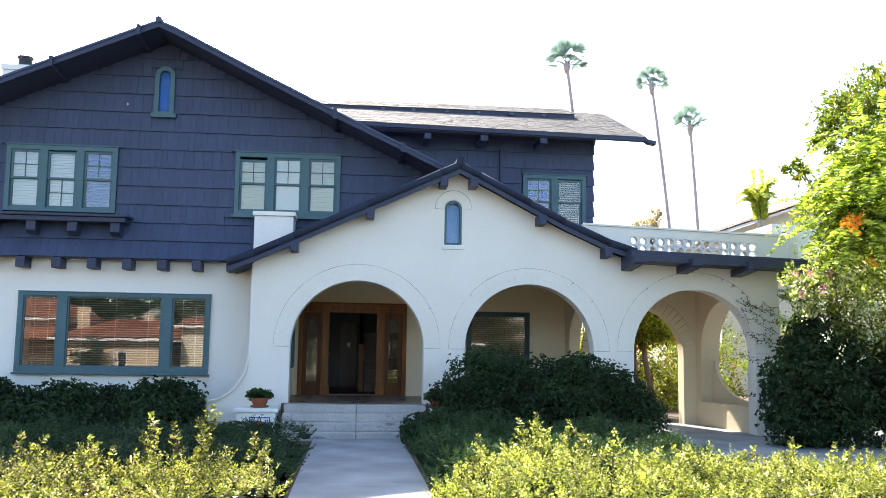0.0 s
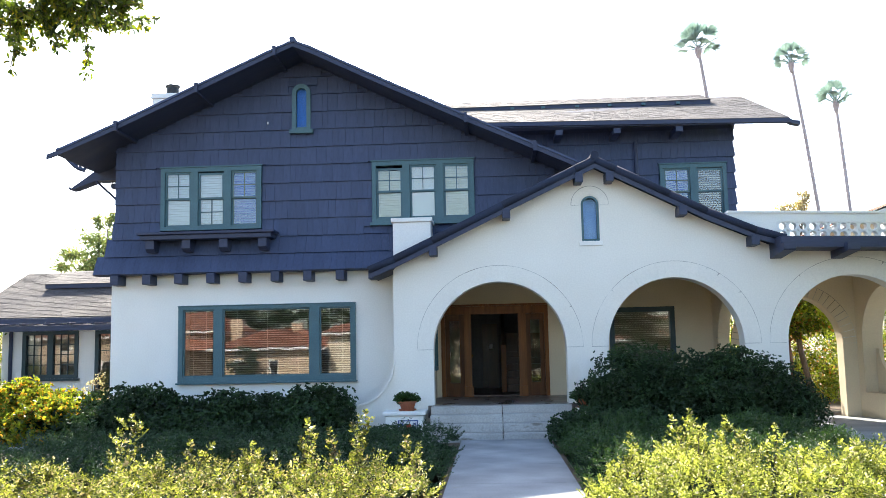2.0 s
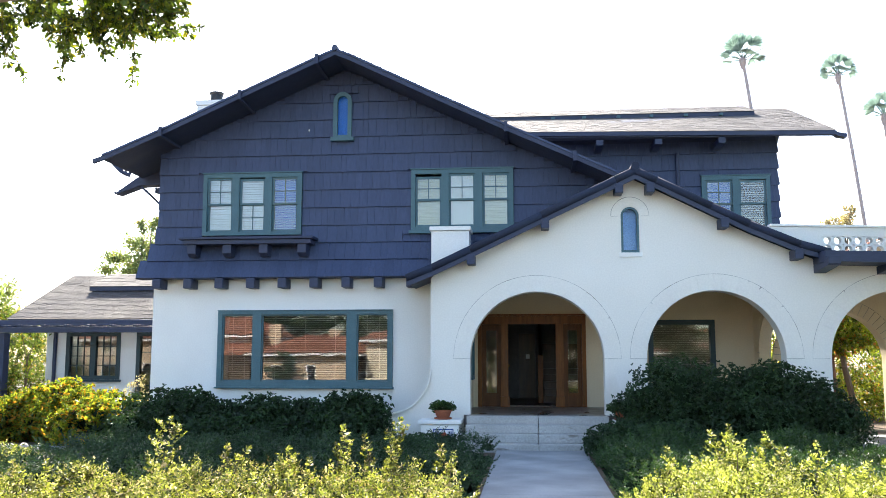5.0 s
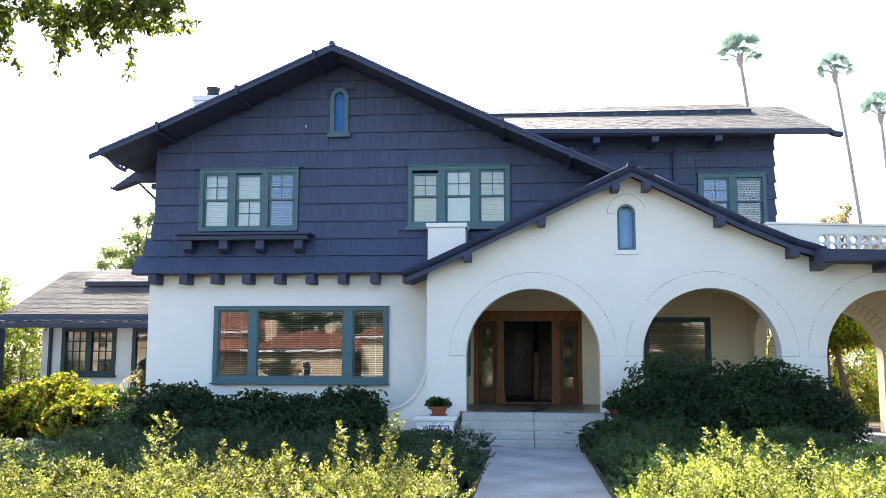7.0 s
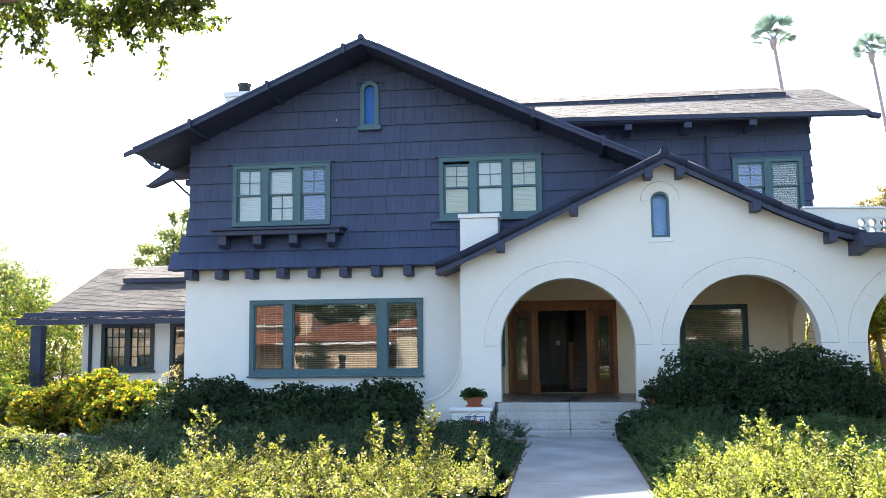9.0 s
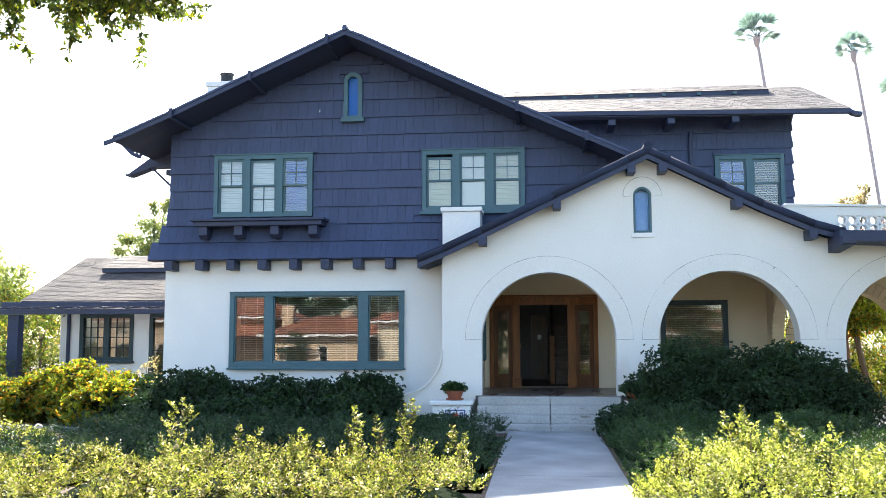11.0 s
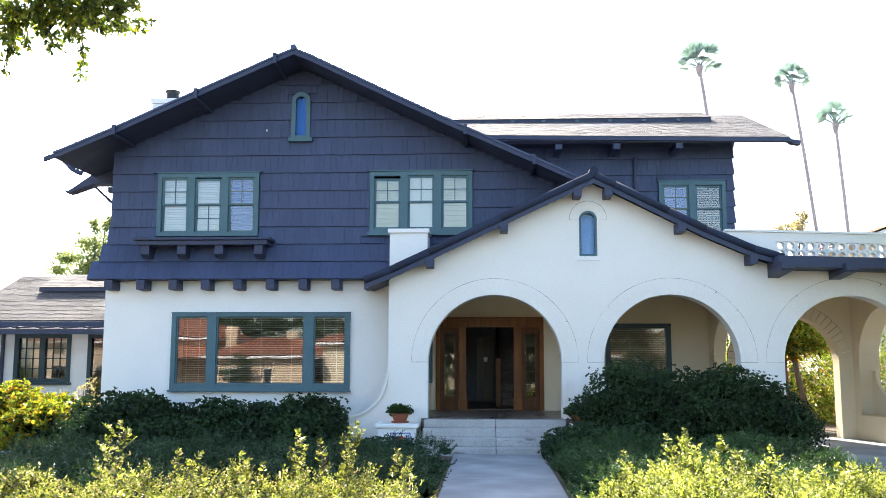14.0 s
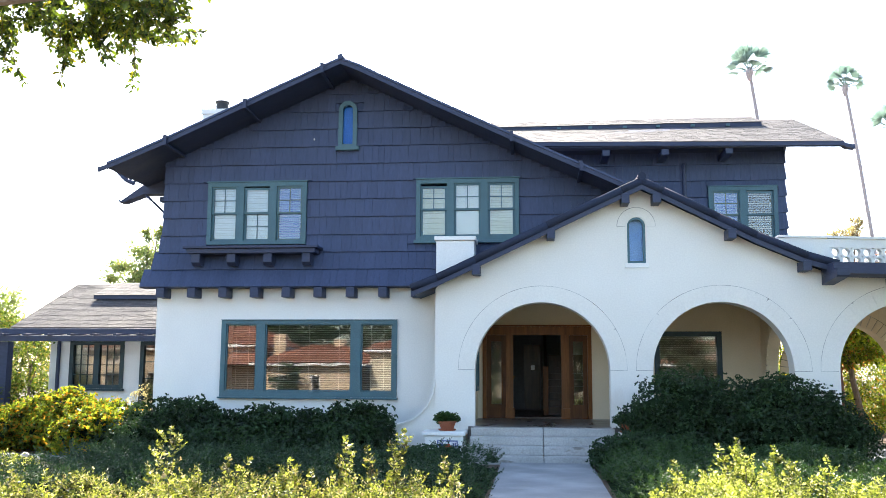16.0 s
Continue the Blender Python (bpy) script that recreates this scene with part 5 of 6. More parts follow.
    leaf_mesh("foliage", P[keep], D[keep] + rng.normal(size=D[keep].shape) * 0.2, S[keep], material, h, "", rng, ratio, blunt=True)
    return h


# ---- trees ----
def limb(bm, points, r0, r1, n=8):
    for k in range(len(points) - 1):
        f0, f1 = k / (len(points) - 1), (k + 1) / (len(points) - 1)
        cylinder(bm, points[k], points[k + 1], r0 + (r1 - r0) * f0, r0 + (r1 - r0) * f1, n)
    return bm


def tree(name, at, height, clear, clumps, material, label, leaf_size, per, seed, trunk_r=0.16, ratio=0.45, droop=0.0, category="tree", bark=None):
    """Tapered trunk, limbs to each clump, and clumps of leaves: (centre, radius) relative to the foot."""
    rng = np.random.default_rng(seed)
    t = thing(name, at, label, category)
    bm = bmesh.new()
    fork = Vector((0, 0, clear))
    limb(bm, [(0, 0, 0), (0.05, 0.03, clear * 0.5), fork, (0.02, 0.06, height * 0.8)], trunk_r, trunk_r * 0.3)
    for c, r in clumps:
        m = fork.lerp(Vector(c), 0.5) + Vector((rng.normal() * 0.15, rng.normal() * 0.15, 0.2))
        limb(bm, [fork, m, c], trunk_r * 0.45, trunk_r * 0.10, 6)
    part("trunk", bm, bark or BARK, t)
    pts, dirs = [], []
    for c, r in clumps:
        rr = (r, r, r * 0.75) if isinstance(r, (int, float)) else r
        n = int(per * (rr[0] * rr[2]))
        sub = rng.normal(size=(max(4, n // 60), 3))
        sub = sub / np.linalg.norm(sub, axis=1, keepdims=True) * rng.random((len(sub), 1)) ** 0.4
        which = rng.integers(0, len(sub), n)
        p = np.array(c) + (sub[which] + rng.normal(size=(n, 3)) * 0.17) * np.array(rr)
        pts.append(p)
        dirs.append(sub[which] * 0.6 + rng.normal(size=(n, 3)) * 0.6 + np.array([0, 0, -droop]))
    p, d = np.concatenate(pts), np.concatenate(dirs)
    leaf_mesh("crown", p, d, leaf_size * (0.6 + 0.8 * rng.random(len(p))), material, t, "", rng, ratio)
    return t


def garden_clump(at, r, h, material, label, seed):
    """A loose bush: stems and airy clumps that let the light through."""
    return tree("garden_bush", at, h, h * 0.25, [((0, 0, h * 0.8), r * 0.6), ((-r * 0.6, 0, h * 0.55), r * 0.7), ((r * 0.6, 0.2, h * 0.55), r * 0.7), ((0, -r * 0.4, h * 0.35), r * 0.8), ((-r * 0.5, 0, h * 0.2), r * 0.6), ((r * 0.5, 0, h * 0.2), r * 0.6)],
                material, label, 0.11, 1900, seed, 0.05, category="bush")


# sunlit hedges either side of the walk
def stray_shoots(x0, x1, y0, y1, n, seed):
    """Places, lengths and branchings of shoots that stand out of a hedge."""
    rng = random.Random(seed)
    return [(rng.uniform(x0, x1), rng.uniform(y0, y1), rng.uniform(0.22, 0.44), rng.choice((4, 6, 6, 8))) for _ in range(n)]


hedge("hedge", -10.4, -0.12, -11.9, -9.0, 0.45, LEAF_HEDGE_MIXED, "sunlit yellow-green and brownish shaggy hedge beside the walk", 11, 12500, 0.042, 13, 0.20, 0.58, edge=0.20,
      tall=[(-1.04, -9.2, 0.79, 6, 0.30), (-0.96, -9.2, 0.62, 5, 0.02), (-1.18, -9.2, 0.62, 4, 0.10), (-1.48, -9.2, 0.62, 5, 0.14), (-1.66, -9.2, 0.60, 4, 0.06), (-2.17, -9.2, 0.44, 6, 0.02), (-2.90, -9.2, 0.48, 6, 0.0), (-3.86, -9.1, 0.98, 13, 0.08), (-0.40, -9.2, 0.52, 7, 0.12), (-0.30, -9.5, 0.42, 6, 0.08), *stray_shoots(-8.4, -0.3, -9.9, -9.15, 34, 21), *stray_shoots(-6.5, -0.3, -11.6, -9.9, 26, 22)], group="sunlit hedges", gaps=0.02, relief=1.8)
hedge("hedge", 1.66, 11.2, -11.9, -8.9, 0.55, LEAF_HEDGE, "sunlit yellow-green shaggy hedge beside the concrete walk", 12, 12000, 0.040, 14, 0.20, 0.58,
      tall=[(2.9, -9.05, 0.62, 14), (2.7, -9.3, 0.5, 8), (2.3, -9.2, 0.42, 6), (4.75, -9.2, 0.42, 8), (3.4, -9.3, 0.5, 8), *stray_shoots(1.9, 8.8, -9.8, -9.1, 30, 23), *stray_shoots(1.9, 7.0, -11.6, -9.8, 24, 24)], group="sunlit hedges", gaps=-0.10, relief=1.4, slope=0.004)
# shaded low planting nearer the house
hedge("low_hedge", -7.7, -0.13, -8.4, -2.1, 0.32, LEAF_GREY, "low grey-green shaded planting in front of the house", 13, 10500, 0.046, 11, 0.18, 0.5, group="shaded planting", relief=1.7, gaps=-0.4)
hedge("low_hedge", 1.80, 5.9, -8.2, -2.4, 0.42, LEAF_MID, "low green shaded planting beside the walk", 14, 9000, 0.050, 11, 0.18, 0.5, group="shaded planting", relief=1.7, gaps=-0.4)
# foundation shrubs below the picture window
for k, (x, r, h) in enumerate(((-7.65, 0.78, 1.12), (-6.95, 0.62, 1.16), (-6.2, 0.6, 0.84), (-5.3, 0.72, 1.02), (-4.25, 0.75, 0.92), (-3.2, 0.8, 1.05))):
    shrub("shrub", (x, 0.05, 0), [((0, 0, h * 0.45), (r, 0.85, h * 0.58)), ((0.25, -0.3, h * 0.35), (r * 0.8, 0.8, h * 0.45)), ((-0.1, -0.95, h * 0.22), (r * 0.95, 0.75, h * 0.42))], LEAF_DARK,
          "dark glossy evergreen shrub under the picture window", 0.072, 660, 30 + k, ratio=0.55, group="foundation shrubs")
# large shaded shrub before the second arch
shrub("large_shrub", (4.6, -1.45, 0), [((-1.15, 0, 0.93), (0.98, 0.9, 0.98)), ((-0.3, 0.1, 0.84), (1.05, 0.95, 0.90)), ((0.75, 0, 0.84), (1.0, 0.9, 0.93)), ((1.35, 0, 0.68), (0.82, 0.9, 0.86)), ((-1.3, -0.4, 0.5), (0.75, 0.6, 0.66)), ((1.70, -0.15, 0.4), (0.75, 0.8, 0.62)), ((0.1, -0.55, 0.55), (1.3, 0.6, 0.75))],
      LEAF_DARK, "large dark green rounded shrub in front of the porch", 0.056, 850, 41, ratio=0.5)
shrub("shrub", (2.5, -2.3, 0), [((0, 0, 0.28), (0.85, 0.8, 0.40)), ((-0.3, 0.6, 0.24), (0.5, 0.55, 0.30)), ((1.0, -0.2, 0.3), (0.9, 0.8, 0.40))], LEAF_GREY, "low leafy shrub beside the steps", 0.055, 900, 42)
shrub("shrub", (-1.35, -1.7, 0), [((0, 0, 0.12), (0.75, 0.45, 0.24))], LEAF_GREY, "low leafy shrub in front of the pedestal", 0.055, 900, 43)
shrub("shrub", (-8.9, -4.9, 0), [((0, 0, 0.16), (1.1, 0.9, 0.34)), ((-0.9, 0.4, 0.18), (0.9, 0.8, 0.36))], LEAF_HEDGE, "sunlit pale shrub at the end of the planting", 0.05, 700, 44)
# yellow and orange bushes at the left flank
for k, (x, y, r, h) in enumerate(((-8.75, -0.5, 0.50, 0.92), (-9.0, 0.4, 0.62, 1.04), (-9.6, 0.3, 0.5, 1.10), (-10.1, 0.6, 0.55, 1.30), (-10.75, 0.4, 0.6, 1.06), (-11.3, 0.6, 0.42, 0.90))):
    shrub("bush", (x, y, 0), [((0, 0, h * 0.45), (r, 0.9, h * 0.58)), ((-0.4, -0.3, h * 0.4), (r * 0.7, 0.7, h * 0.5))], LEAF_YELLOW,
          "sunlit yellow-green bush with orange new leaves", 0.095, 460, 50 + k, ratio=0.55, group="sunlit bushes")
for k, (x, y, r, h) in enumerate(((-16.5, 4.8, 1.2, 1.9), (-18.6, 6.5, 1.6, 2.6), (-16.8, 2.2, 1.2, 1.4), (-20.5, 9.5, 2.0, 3.4), (-17.4, 9.5, 1.6, 3.0), (-18.8, 3.0, 1.3, 1.5), (-22.5, 7.0, 1.8, 2.6), (-13.2, 1.6, 0.9, 0.9), (-14.5, 2.4, 1.1, 1.2), (-15.6, 6.9, 0.9, 2.0))):
    garden_clump((x, y, 0), r, h, LEAF_YELLOW if k in (3, 5) else LEAF_LEFT, "loose sunlit bush beyond the pergola", 60 + k)
tree("garden_tree", (-15.1, 7.4, 0), 2.6, 0.5, [((0.3, 0, 1.9), 0.5), ((-0.5, 0, 2.1), 0.5), ((0.3, 0, 2.5), 0.45), ((-0.2, 0, 2.7), 0.5), ((0.2, 0, 1.2), 0.4)], LEAF_LEFT, "small forked garden tree beside the pergola", 0.10, 700, 58, 0.07)
tree("bush", (-9.5, 2.9, 0), 1.55, 0.5, [((0, 0, 1.30), 0.34), ((-0.5, 0, 1.05), 0.34), ((0.4, 0, 1.1), 0.3), ((0.1, 0, 0.8), 0.4)], LEAF_RUST, "thin twiggy bush with sparse rusty leaves", 0.07, 900, 59, 0.03, category="bush", bark=TWIG)
# rough pale stones edging the bed
rng = random.Random(66)
for k in range(9):
    stone = bmesh.new()
    lump(stone, (0, 0, 0.06), (0.11 * rng.uniform(0.8, 1.3), 0.10, 0.09 * rng.uniform(0.8, 1.2)), 200 + k, 0.35, 2)
    ob = part("edging_stone", stone, PALESTONE, None, smooth=True)
    ob.location = (-11.3 + 0.21 * k + rng.uniform(-0.03, 0.03), -2.0 + rng.uniform(-0.06, 0.06), 0.0)
    tagged(ob, "rough pale stone edging the flower bed", "stone", "edging stones")
# pots
for p, s in ((POT_A, 71), (POT_B, 72)):
    rng = np.random.default_rng(s)
    pts, d = blob_points(rng, 1800, (-0.02, 0, 0.22), (0.26, 0.22, 0.11), 0.9)
    leaf_mesh("plant", pts, d + np.array([0, 0, 0.6]), 0.036 * (0.6 + 0.8 * rng.random(len(pts))), LEAF_MID, p, "small leafy plant", rng, 0.7, blunt=True)


# feathery tree, flowering shrub and vine beyond the carport
def feathery_tree(at, clumps, label, seed, per=80):
    """A tree whose fern-like sprays stand out in layers."""
    rng = np.random.default_rng(seed)
    t = thing("feathery_tree", at, label, "tree")
    bm = limb(bmesh.new(), [(2.0, 2.0, 0), (1.9, 1.9, 1.6), (1.3, 1.1, 3.4), (0.7, 0.4, 4.6), (0.5, 0.1, 6.0)], 0.14, 0.04)
    pts, dirs, size = [], [], []
    for c, r in clumps:
        limb(bm, [(1.3, 1.1, 3.4), (0.65 + c[0] * 0.5, c[1] * 0.5 + 0.6, 3.5 + (c[2] - 3.5) * 0.7), c], 0.05, 0.015, 6)
        for k in range(int(per * r * r)):
            v = rng.normal(size=3)
            v /= np.linalg.norm(v)
            p = np.array(c) + v * r * np.array([1, 1, 0.75]) * rng.random() ** 0.35
            d = np.array([v[0], v[1], 0.3 * v[2] - 0.15]) + rng.normal(size=3) * 0.30
            d /= np.linalg.norm(d)
            side = np.cross(d, (0, 0, 1.0))
            side /= np.linalg.norm(side) + 1e-6
            ln = 0.55 + 0.40 * rng.random()
            for j in range(14):
                f = j / 14
                h = p + d * ln * f + np.array([0, 0, -0.45 * ln * f * f])
                for s in (-1, 1):
                    pts.append(h)
                    dirs.append(side * s + d * 0.35 + rng.normal(size=3) * 0.12)
                    size.append(0.18 * (0.55 + 0.45 * math.sin(math.pi * (0.15 + 0.8 * f))))
    part("trunk", bm, BARK, t)
    leaf_mesh("crown", np.array(pts), np.array(dirs), np.array(size), LEAF_BRIGHT, t, "", rng, 0.38)
    # Darker leaf colour in the middle stands in for shade between the sprays.
    inner = np.concatenate([np.array(c) + rng.normal(size=(int(1300 * r * r), 3)) * r * 0.42 + np.array([0, 0.15, -0.12 * r]) for c, r in clumps])
    leaf_mesh("inner_crown", inner, rng.normal(size=inner.shape), 0.12 * (0.6 + 0.7 * rng.random(len(inner))), LEAF_TREE, t, "inner leaves coloured darker for the shade within the crown", rng, 0.4)
    return t


feathery_tree((11.55, -3.2, 0), [((-1.30, 0, 4.30), 0.9), ((-1.45, 0.1, 5.0), 0.62), ((-0.85, -0.3, 5.05), 1.1), ((0.4, 0.3, 6.0), 1.2), ((-0.8, 0.2, 5.9), 0.75), ((1.3, 0, 5.0), 1.4), ((0.2, -0.5, 4.35), 1.0), ((1.5, 0.5, 6.55), 1.1), ((2.4, -0.2, 4.2), 1.2)],
              "tall feathery tree with bright green leaves beside the drive", 81)
tree("tree", (16.2, 5.5, 0), 9.5, 3.0, [((-1.5, 0, 8.4), 0.6), ((0.2, 0, 9.2), 1.5), ((-2.3, 0.2, 7.4), 0.4), ((1.2, 0, 7.6), 1.6), ((-0.4, 0, 6.9), 1.2)],
     LEAF_TREE, "dark green tree behind the carport", 0.17, 2600, 82, 0.2)
tree("flowering_shrub", (11.2, -1.5, 0), 3.8, 1.2, [((-0.9, 0, 3.2), 0.65), ((-0.3, -0.2, 3.7), 0.7), ((0.5, 0, 3.3), 0.9), ((-0.4, -0.2, 2.6), 0.75), ((1.2, -0.2, 2.6), 0.9), ((1.6, 0, 3.6), 0.9), ((0.4, -0.5, 2.1), 0.7), ((2.4, 0, 3.0), 0.9), ((-1.2, -0.1, 2.7), 0.5), ((2.2, -0.4, 2.1), 0.8), ((0.6, -1.3, 2.3), 0.6), ((1.3, -1.5, 1.8), 0.65), ((1.9, -1.5, 2.4), 0.6), ((2.2, -1.6, 1.4), 0.6), ((-0.3, -1.0, 2.9), 0.45), ((-1.7, -0.9, 3.25), 0.40), ((-1.45, -0.9, 2.85), 0.38), ((-1.0, -1.0, 3.6), 0.45)],
     LEAF_PALE, "tall arching shrub with small pale and pink flowers", 0.115, 3000, 83, 0.06, category="shrub")
shrub("vine_hedge", (11.3, -2.0, 0), [((-0.95, 0, 0.95), (1.45, 0.9, 1.3)), ((-1.5, -0.3, 0.4), (1.0, 0.7, 0.6)), ((0.8, 0, 0.85), (1.5, 0.9, 1.15)), ((-0.9, 0.3, 1.8), (0.8, 0.8, 0.9)), ((2.6, 0.2, 0.8), (1.5, 1.0, 1.1)), ((2.4, 0.5, 2.4), (1.3, 0.6, 0.9)), ((2.0, 1.4, 3.0), (1.5, 0.5, 1.2)), ((3.6, 1.0, 2.8), (1.3, 0.6, 1.3))], LEAF_DARK,
      "dense dark green hedge beside the carport", 0.070, 520, 84, ratio=0.52)
rng = np.random.default_rng(85)
for mat_, per_, lab, spots, spread_, size in (
        (PETAL_PINK, 16, "clusters of small pink flowers", [(9.34, -2.65, 3.45), (9.61, -2.65, 3.42), (9.89, -2.7, 3.15), (10.01, -2.7, 3.46), (9.5, -2.6, 3.05), (10.3, -2.8, 3.7)], 0.05, 0.06),
        (PETAL_WHITE, 6, "clusters of small white blossom and painted leaf glints", [(10.6 + rng.normal() * 0.7, -3.2 + rng.normal() * 0.15, 2.75 + rng.normal() * 0.45) for _ in range(90)], 0.06, 0.050),
        (PETAL_ORANGE, 14, "orange trumpet flowers", [(9.56, -4.1, 4.22), (9.66, -4.1, 4.30), (9.83, -4.1, 4.35), (9.74, -4.1, 4.18), (10.2, -3.8, 3.61), (10.9, -3.7, 3.0), (11.0, -3.9, 4.5)], 0.04, 0.09)):
    fl = thing("flowers", spots[0], lab + " on the tall shrub", "flowers")
    c = np.repeat(np.array(spots) - np.array(spots[0]), per_, axis=0)
    leaf_mesh("petals", c + rng.normal(size=c.shape) * spread_, rng.normal(size=c.shape), np.full(len(c), size), mat_, fl, "", rng, 0.8, kind="stuff")
vine = thing("vine", (9.9, -0.03, 1.6), "thin leafy vine climbing the stucco pier", "vine")
V = []
for k in range(7):
    p, bm = Vector((0.35, -0.05, 0.1 + 0.2 * k)), bmesh.new()
    for j in range(9):
        q = p + Vector((-0.10 + rng.normal() * 0.04, 0, 0.02 + rng.normal() * 0.05))
        cylinder(bm, p, q, 0.006, n=4)
        V += [tuple(q)] * 4
        p = q
    part("stem", bm, TWIG, vine)
V = np.array(V) + rng.normal(size=(len(V), 3)) * np.array([0.04, 0.015, 0.04])
leaf_mesh("foliage", V, rng.normal(size=V.shape) + np.array([0, -0.6, 0]), np.full(len(V), 0.06), LEAF_DARK, vine, "", rng)

# green seen through the carport's arches
for k, (x, y, r, h) in enumerate(((8.4, 9.4, 1.2, 2.0), (10.2, 9.6, 1.3, 2.2), (12.0, 9.0, 1.3, 2.3), (13.6, 5.2, 1.3, 3.0), (14.2, 2.8, 1.2, 2.8), (6.8, 10.8, 1.3, 2.8), (9.0, 12.5, 1.8, 4.2), (12.2, 12.0, 1.8, 4.4), (15.4, 6.6, 1.6, 4.0))):
    tree("garden_shrub", (x, y, 0), h, h * 0.3, [((0, 0, h * 0.8), r * 0.7), ((-r * 0.6, 0, h * 0.55), r * 0.75), ((r * 0.6, 0.2, h * 0.55), r * 0.75), ((0, -r * 0.4, h * 0.3), r * 0.8), ((-0.3, 0, 0.3), r * 0.7), ((0.5, 0, 0.35), r * 0.7)],
         LEAF_GARDEN if k in (0, 1, 2, 5) else LEAF_TREE, "sunlit garden shrub behind the carport", 0.10, 1500, 90 + k, 0.05, category="shrub")
for k, (x, lean, r, c) in enumerate(((9.80, -0.32, 0.11, (9.45, 2.55)), (9.25, -0.10, 0.10, (8.7, 2.4)))):
    t = thing("garden_tree", (x, 7.0, 0), "small garden tree with a slanting reddish trunk behind the carport", "tree", "garden trees")
    part("trunk", limb(bmesh.new(), [(0, 0, 0), (lean * 0.35, 0, 0.6), (lean, 0, 1.64), (lean * 1.3, 0, 2.6), (lean * 1.3, 0.1, 3.4)], r, 0.05), REDBARK if k else BARK, t)
    rng = np.random.default_rng(95 + k)
    pts, dirs = [], []
    for a, b, q in ((0, 0, 0.7), (-0.5, 0.5, 0.6), (0.6, 0.5, 0.6), (0.1, 0.9, 0.7), (0.7, -0.1, 0.45), (-0.6, -0.2, 0.45)):
        pp, dd = blob_points(rng, 620, (c[0] - x + a, 0, c[1] + b), (q, q, q * 0.8), 0.8)
        pts.append(pp)
        dirs.append(dd + rng.normal(size=dd.shape) * 0.7 + np.array([0, 0, -0.3]))
    leaf_mesh("crown", np.concatenate(pts), np.concatenate(dirs), 0.14 * (0.6 + 0.6 * rng.random(620 * 6)), LEAF_GARDEN, t, "", rng, 0.55)

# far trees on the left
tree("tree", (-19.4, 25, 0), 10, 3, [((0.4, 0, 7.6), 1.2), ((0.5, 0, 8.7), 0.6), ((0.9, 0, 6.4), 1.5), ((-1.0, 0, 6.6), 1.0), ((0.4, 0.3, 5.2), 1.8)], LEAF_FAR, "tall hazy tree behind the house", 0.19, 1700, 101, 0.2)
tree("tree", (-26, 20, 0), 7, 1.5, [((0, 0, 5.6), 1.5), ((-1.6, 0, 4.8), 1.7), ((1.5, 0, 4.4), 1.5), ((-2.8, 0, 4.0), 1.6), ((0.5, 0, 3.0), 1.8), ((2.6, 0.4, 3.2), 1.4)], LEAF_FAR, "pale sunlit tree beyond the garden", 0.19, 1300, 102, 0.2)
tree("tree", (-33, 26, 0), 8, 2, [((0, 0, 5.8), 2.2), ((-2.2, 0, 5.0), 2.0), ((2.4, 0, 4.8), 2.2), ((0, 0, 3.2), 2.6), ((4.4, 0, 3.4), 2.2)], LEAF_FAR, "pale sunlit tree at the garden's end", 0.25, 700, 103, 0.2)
tree("tree", (-20.5, 14, 0), 4.6, 1.0, [((0, 0, 3.4), 1.3), ((-1.2, 0, 2.6), 1.4), ((1.2, 0, 2.8), 1.2), ((2.2, 0, 2.0), 1.1)], LEAF_LEFT, "small sunlit tree beyond the pergola", 0.15, 1300, 104, 0.1)
# garden trees across the street, seen in the window's reflection
# Trees at x -1.5 and 3.6 are added to darken the door's reflection.
for k, (x, y, h) in enumerate(((-21, -63, 10), (-12, -64, 11), (-30, -65, 12), (-5, -64, 10), (-16.5, -62, 9), (-25.5, -64, 10), (-36, -66, 11), (2, -65, 11), (-17.6, -44.0, 3.2), (-1.5, -40.5, 6), (3.6, -41, 7), (11.5, -40, 7), (9.2, -39, 7.5), (13.4, -39.4, 7.2), (16.5, -41, 8), (22, -42, 7))):
    tree("street_tree", (x, y, -0.8), h, h * 0.3, [((0, 0, h * 0.8), h * 0.22), ((-h * 0.2, 0, h * 0.62), h * 0.24), ((h * 0.2, 0, h * 0.60), h * 0.24), ((0, 0.5, h * 0.45), h * 0.25), ((-h * 0.1, 0.6, h * 0.3), h * 0.2)], LEAF_DARK, "leafy tree across the street", 0.4, 150, 110 + k, 0.15)

# leafy bough hanging into view near the camera
bough = thing("street_tree", (-3.95, -13.5, 0), "street tree whose leafy bough hangs overhead", "tree")
rng = np.random.default_rng(120)
tw, pts, dirs = bmesh.new(), [], []


def sprig(p, way, ln, n, sag=0.5):
    """A thin stem with leaves along it, alternately to either side."""
    steps = max(3, int(ln / 0.05))
    for j in range(steps):
        q = p + way * (ln / steps)
        cylinder(tw, p, q, 0.0032, n=4)
        for i in range(max(1, round(n / steps))):
            pts.append(tuple(p.lerp(q, rng.random()) + Vector(rng.normal(size=3) * 0.008)))
            dirs.append(tuple(Vector(rng.normal(size=3)) * 0.75 + way * 0.6 + Vector((0, 0, -0.25))))
        way = (way + Vector((rng.normal() * 0.16, rng.normal() * 0.16, -sag * 0.12))).normalized()
        p = q


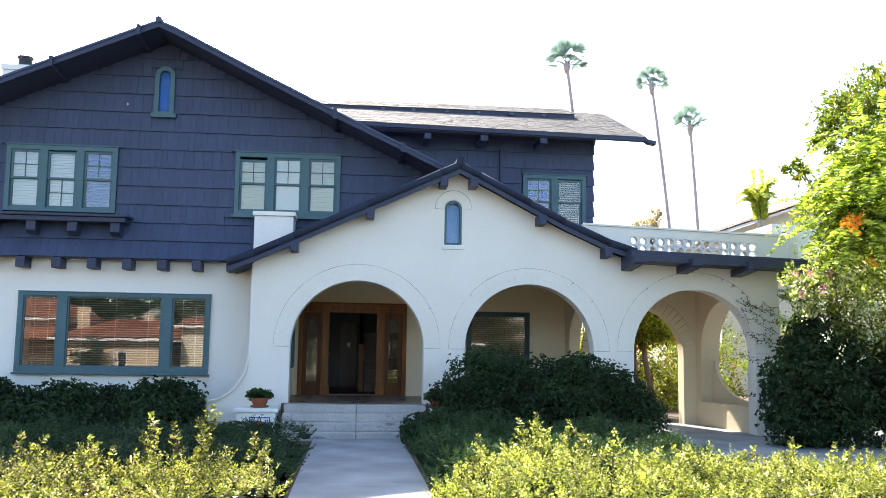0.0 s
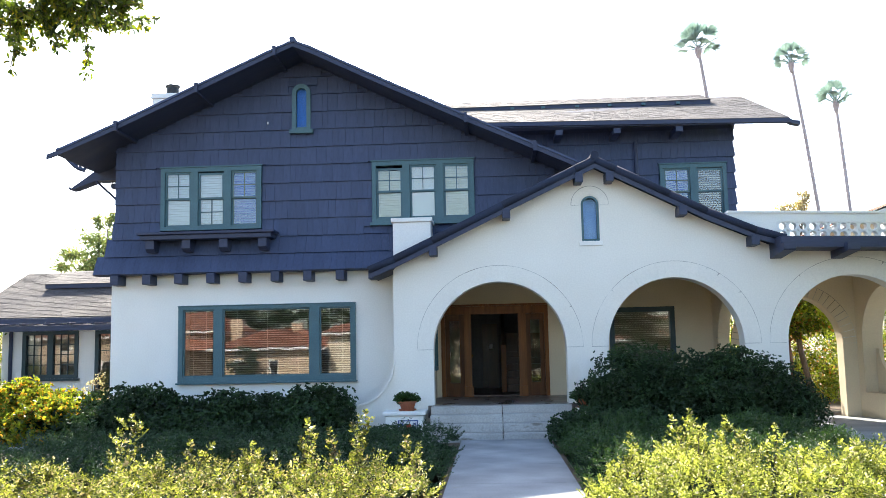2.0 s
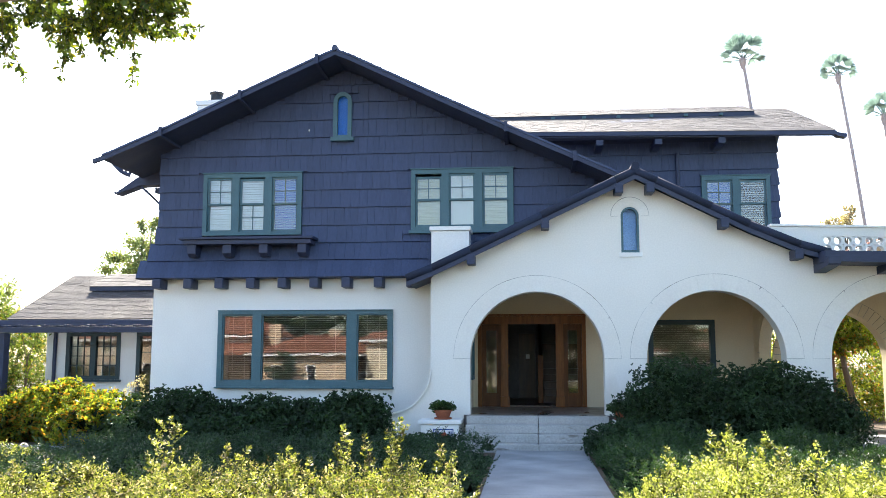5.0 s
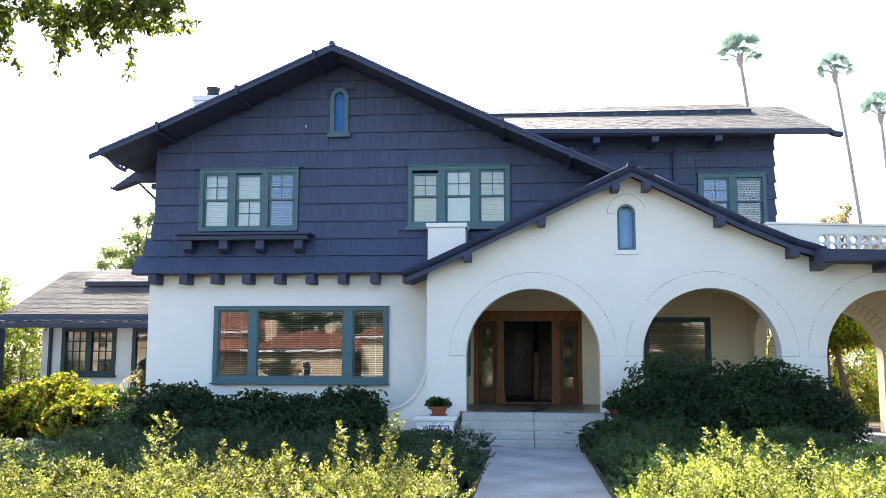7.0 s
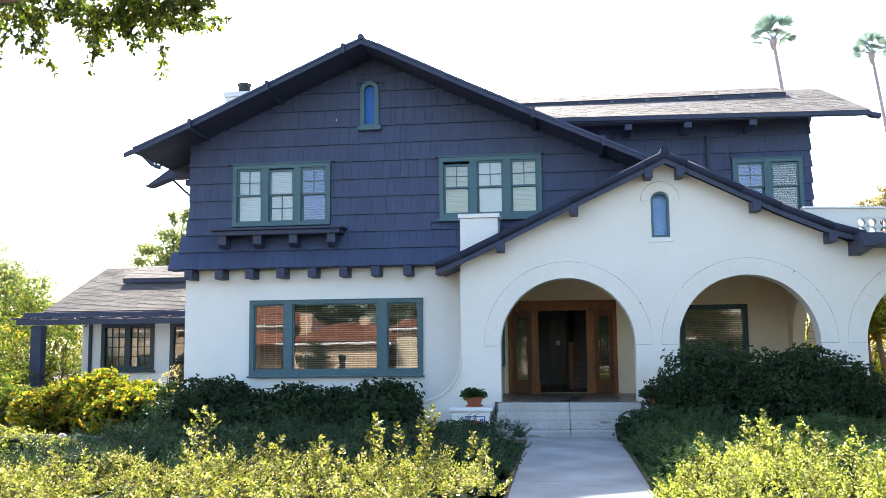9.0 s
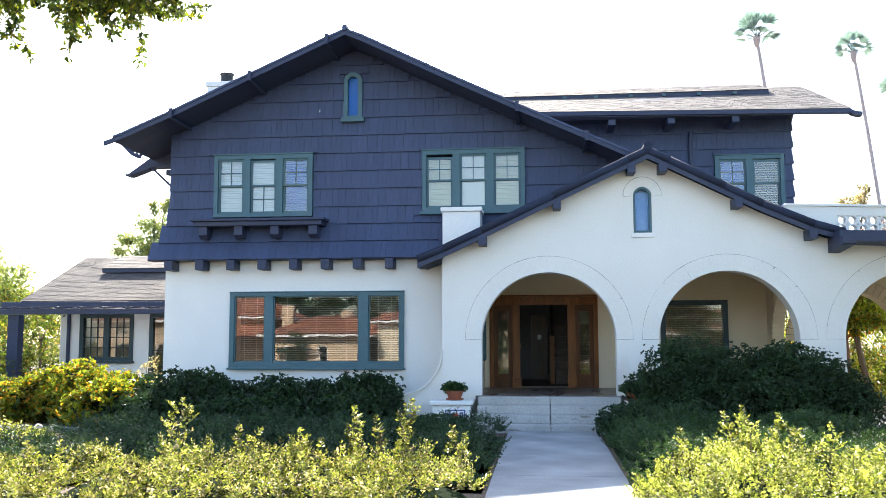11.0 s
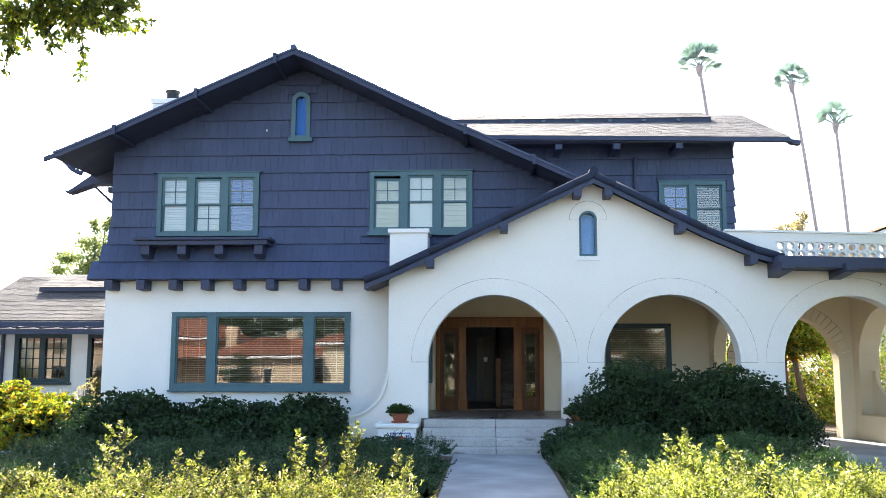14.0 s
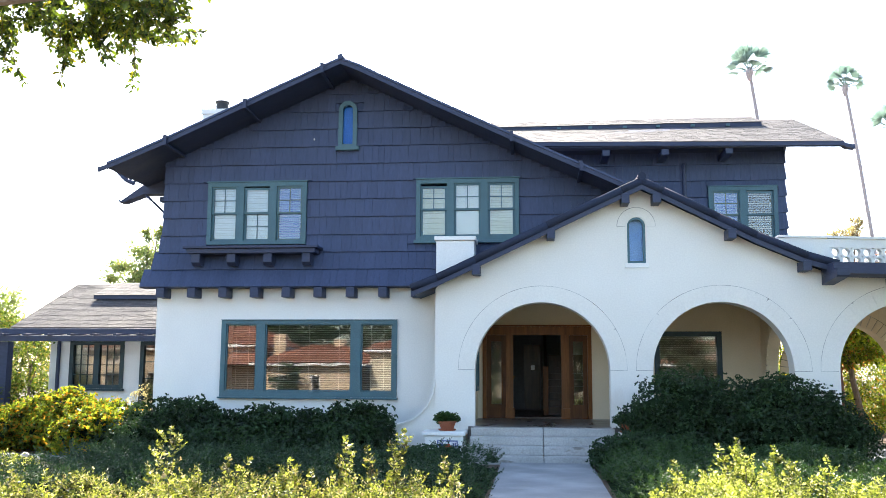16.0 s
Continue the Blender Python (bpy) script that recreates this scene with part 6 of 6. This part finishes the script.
# hanging sprays, as (top, foot, leaves)
for (xa, za), (xb, zb), n in (((-3.22, 4.36), (-3.16, 3.86), 46), ((-3.14, 4.30), (-3.20, 4.02), 30), ((-3.38, 4.34), (-3.34, 4.02), 40), ((-2.86, 4.32), (-2.72, 3.90), 44), ((-2.78, 4.30), (-2.80, 4.06), 40), ((-2.70, 4.28), (-2.66, 4.08), 34),
                              ((-2.52, 4.30), (-2.42, 4.04), 30), ((-2.30, 4.22), (-2.16, 3.76), 26), ((-2.26, 4.24), (-2.24, 4.02), 30), ((-2.00, 4.28), (-1.90, 4.16), 18), ((-1.96, 4.34), (-1.70, 4.30), 14), ((-3.60, 4.30), (-3.62, 3.95), 40)):
    a, b = Vector((xa + 3.95, rng.normal() * 0.08, za)), Vector((xb + 3.95, rng.normal() * 0.08, zb))
    for k in range(2):
        sprig(a + Vector(rng.normal(size=3) * 0.03), (b - a).normalized(), (b - a).length * rng.uniform(0.7, 1.0), n, 0.2)
# the leafy mass along the branch, as (centre, half width, half height, sprigs)
for x, z, w, h, n in ((-2.35, 4.40, 0.24, 0.10, 90), (-2.05, 4.42, 0.13, 0.09, 44), (-2.72, 4.33, 0.15, 0.06, 34), (-3.02, 4.42, 0.14, 0.05, 22), (-3.36, 4.42, 0.16, 0.09, 40), (-2.6, 4.66, 0.50, 0.12, 110), (-3.4, 4.72, 0.40, 0.14, 70), (-1.95, 4.60, 0.22, 0.08, 34), (-4.1, 4.6, 0.4, 0.25, 60)):
    for k in range(n):
        way = Vector((rng.normal() * 0.7, rng.normal() * 0.7, -0.35 + rng.normal() * 0.35)).normalized()
        sprig(Vector((x + 3.95 + rng.uniform(-w, w), rng.normal() * 0.22, z + rng.uniform(-h, h))), way, rng.uniform(0.07, 0.15), 17)
part("branch", limb(bmesh.new(), [(-2.6, 0.3, 5.1), (-1.0, -0.2, 4.46), (0.3, -0.4, 4.31), (0.8, -0.4, 4.335), (1.25, -0.4, 4.37), (1.7, -0.3, 4.50), (2.1, -0.2, 4.72)], 0.062, 0.02), BARK, bough)
part("trunk", limb(bmesh.new(), [(-1.6, -7.4, 0), (-1.6, -7.35, 1.8), (-1.7, -7.2, 3.6), (-2.0, -5.6, 5.2), (-2.5, -2.6, 5.6), (-2.6, 0.3, 5.1)], 0.28, 0.10), BARK, bough)
part("twig", tw, TWIG, bough, kind="stuff")
for k in range(5200):
    pts.append(tuple(rng.normal(size=3) * np.array([0.9, 1.6, 0.45]) + np.array([-2.8, -3.0, 6.45])))
    dirs.append(tuple(rng.normal(size=3) + np.array([0, 0, -0.3])))
pts, dirs = np.array(pts), np.array(dirs)
leaf_mesh("leaves", pts, dirs, 0.050 * (0.65 + 0.6 * rng.random(len(pts))), LEAF_BOUGH, bough, "", rng, 0.50, blunt=True)


# ---- palms ----
def fan_palm(at, height, lean, r, label, seed, trunk=0.24):
    rng = np.random.default_rng(seed)
    t = thing("fan_palm", at, label, "palm tree", "tall fan palms")
    top = Vector((lean[0], lean[1], height))
    pts = [Vector((lean[0] * f ** 1.4, lean[1] * f, height * f)) for f in (0, 0.25, 0.5, 0.75, 0.92, 1.0)]
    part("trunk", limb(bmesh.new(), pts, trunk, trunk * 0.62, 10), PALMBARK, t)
    part("skirt", lathe(bmesh.new(), [(trunk * 0.66, -0.75), (trunk * 1.05, -0.55), (trunk * 1.55, -0.20), (trunk * 1.35, 0.10), (trunk * 0.7, 0.28)], 12, tuple(top)), PALMBARK, t, "haze-pale skirt of dry frond stubs")
    stalks, vs, fs = bmesh.new(), [], []
    n = 18
    for k in range(n):
        a = k * 2.4 + rng.normal() * 0.2
        el = math.asin(0.0 + 0.99 * (k + 0.5) / n)
        d = Vector((math.cos(a) * math.cos(el), math.sin(a) * math.cos(el), math.sin(el)))
        side = d.cross(Vector((0, 0, 1))).normalized()
        bend = Vector((0, 0, -0.10 * r * math.cos(el)))
        fan = top + Vector((0, 0, 0.15)) + d * r * (rng.uniform(0.34, 0.52) + 0.16 * math.sin(el)) + bend * 0.4
        cylinder(stalks, top, fan, 0.05, 0.03, n=4)
        roll = rng.uniform(-0.9, 0.9)
        side, up = side * math.cos(roll) + side.cross(d) * math.sin(roll), side.cross(d) * math.cos(roll) - side * math.sin(roll)
        for j in range(19):
            b = (j - 9) / 9 * 1.0
            e = (d * math.cos(b) + side * math.sin(b)).normalized()
            ln = r * 0.62 * (0.55 + 0.45 * math.cos(b * 0.9)) * rng.uniform(0.9, 1.1)
            mid = fan + e * ln * 0.5 + up * 0.03
            tip = fan + e * ln + bend * rng.uniform(0.3, 1.0)
            q = e.cross(up).normalized() * (0.024 * r)
            i = len(vs)
            vs += [tuple(fan), tuple(mid + q), tuple(tip), tuple(mid - q)]
            fs += [(i, i + 1, i + 2, i + 3)]
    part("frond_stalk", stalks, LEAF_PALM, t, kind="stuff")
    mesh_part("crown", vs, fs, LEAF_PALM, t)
    return t


fan_palm((19.75, 50, 0), 25.0, (-2.3, 0), 2.15, "tall slender fan palm behind the house", 131, 0.19)
fan_palm((26.75, 50, 0), 23.55, (-2.2, 0), 1.62, "tall slender fan palm in the distance", 132, 0.16)
fan_palm((28.75, 50, 0), 20.25, (-1.0, 0), 1.70, "fan palm with drooping grey-green crown", 133, 0.16)
feather = thing("feather_palm", (16.55, 14, 0), "small bright feather palm beyond the carport", "palm tree")
rng = np.random.default_rng(134)
part("trunk", limb(bmesh.new(), [(0, 0, 0), (0.03, 0, 4), (0, 0, 7.2)], 0.15, 0.13), PALMBARK, feather)
pts, dirs = [], []
for k in range(14):
    a, rise, out = k * 2.4, rng.uniform(0.72, 1.08), rng.uniform(0.35, 1.05)
    for j in range(80):
        f = 0.05 + 0.95 * j / 80
        h = Vector((math.cos(a) * out * f * f - 0.10 * f, math.sin(a) * out * f * f, 6.95 + 2.75 * rise * f - 1.5 * out * f ** 3))
        for s in (-1, 1):
            pts.append(tuple(h))
            dirs.append((-math.sin(a) * s + 0.3 * math.cos(a), math.cos(a) * s + 0.3 * math.sin(a), 0.35 - 0.8 * f))
pts, dirs = np.array(pts), np.array(dirs)
leaf_mesh("crown", pts, dirs, np.full(len(pts), 0.36), LEAF_PLUME, feather, "", rng, 0.09)
tree("tree", (24.4, 50, 0), 14, 9, [((-0.3, 0, 12.2), 0.8), ((0.35, 0, 13.0), 0.55), ((-0.8, 0, 11.6), 1.0), ((0.45, 0, 12.1), 0.7)], LEAF_RUST, "small autumn-toned treetop in the distance", 0.24, 700, 135, 0.2)


# ---- pieces: arch bricks, coping, wall shingles, roof shingles ----
def piece_mesh(name, verts, faces, material):
    me = bpy.data.meshes.new(name)
    me.from_pydata(verts, [], faces)
    me.materials.append(material)
    return me


HEX = [(0, 1, 2, 3), (7, 6, 5, 4), (0, 4, 5, 1), (1, 5, 6, 2), (2, 6, 7, 3), (3, 7, 4, 0)]
N_ARCH = 30
da = math.pi / N_ARCH / 2 * 0.989
wedge = []
for y in (-0.011, 0.005):
    for a, r in ((-da, ARCH_R + 0.002), (da, ARCH_R + 0.002), (da, 1.79), (-da, 1.79)):
        wedge.append((r * math.sin(a), y, r * math.cos(a)))
voussoir = piece_mesh("arch_brick", wedge, HEX, STUCCO_PORCH)
for c in ARCHES:
    for k in range(N_ARCH):
        a = (k + 0.5) / N_ARCH * 180 - 90
        ob = new("arch_brick", voussoir)
        ob.parent = porch_wall
        ob.matrix_basis = pose(c, random.uniform(-0.003, 0.003), SPRING, 0, a, 0)
for c in ARCHES:
    bm = bmesh.new()
    for k in range(60):
        a, b = math.pi * k / 60, math.pi * (k + 1) / 60
        q = [bm.verts.new((c + r * math.cos(t), -0.004, SPRING + r * math.sin(t))) for r, t in ((1.789, a), (1.789, b), (1.799, b), (1.799, a))]
        bm.faces.new(q[::-1])
    bmesh.ops.remove_doubles(bm, verts=bm.verts, dist=0.0004)
    for r0, r1 in ((-1.80, -1.44), (1.44, 1.80)):
        bm.faces.new([bm.verts.new((c + u, -0.004, SPRING + z)) for u, z in ((r0, -0.014), (r1, -0.014), (r1, -0.002), (r0, -0.002))])
    part("ring_joint", bm, MORTAR, porch_wall)
bm = bmesh.new()
for k in range(30):
    a, b = math.pi * k / 30, math.pi * (k + 1) / 30
    bm.faces.new([bm.verts.new((NICHE[0] + q * math.cos(t), -0.013, NICHE[3] + q * math.sin(t))) for q, t in ((0.402, a), (0.414, a), (0.414, b), (0.402, b))])
for u in (-0.41, 0.23):
    bm.faces.new([bm.verts.new((NICHE[0] + u + d, -0.013, NICHE[3] + e)) for d, e in ((0, -0.012), (0.18, -0.012), (0.18, -0.004), (0, -0.004))])
bmesh.ops.remove_doubles(bm, verts=bm.verts, dist=0.0004)
part("niche_joint", bm, MORTAR, porch_wall)
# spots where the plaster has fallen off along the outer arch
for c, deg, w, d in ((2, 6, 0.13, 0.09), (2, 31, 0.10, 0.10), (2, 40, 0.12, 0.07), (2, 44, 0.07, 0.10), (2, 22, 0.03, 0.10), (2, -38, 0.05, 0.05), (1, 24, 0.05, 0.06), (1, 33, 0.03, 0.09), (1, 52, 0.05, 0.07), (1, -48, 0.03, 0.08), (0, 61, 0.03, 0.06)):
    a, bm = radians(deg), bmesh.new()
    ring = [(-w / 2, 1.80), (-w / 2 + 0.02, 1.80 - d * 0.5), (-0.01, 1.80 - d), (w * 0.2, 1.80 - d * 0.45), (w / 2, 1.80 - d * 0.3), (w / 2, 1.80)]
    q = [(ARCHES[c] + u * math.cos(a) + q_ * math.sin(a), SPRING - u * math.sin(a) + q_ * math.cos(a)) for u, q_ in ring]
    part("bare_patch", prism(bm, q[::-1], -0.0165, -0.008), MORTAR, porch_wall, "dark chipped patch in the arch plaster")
small = [(x, y, z) for y in (-0.012, 0.004) for x, z in ((-0.028, 0.205), (0.028, 0.205), (0.046, 0.40), (-0.046, 0.40))]
niche_brick = piece_mesh("arch_brick", small, HEX, STUCCO_PORCH)
for k in range(14):
    ob = new("arch_brick", niche_brick)
    ob.parent = porch_wall
    ob.matrix_basis = pose(NICHE[0], 0, NICHE[3] + 0.02, 0, (k + 0.5) / 14 * 190 - 95, 0)
cope = piece_mesh("coping_brick", [(x, y, z) for y in (-0.05, 0.42) for x, z in ((-0.052, -0.02), (0.052, -0.02), (0.049, 0.016), (-0.049, 0.016))], HEX, STUCCO_PORCH)
for k in range(15):
    a = radians(3 + k * 6)
    ob = new("coping_brick", cope)
    ob.parent = porch_wall
    ob.matrix_basis = pose(-2.52 + 0.98 * math.cos(a), 0, 1.64 - 0.98 * math.sin(a), 0, math.degrees(a) - 90, 0)

back_brick = piece_mesh("arch_brick", [(r * math.sin(a), y, r * math.cos(a)) for y in (-0.03, 0.005) for a, r in ((-0.05, 1.205), (0.05, 1.205), (0.05, 1.50), (-0.05, 1.50))], HEX, STUCCO_IN)
back_wall = bpy.data.objects["carport_back_wall"]
for k in range(28):
    ob = new("arch_brick", back_brick)
    ob.parent = back_wall
    ob.matrix_basis = pose(7.98, 3.0, 1.80, 0, (k + 0.5) / 28 * 180 - 90, 0)
side_arch = bpy.data.objects["side_arch_wall"]


def dirty_ring(r0, r1, place, parent):
    """The mortar bed seen in the joints between an arch's bricks."""
    bm = bmesh.new()
    for k in range(40):
        a, b = math.pi * k / 40, math.pi * (k + 1) / 40
        bm.faces.new([bm.verts.new(place(q * math.cos(t), q * math.sin(t))) for q, t in ((r0, a), (r1, a), (r1, b), (r0, b))])
    bmesh.ops.remove_doubles(bm, verts=bm.verts, dist=0.0004)
    part("mortar_bed", bm, MORTAR, parent)


dirty_ring(1.207, 1.515, lambda u, z: (7.98 + u, 2.994, 1.80 + z), back_wall)
dirty_ring(1.055, 1.268, lambda u, z: (6.094, 1.60 + u, 1.86 + z), side_arch)
for k in range(26):
    ob = new("arch_brick", back_brick)
    ob.parent = side_arch
    ob.matrix_basis = pose(6.10, 1.60, 1.86, 0, 0, -90) @ pose(0, 0, 0, 0, (k + 0.5) / 26 * 180 - 90, 0) @ Matrix.Diagonal((0.86, 1, 0.86, 1))

ROW, FIRST = 0.43, 3.735
shingle_mesh = piece_mesh("shingle", [(0, -0.055, 0), (1, -0.055, 0), (1, -0.010, 1), (0, -0.010, 1), (0, 0.01, 0), (1, 0.01, 0), (1, 0.01, 1), (0, 0.01, 1)], HEX, SHINGLE)


def shingle_spots(x0, x1, rows, ceiling, blocks, y_at, seed):
    """Places of the shingles of a wall, row by row: a matrix that takes the unit shingle to its place."""
    rng = random.Random(seed)
    for r in range(rows):
        z = FIRST + r * ROW
        x = x0 - rng.uniform(0, 0.1)
        lo = x0 - (0.9 * flare(z) if x0 < -8 else 0)
        x = lo
        while x < x1:
            w = rng.choice((0.13, 0.16, 0.19, 0.22, 0.25)) * rng.uniform(0.92, 1.08)
            a, b = x, min(x + w, x1)
            x += w
            if b - a < 0.04:
                continue
            top_z = min(z + ROW + 0.03, ceiling(a), ceiling(b))
            if top_z - z < 0.05:
                continue
            pieces = [(a, b, z + rng.uniform(-0.0035, 0.0035), top_z)]
            for bx0, bx1, bz0, bz1 in blocks:
                cut = []
                for p, q, s, e in pieces:
                    if q <= bx0 or p >= bx1 or e <= bz0 or s >= bz1:
                        cut.append((p, q, s, e))
                        continue
                    if s < bz0:
                        cut.append((p, q, s, bz0))
                    if e > bz1:
                        cut.append((p, q, bz1, e))
                    if p < bx0:
                        cut.append((p, bx0, max(s, bz0), min(e, bz1)))
                    if q > bx1:
                        cut.append((bx1, q, max(s, bz0), min(e, bz1)))
                pieces = [c for c in cut if c[1] - c[0] > 0.02 and c[3] - c[2] > 0.02]
            for p, q, s, e in pieces:
                yield (p + 0.0017, q - 0.0017, s, e, y_at(s), y_at(e))


blocks_main = [(w[0] - 0.01, w[1] + 0.01, w[2] - 0.08, w[3] + 0.035) for w in (UPPER_A, UPPER_B)] + [(ATTIC[0] - 0.22, ATTIC[0] + 0.22, ATTIC[2] - 0.1, ATTIC[3] + 0.2)]
near, rest = [], []
for s in shingle_spots(-8.36, 3.3, 13, lambda x: along(GABLE, x) - 0.13, blocks_main, lambda z: 1.345 - flare(z), 5):
    (near if s[3] < 6.1 and -8.9 < s[0] < -1.9 and len(near) < 300 else rest).append(s)
for a, b, z0, z1, y0, y1 in near:
    ob = new("shingle", shingle_mesh)
    ob.parent = gable_wall
    d = Vector((0, y1 - y0, z1 - z0))
    ob.matrix_basis = Matrix.Translation((a, y0, z0)) @ Matrix.Rotation(-math.atan2(d.y, d.z), 4, "X") @ Matrix.Diagonal((b - a, 1, d.length, 1))


def joined_shingles(spots, parent, name="shingles"):
    vs, fs = [], []
    for a, b, z0, z1, y0, y1 in spots:
        k = len(vs)
        vs += [(a, y0 - 0.055, z0), (b, y0 - 0.055, z0), (b, y1 - 0.010, z1), (a, y1 - 0.010, z1), (a, y0 + 0.01, z0), (b, y0 + 0.01, z0), (b, y1 + 0.01, z1), (a, y1 + 0.01, z1)]
        fs += [tuple(k + i for i in f) for f in HEX]
    return mesh_part(name, vs, fs, SHINGLE_FAR, parent, "", "stuff")


joined_shingles(rest, gable_wall)
blocks_wing = [(UPPER_C[0] - 0.01, UPPER_C[1] + 0.01, UPPER_C[2] - 0.08, UPPER_C[3] + 0.035)]
joined_shingles(list(shingle_spots(0.6, 7.06, 9, lambda x: 7.5, blocks_wing, lambda z: 4.02, 6)), wing_wall)
vs, fs = [], []
for r in range(9):
    z, k = FIRST + r * ROW + 0.02, len(vs)
    vs += [(7.055, 4.0, z), (7.12, 4.0, z), (7.065, 4.0, z + ROW), (7.055, 4.0, z + ROW), (7.055, 8.0, z), (7.12, 8.0, z), (7.065, 8.0, z + ROW), (7.055, 8.0, z + ROW)]
    fs += [tuple(k + i for i in f) for f in HEX]
mesh_part("side_shingles", vs, fs, SHINGLE_FAR, wing_wall, "", "stuff")


def roof_shingles(parent, a, b, c, d, rows, width, seed, material=ROOF):
    """Overlapping shingles on a roof face a-b (eave), d-c (ridge)."""
    rng = random.Random(seed)
    a, b, c, d = map(Vector, (a, b, c, d))
    n = (b - a).cross(d - a).normalized()
    vs, fs = [], []
    for j in range(rows):
        t0, t1 = j / rows, min((j + 1.25) / rows, 1.0)
        e0, e1, f0, f1 = a.lerp(d, t0), b.lerp(c, t0), a.lerp(d, t1), b.lerp(c, t1)
        ln, s = (e1 - e0).length, -rng.random() * width
        while s < ln:
            w = width * rng.uniform(0.7, 1.3)
            p, q = max(s, 0) / ln, min(s + w - 0.008, ln) / ln
            s += w
            if q - p < 0.001:
                continue
            h = 0.014 + rng.uniform(0, 0.007)
            k = len(vs)
            lo, hi = e0.lerp(e1, p), e0.lerp(e1, q)
            vs += [tuple(v) for v in (lo + n * 0.005, hi + n * 0.005, hi + n * h, lo + n * h, f0.lerp(f1, p) + n * 0.004, f0.lerp(f1, q) + n * 0.004, f0.lerp(f1, q) + n * 0.012, f0.lerp(f1, p) + n * 0.012)]
            fs += [tuple(k + i for i in f) for f in HEX]
    return mesh_part("roof_shingles", vs, fs, material, parent, "", "stuff")


roof_shingles(wing_roof, (R0, 2.98, 7.62), (8.25, 2.98, 7.475), (8.02, 6.35, 8.985), (R0, 6.35, 9.0), 34, 0.19, 7)
roof_shingles(wing_roof, (R0, 5.19, 8.62), (6.88, 5.19, 8.62), (6.88, 6.45, 9.11), (R0, 6.45, 9.11), 10, 0.19, 8)
roof_shingles(wing_roof_left, (-15.62, 7.06, 3.07), (-8.45, 7.06, 3.07), (-8.45, 10.4, 4.745), (-15.27, 10.4, 4.725), 36, 0.22, 9, ROOF_BROWN)
roof_shingles(wing_roof_left, (-13.97, 8.98, 4.23), (-8.45, 8.98, 4.23), (-8.45, 10.5, 4.78), (-13.97, 10.5, 4.78), 8, 0.28, 10, ROOF_BROWN)
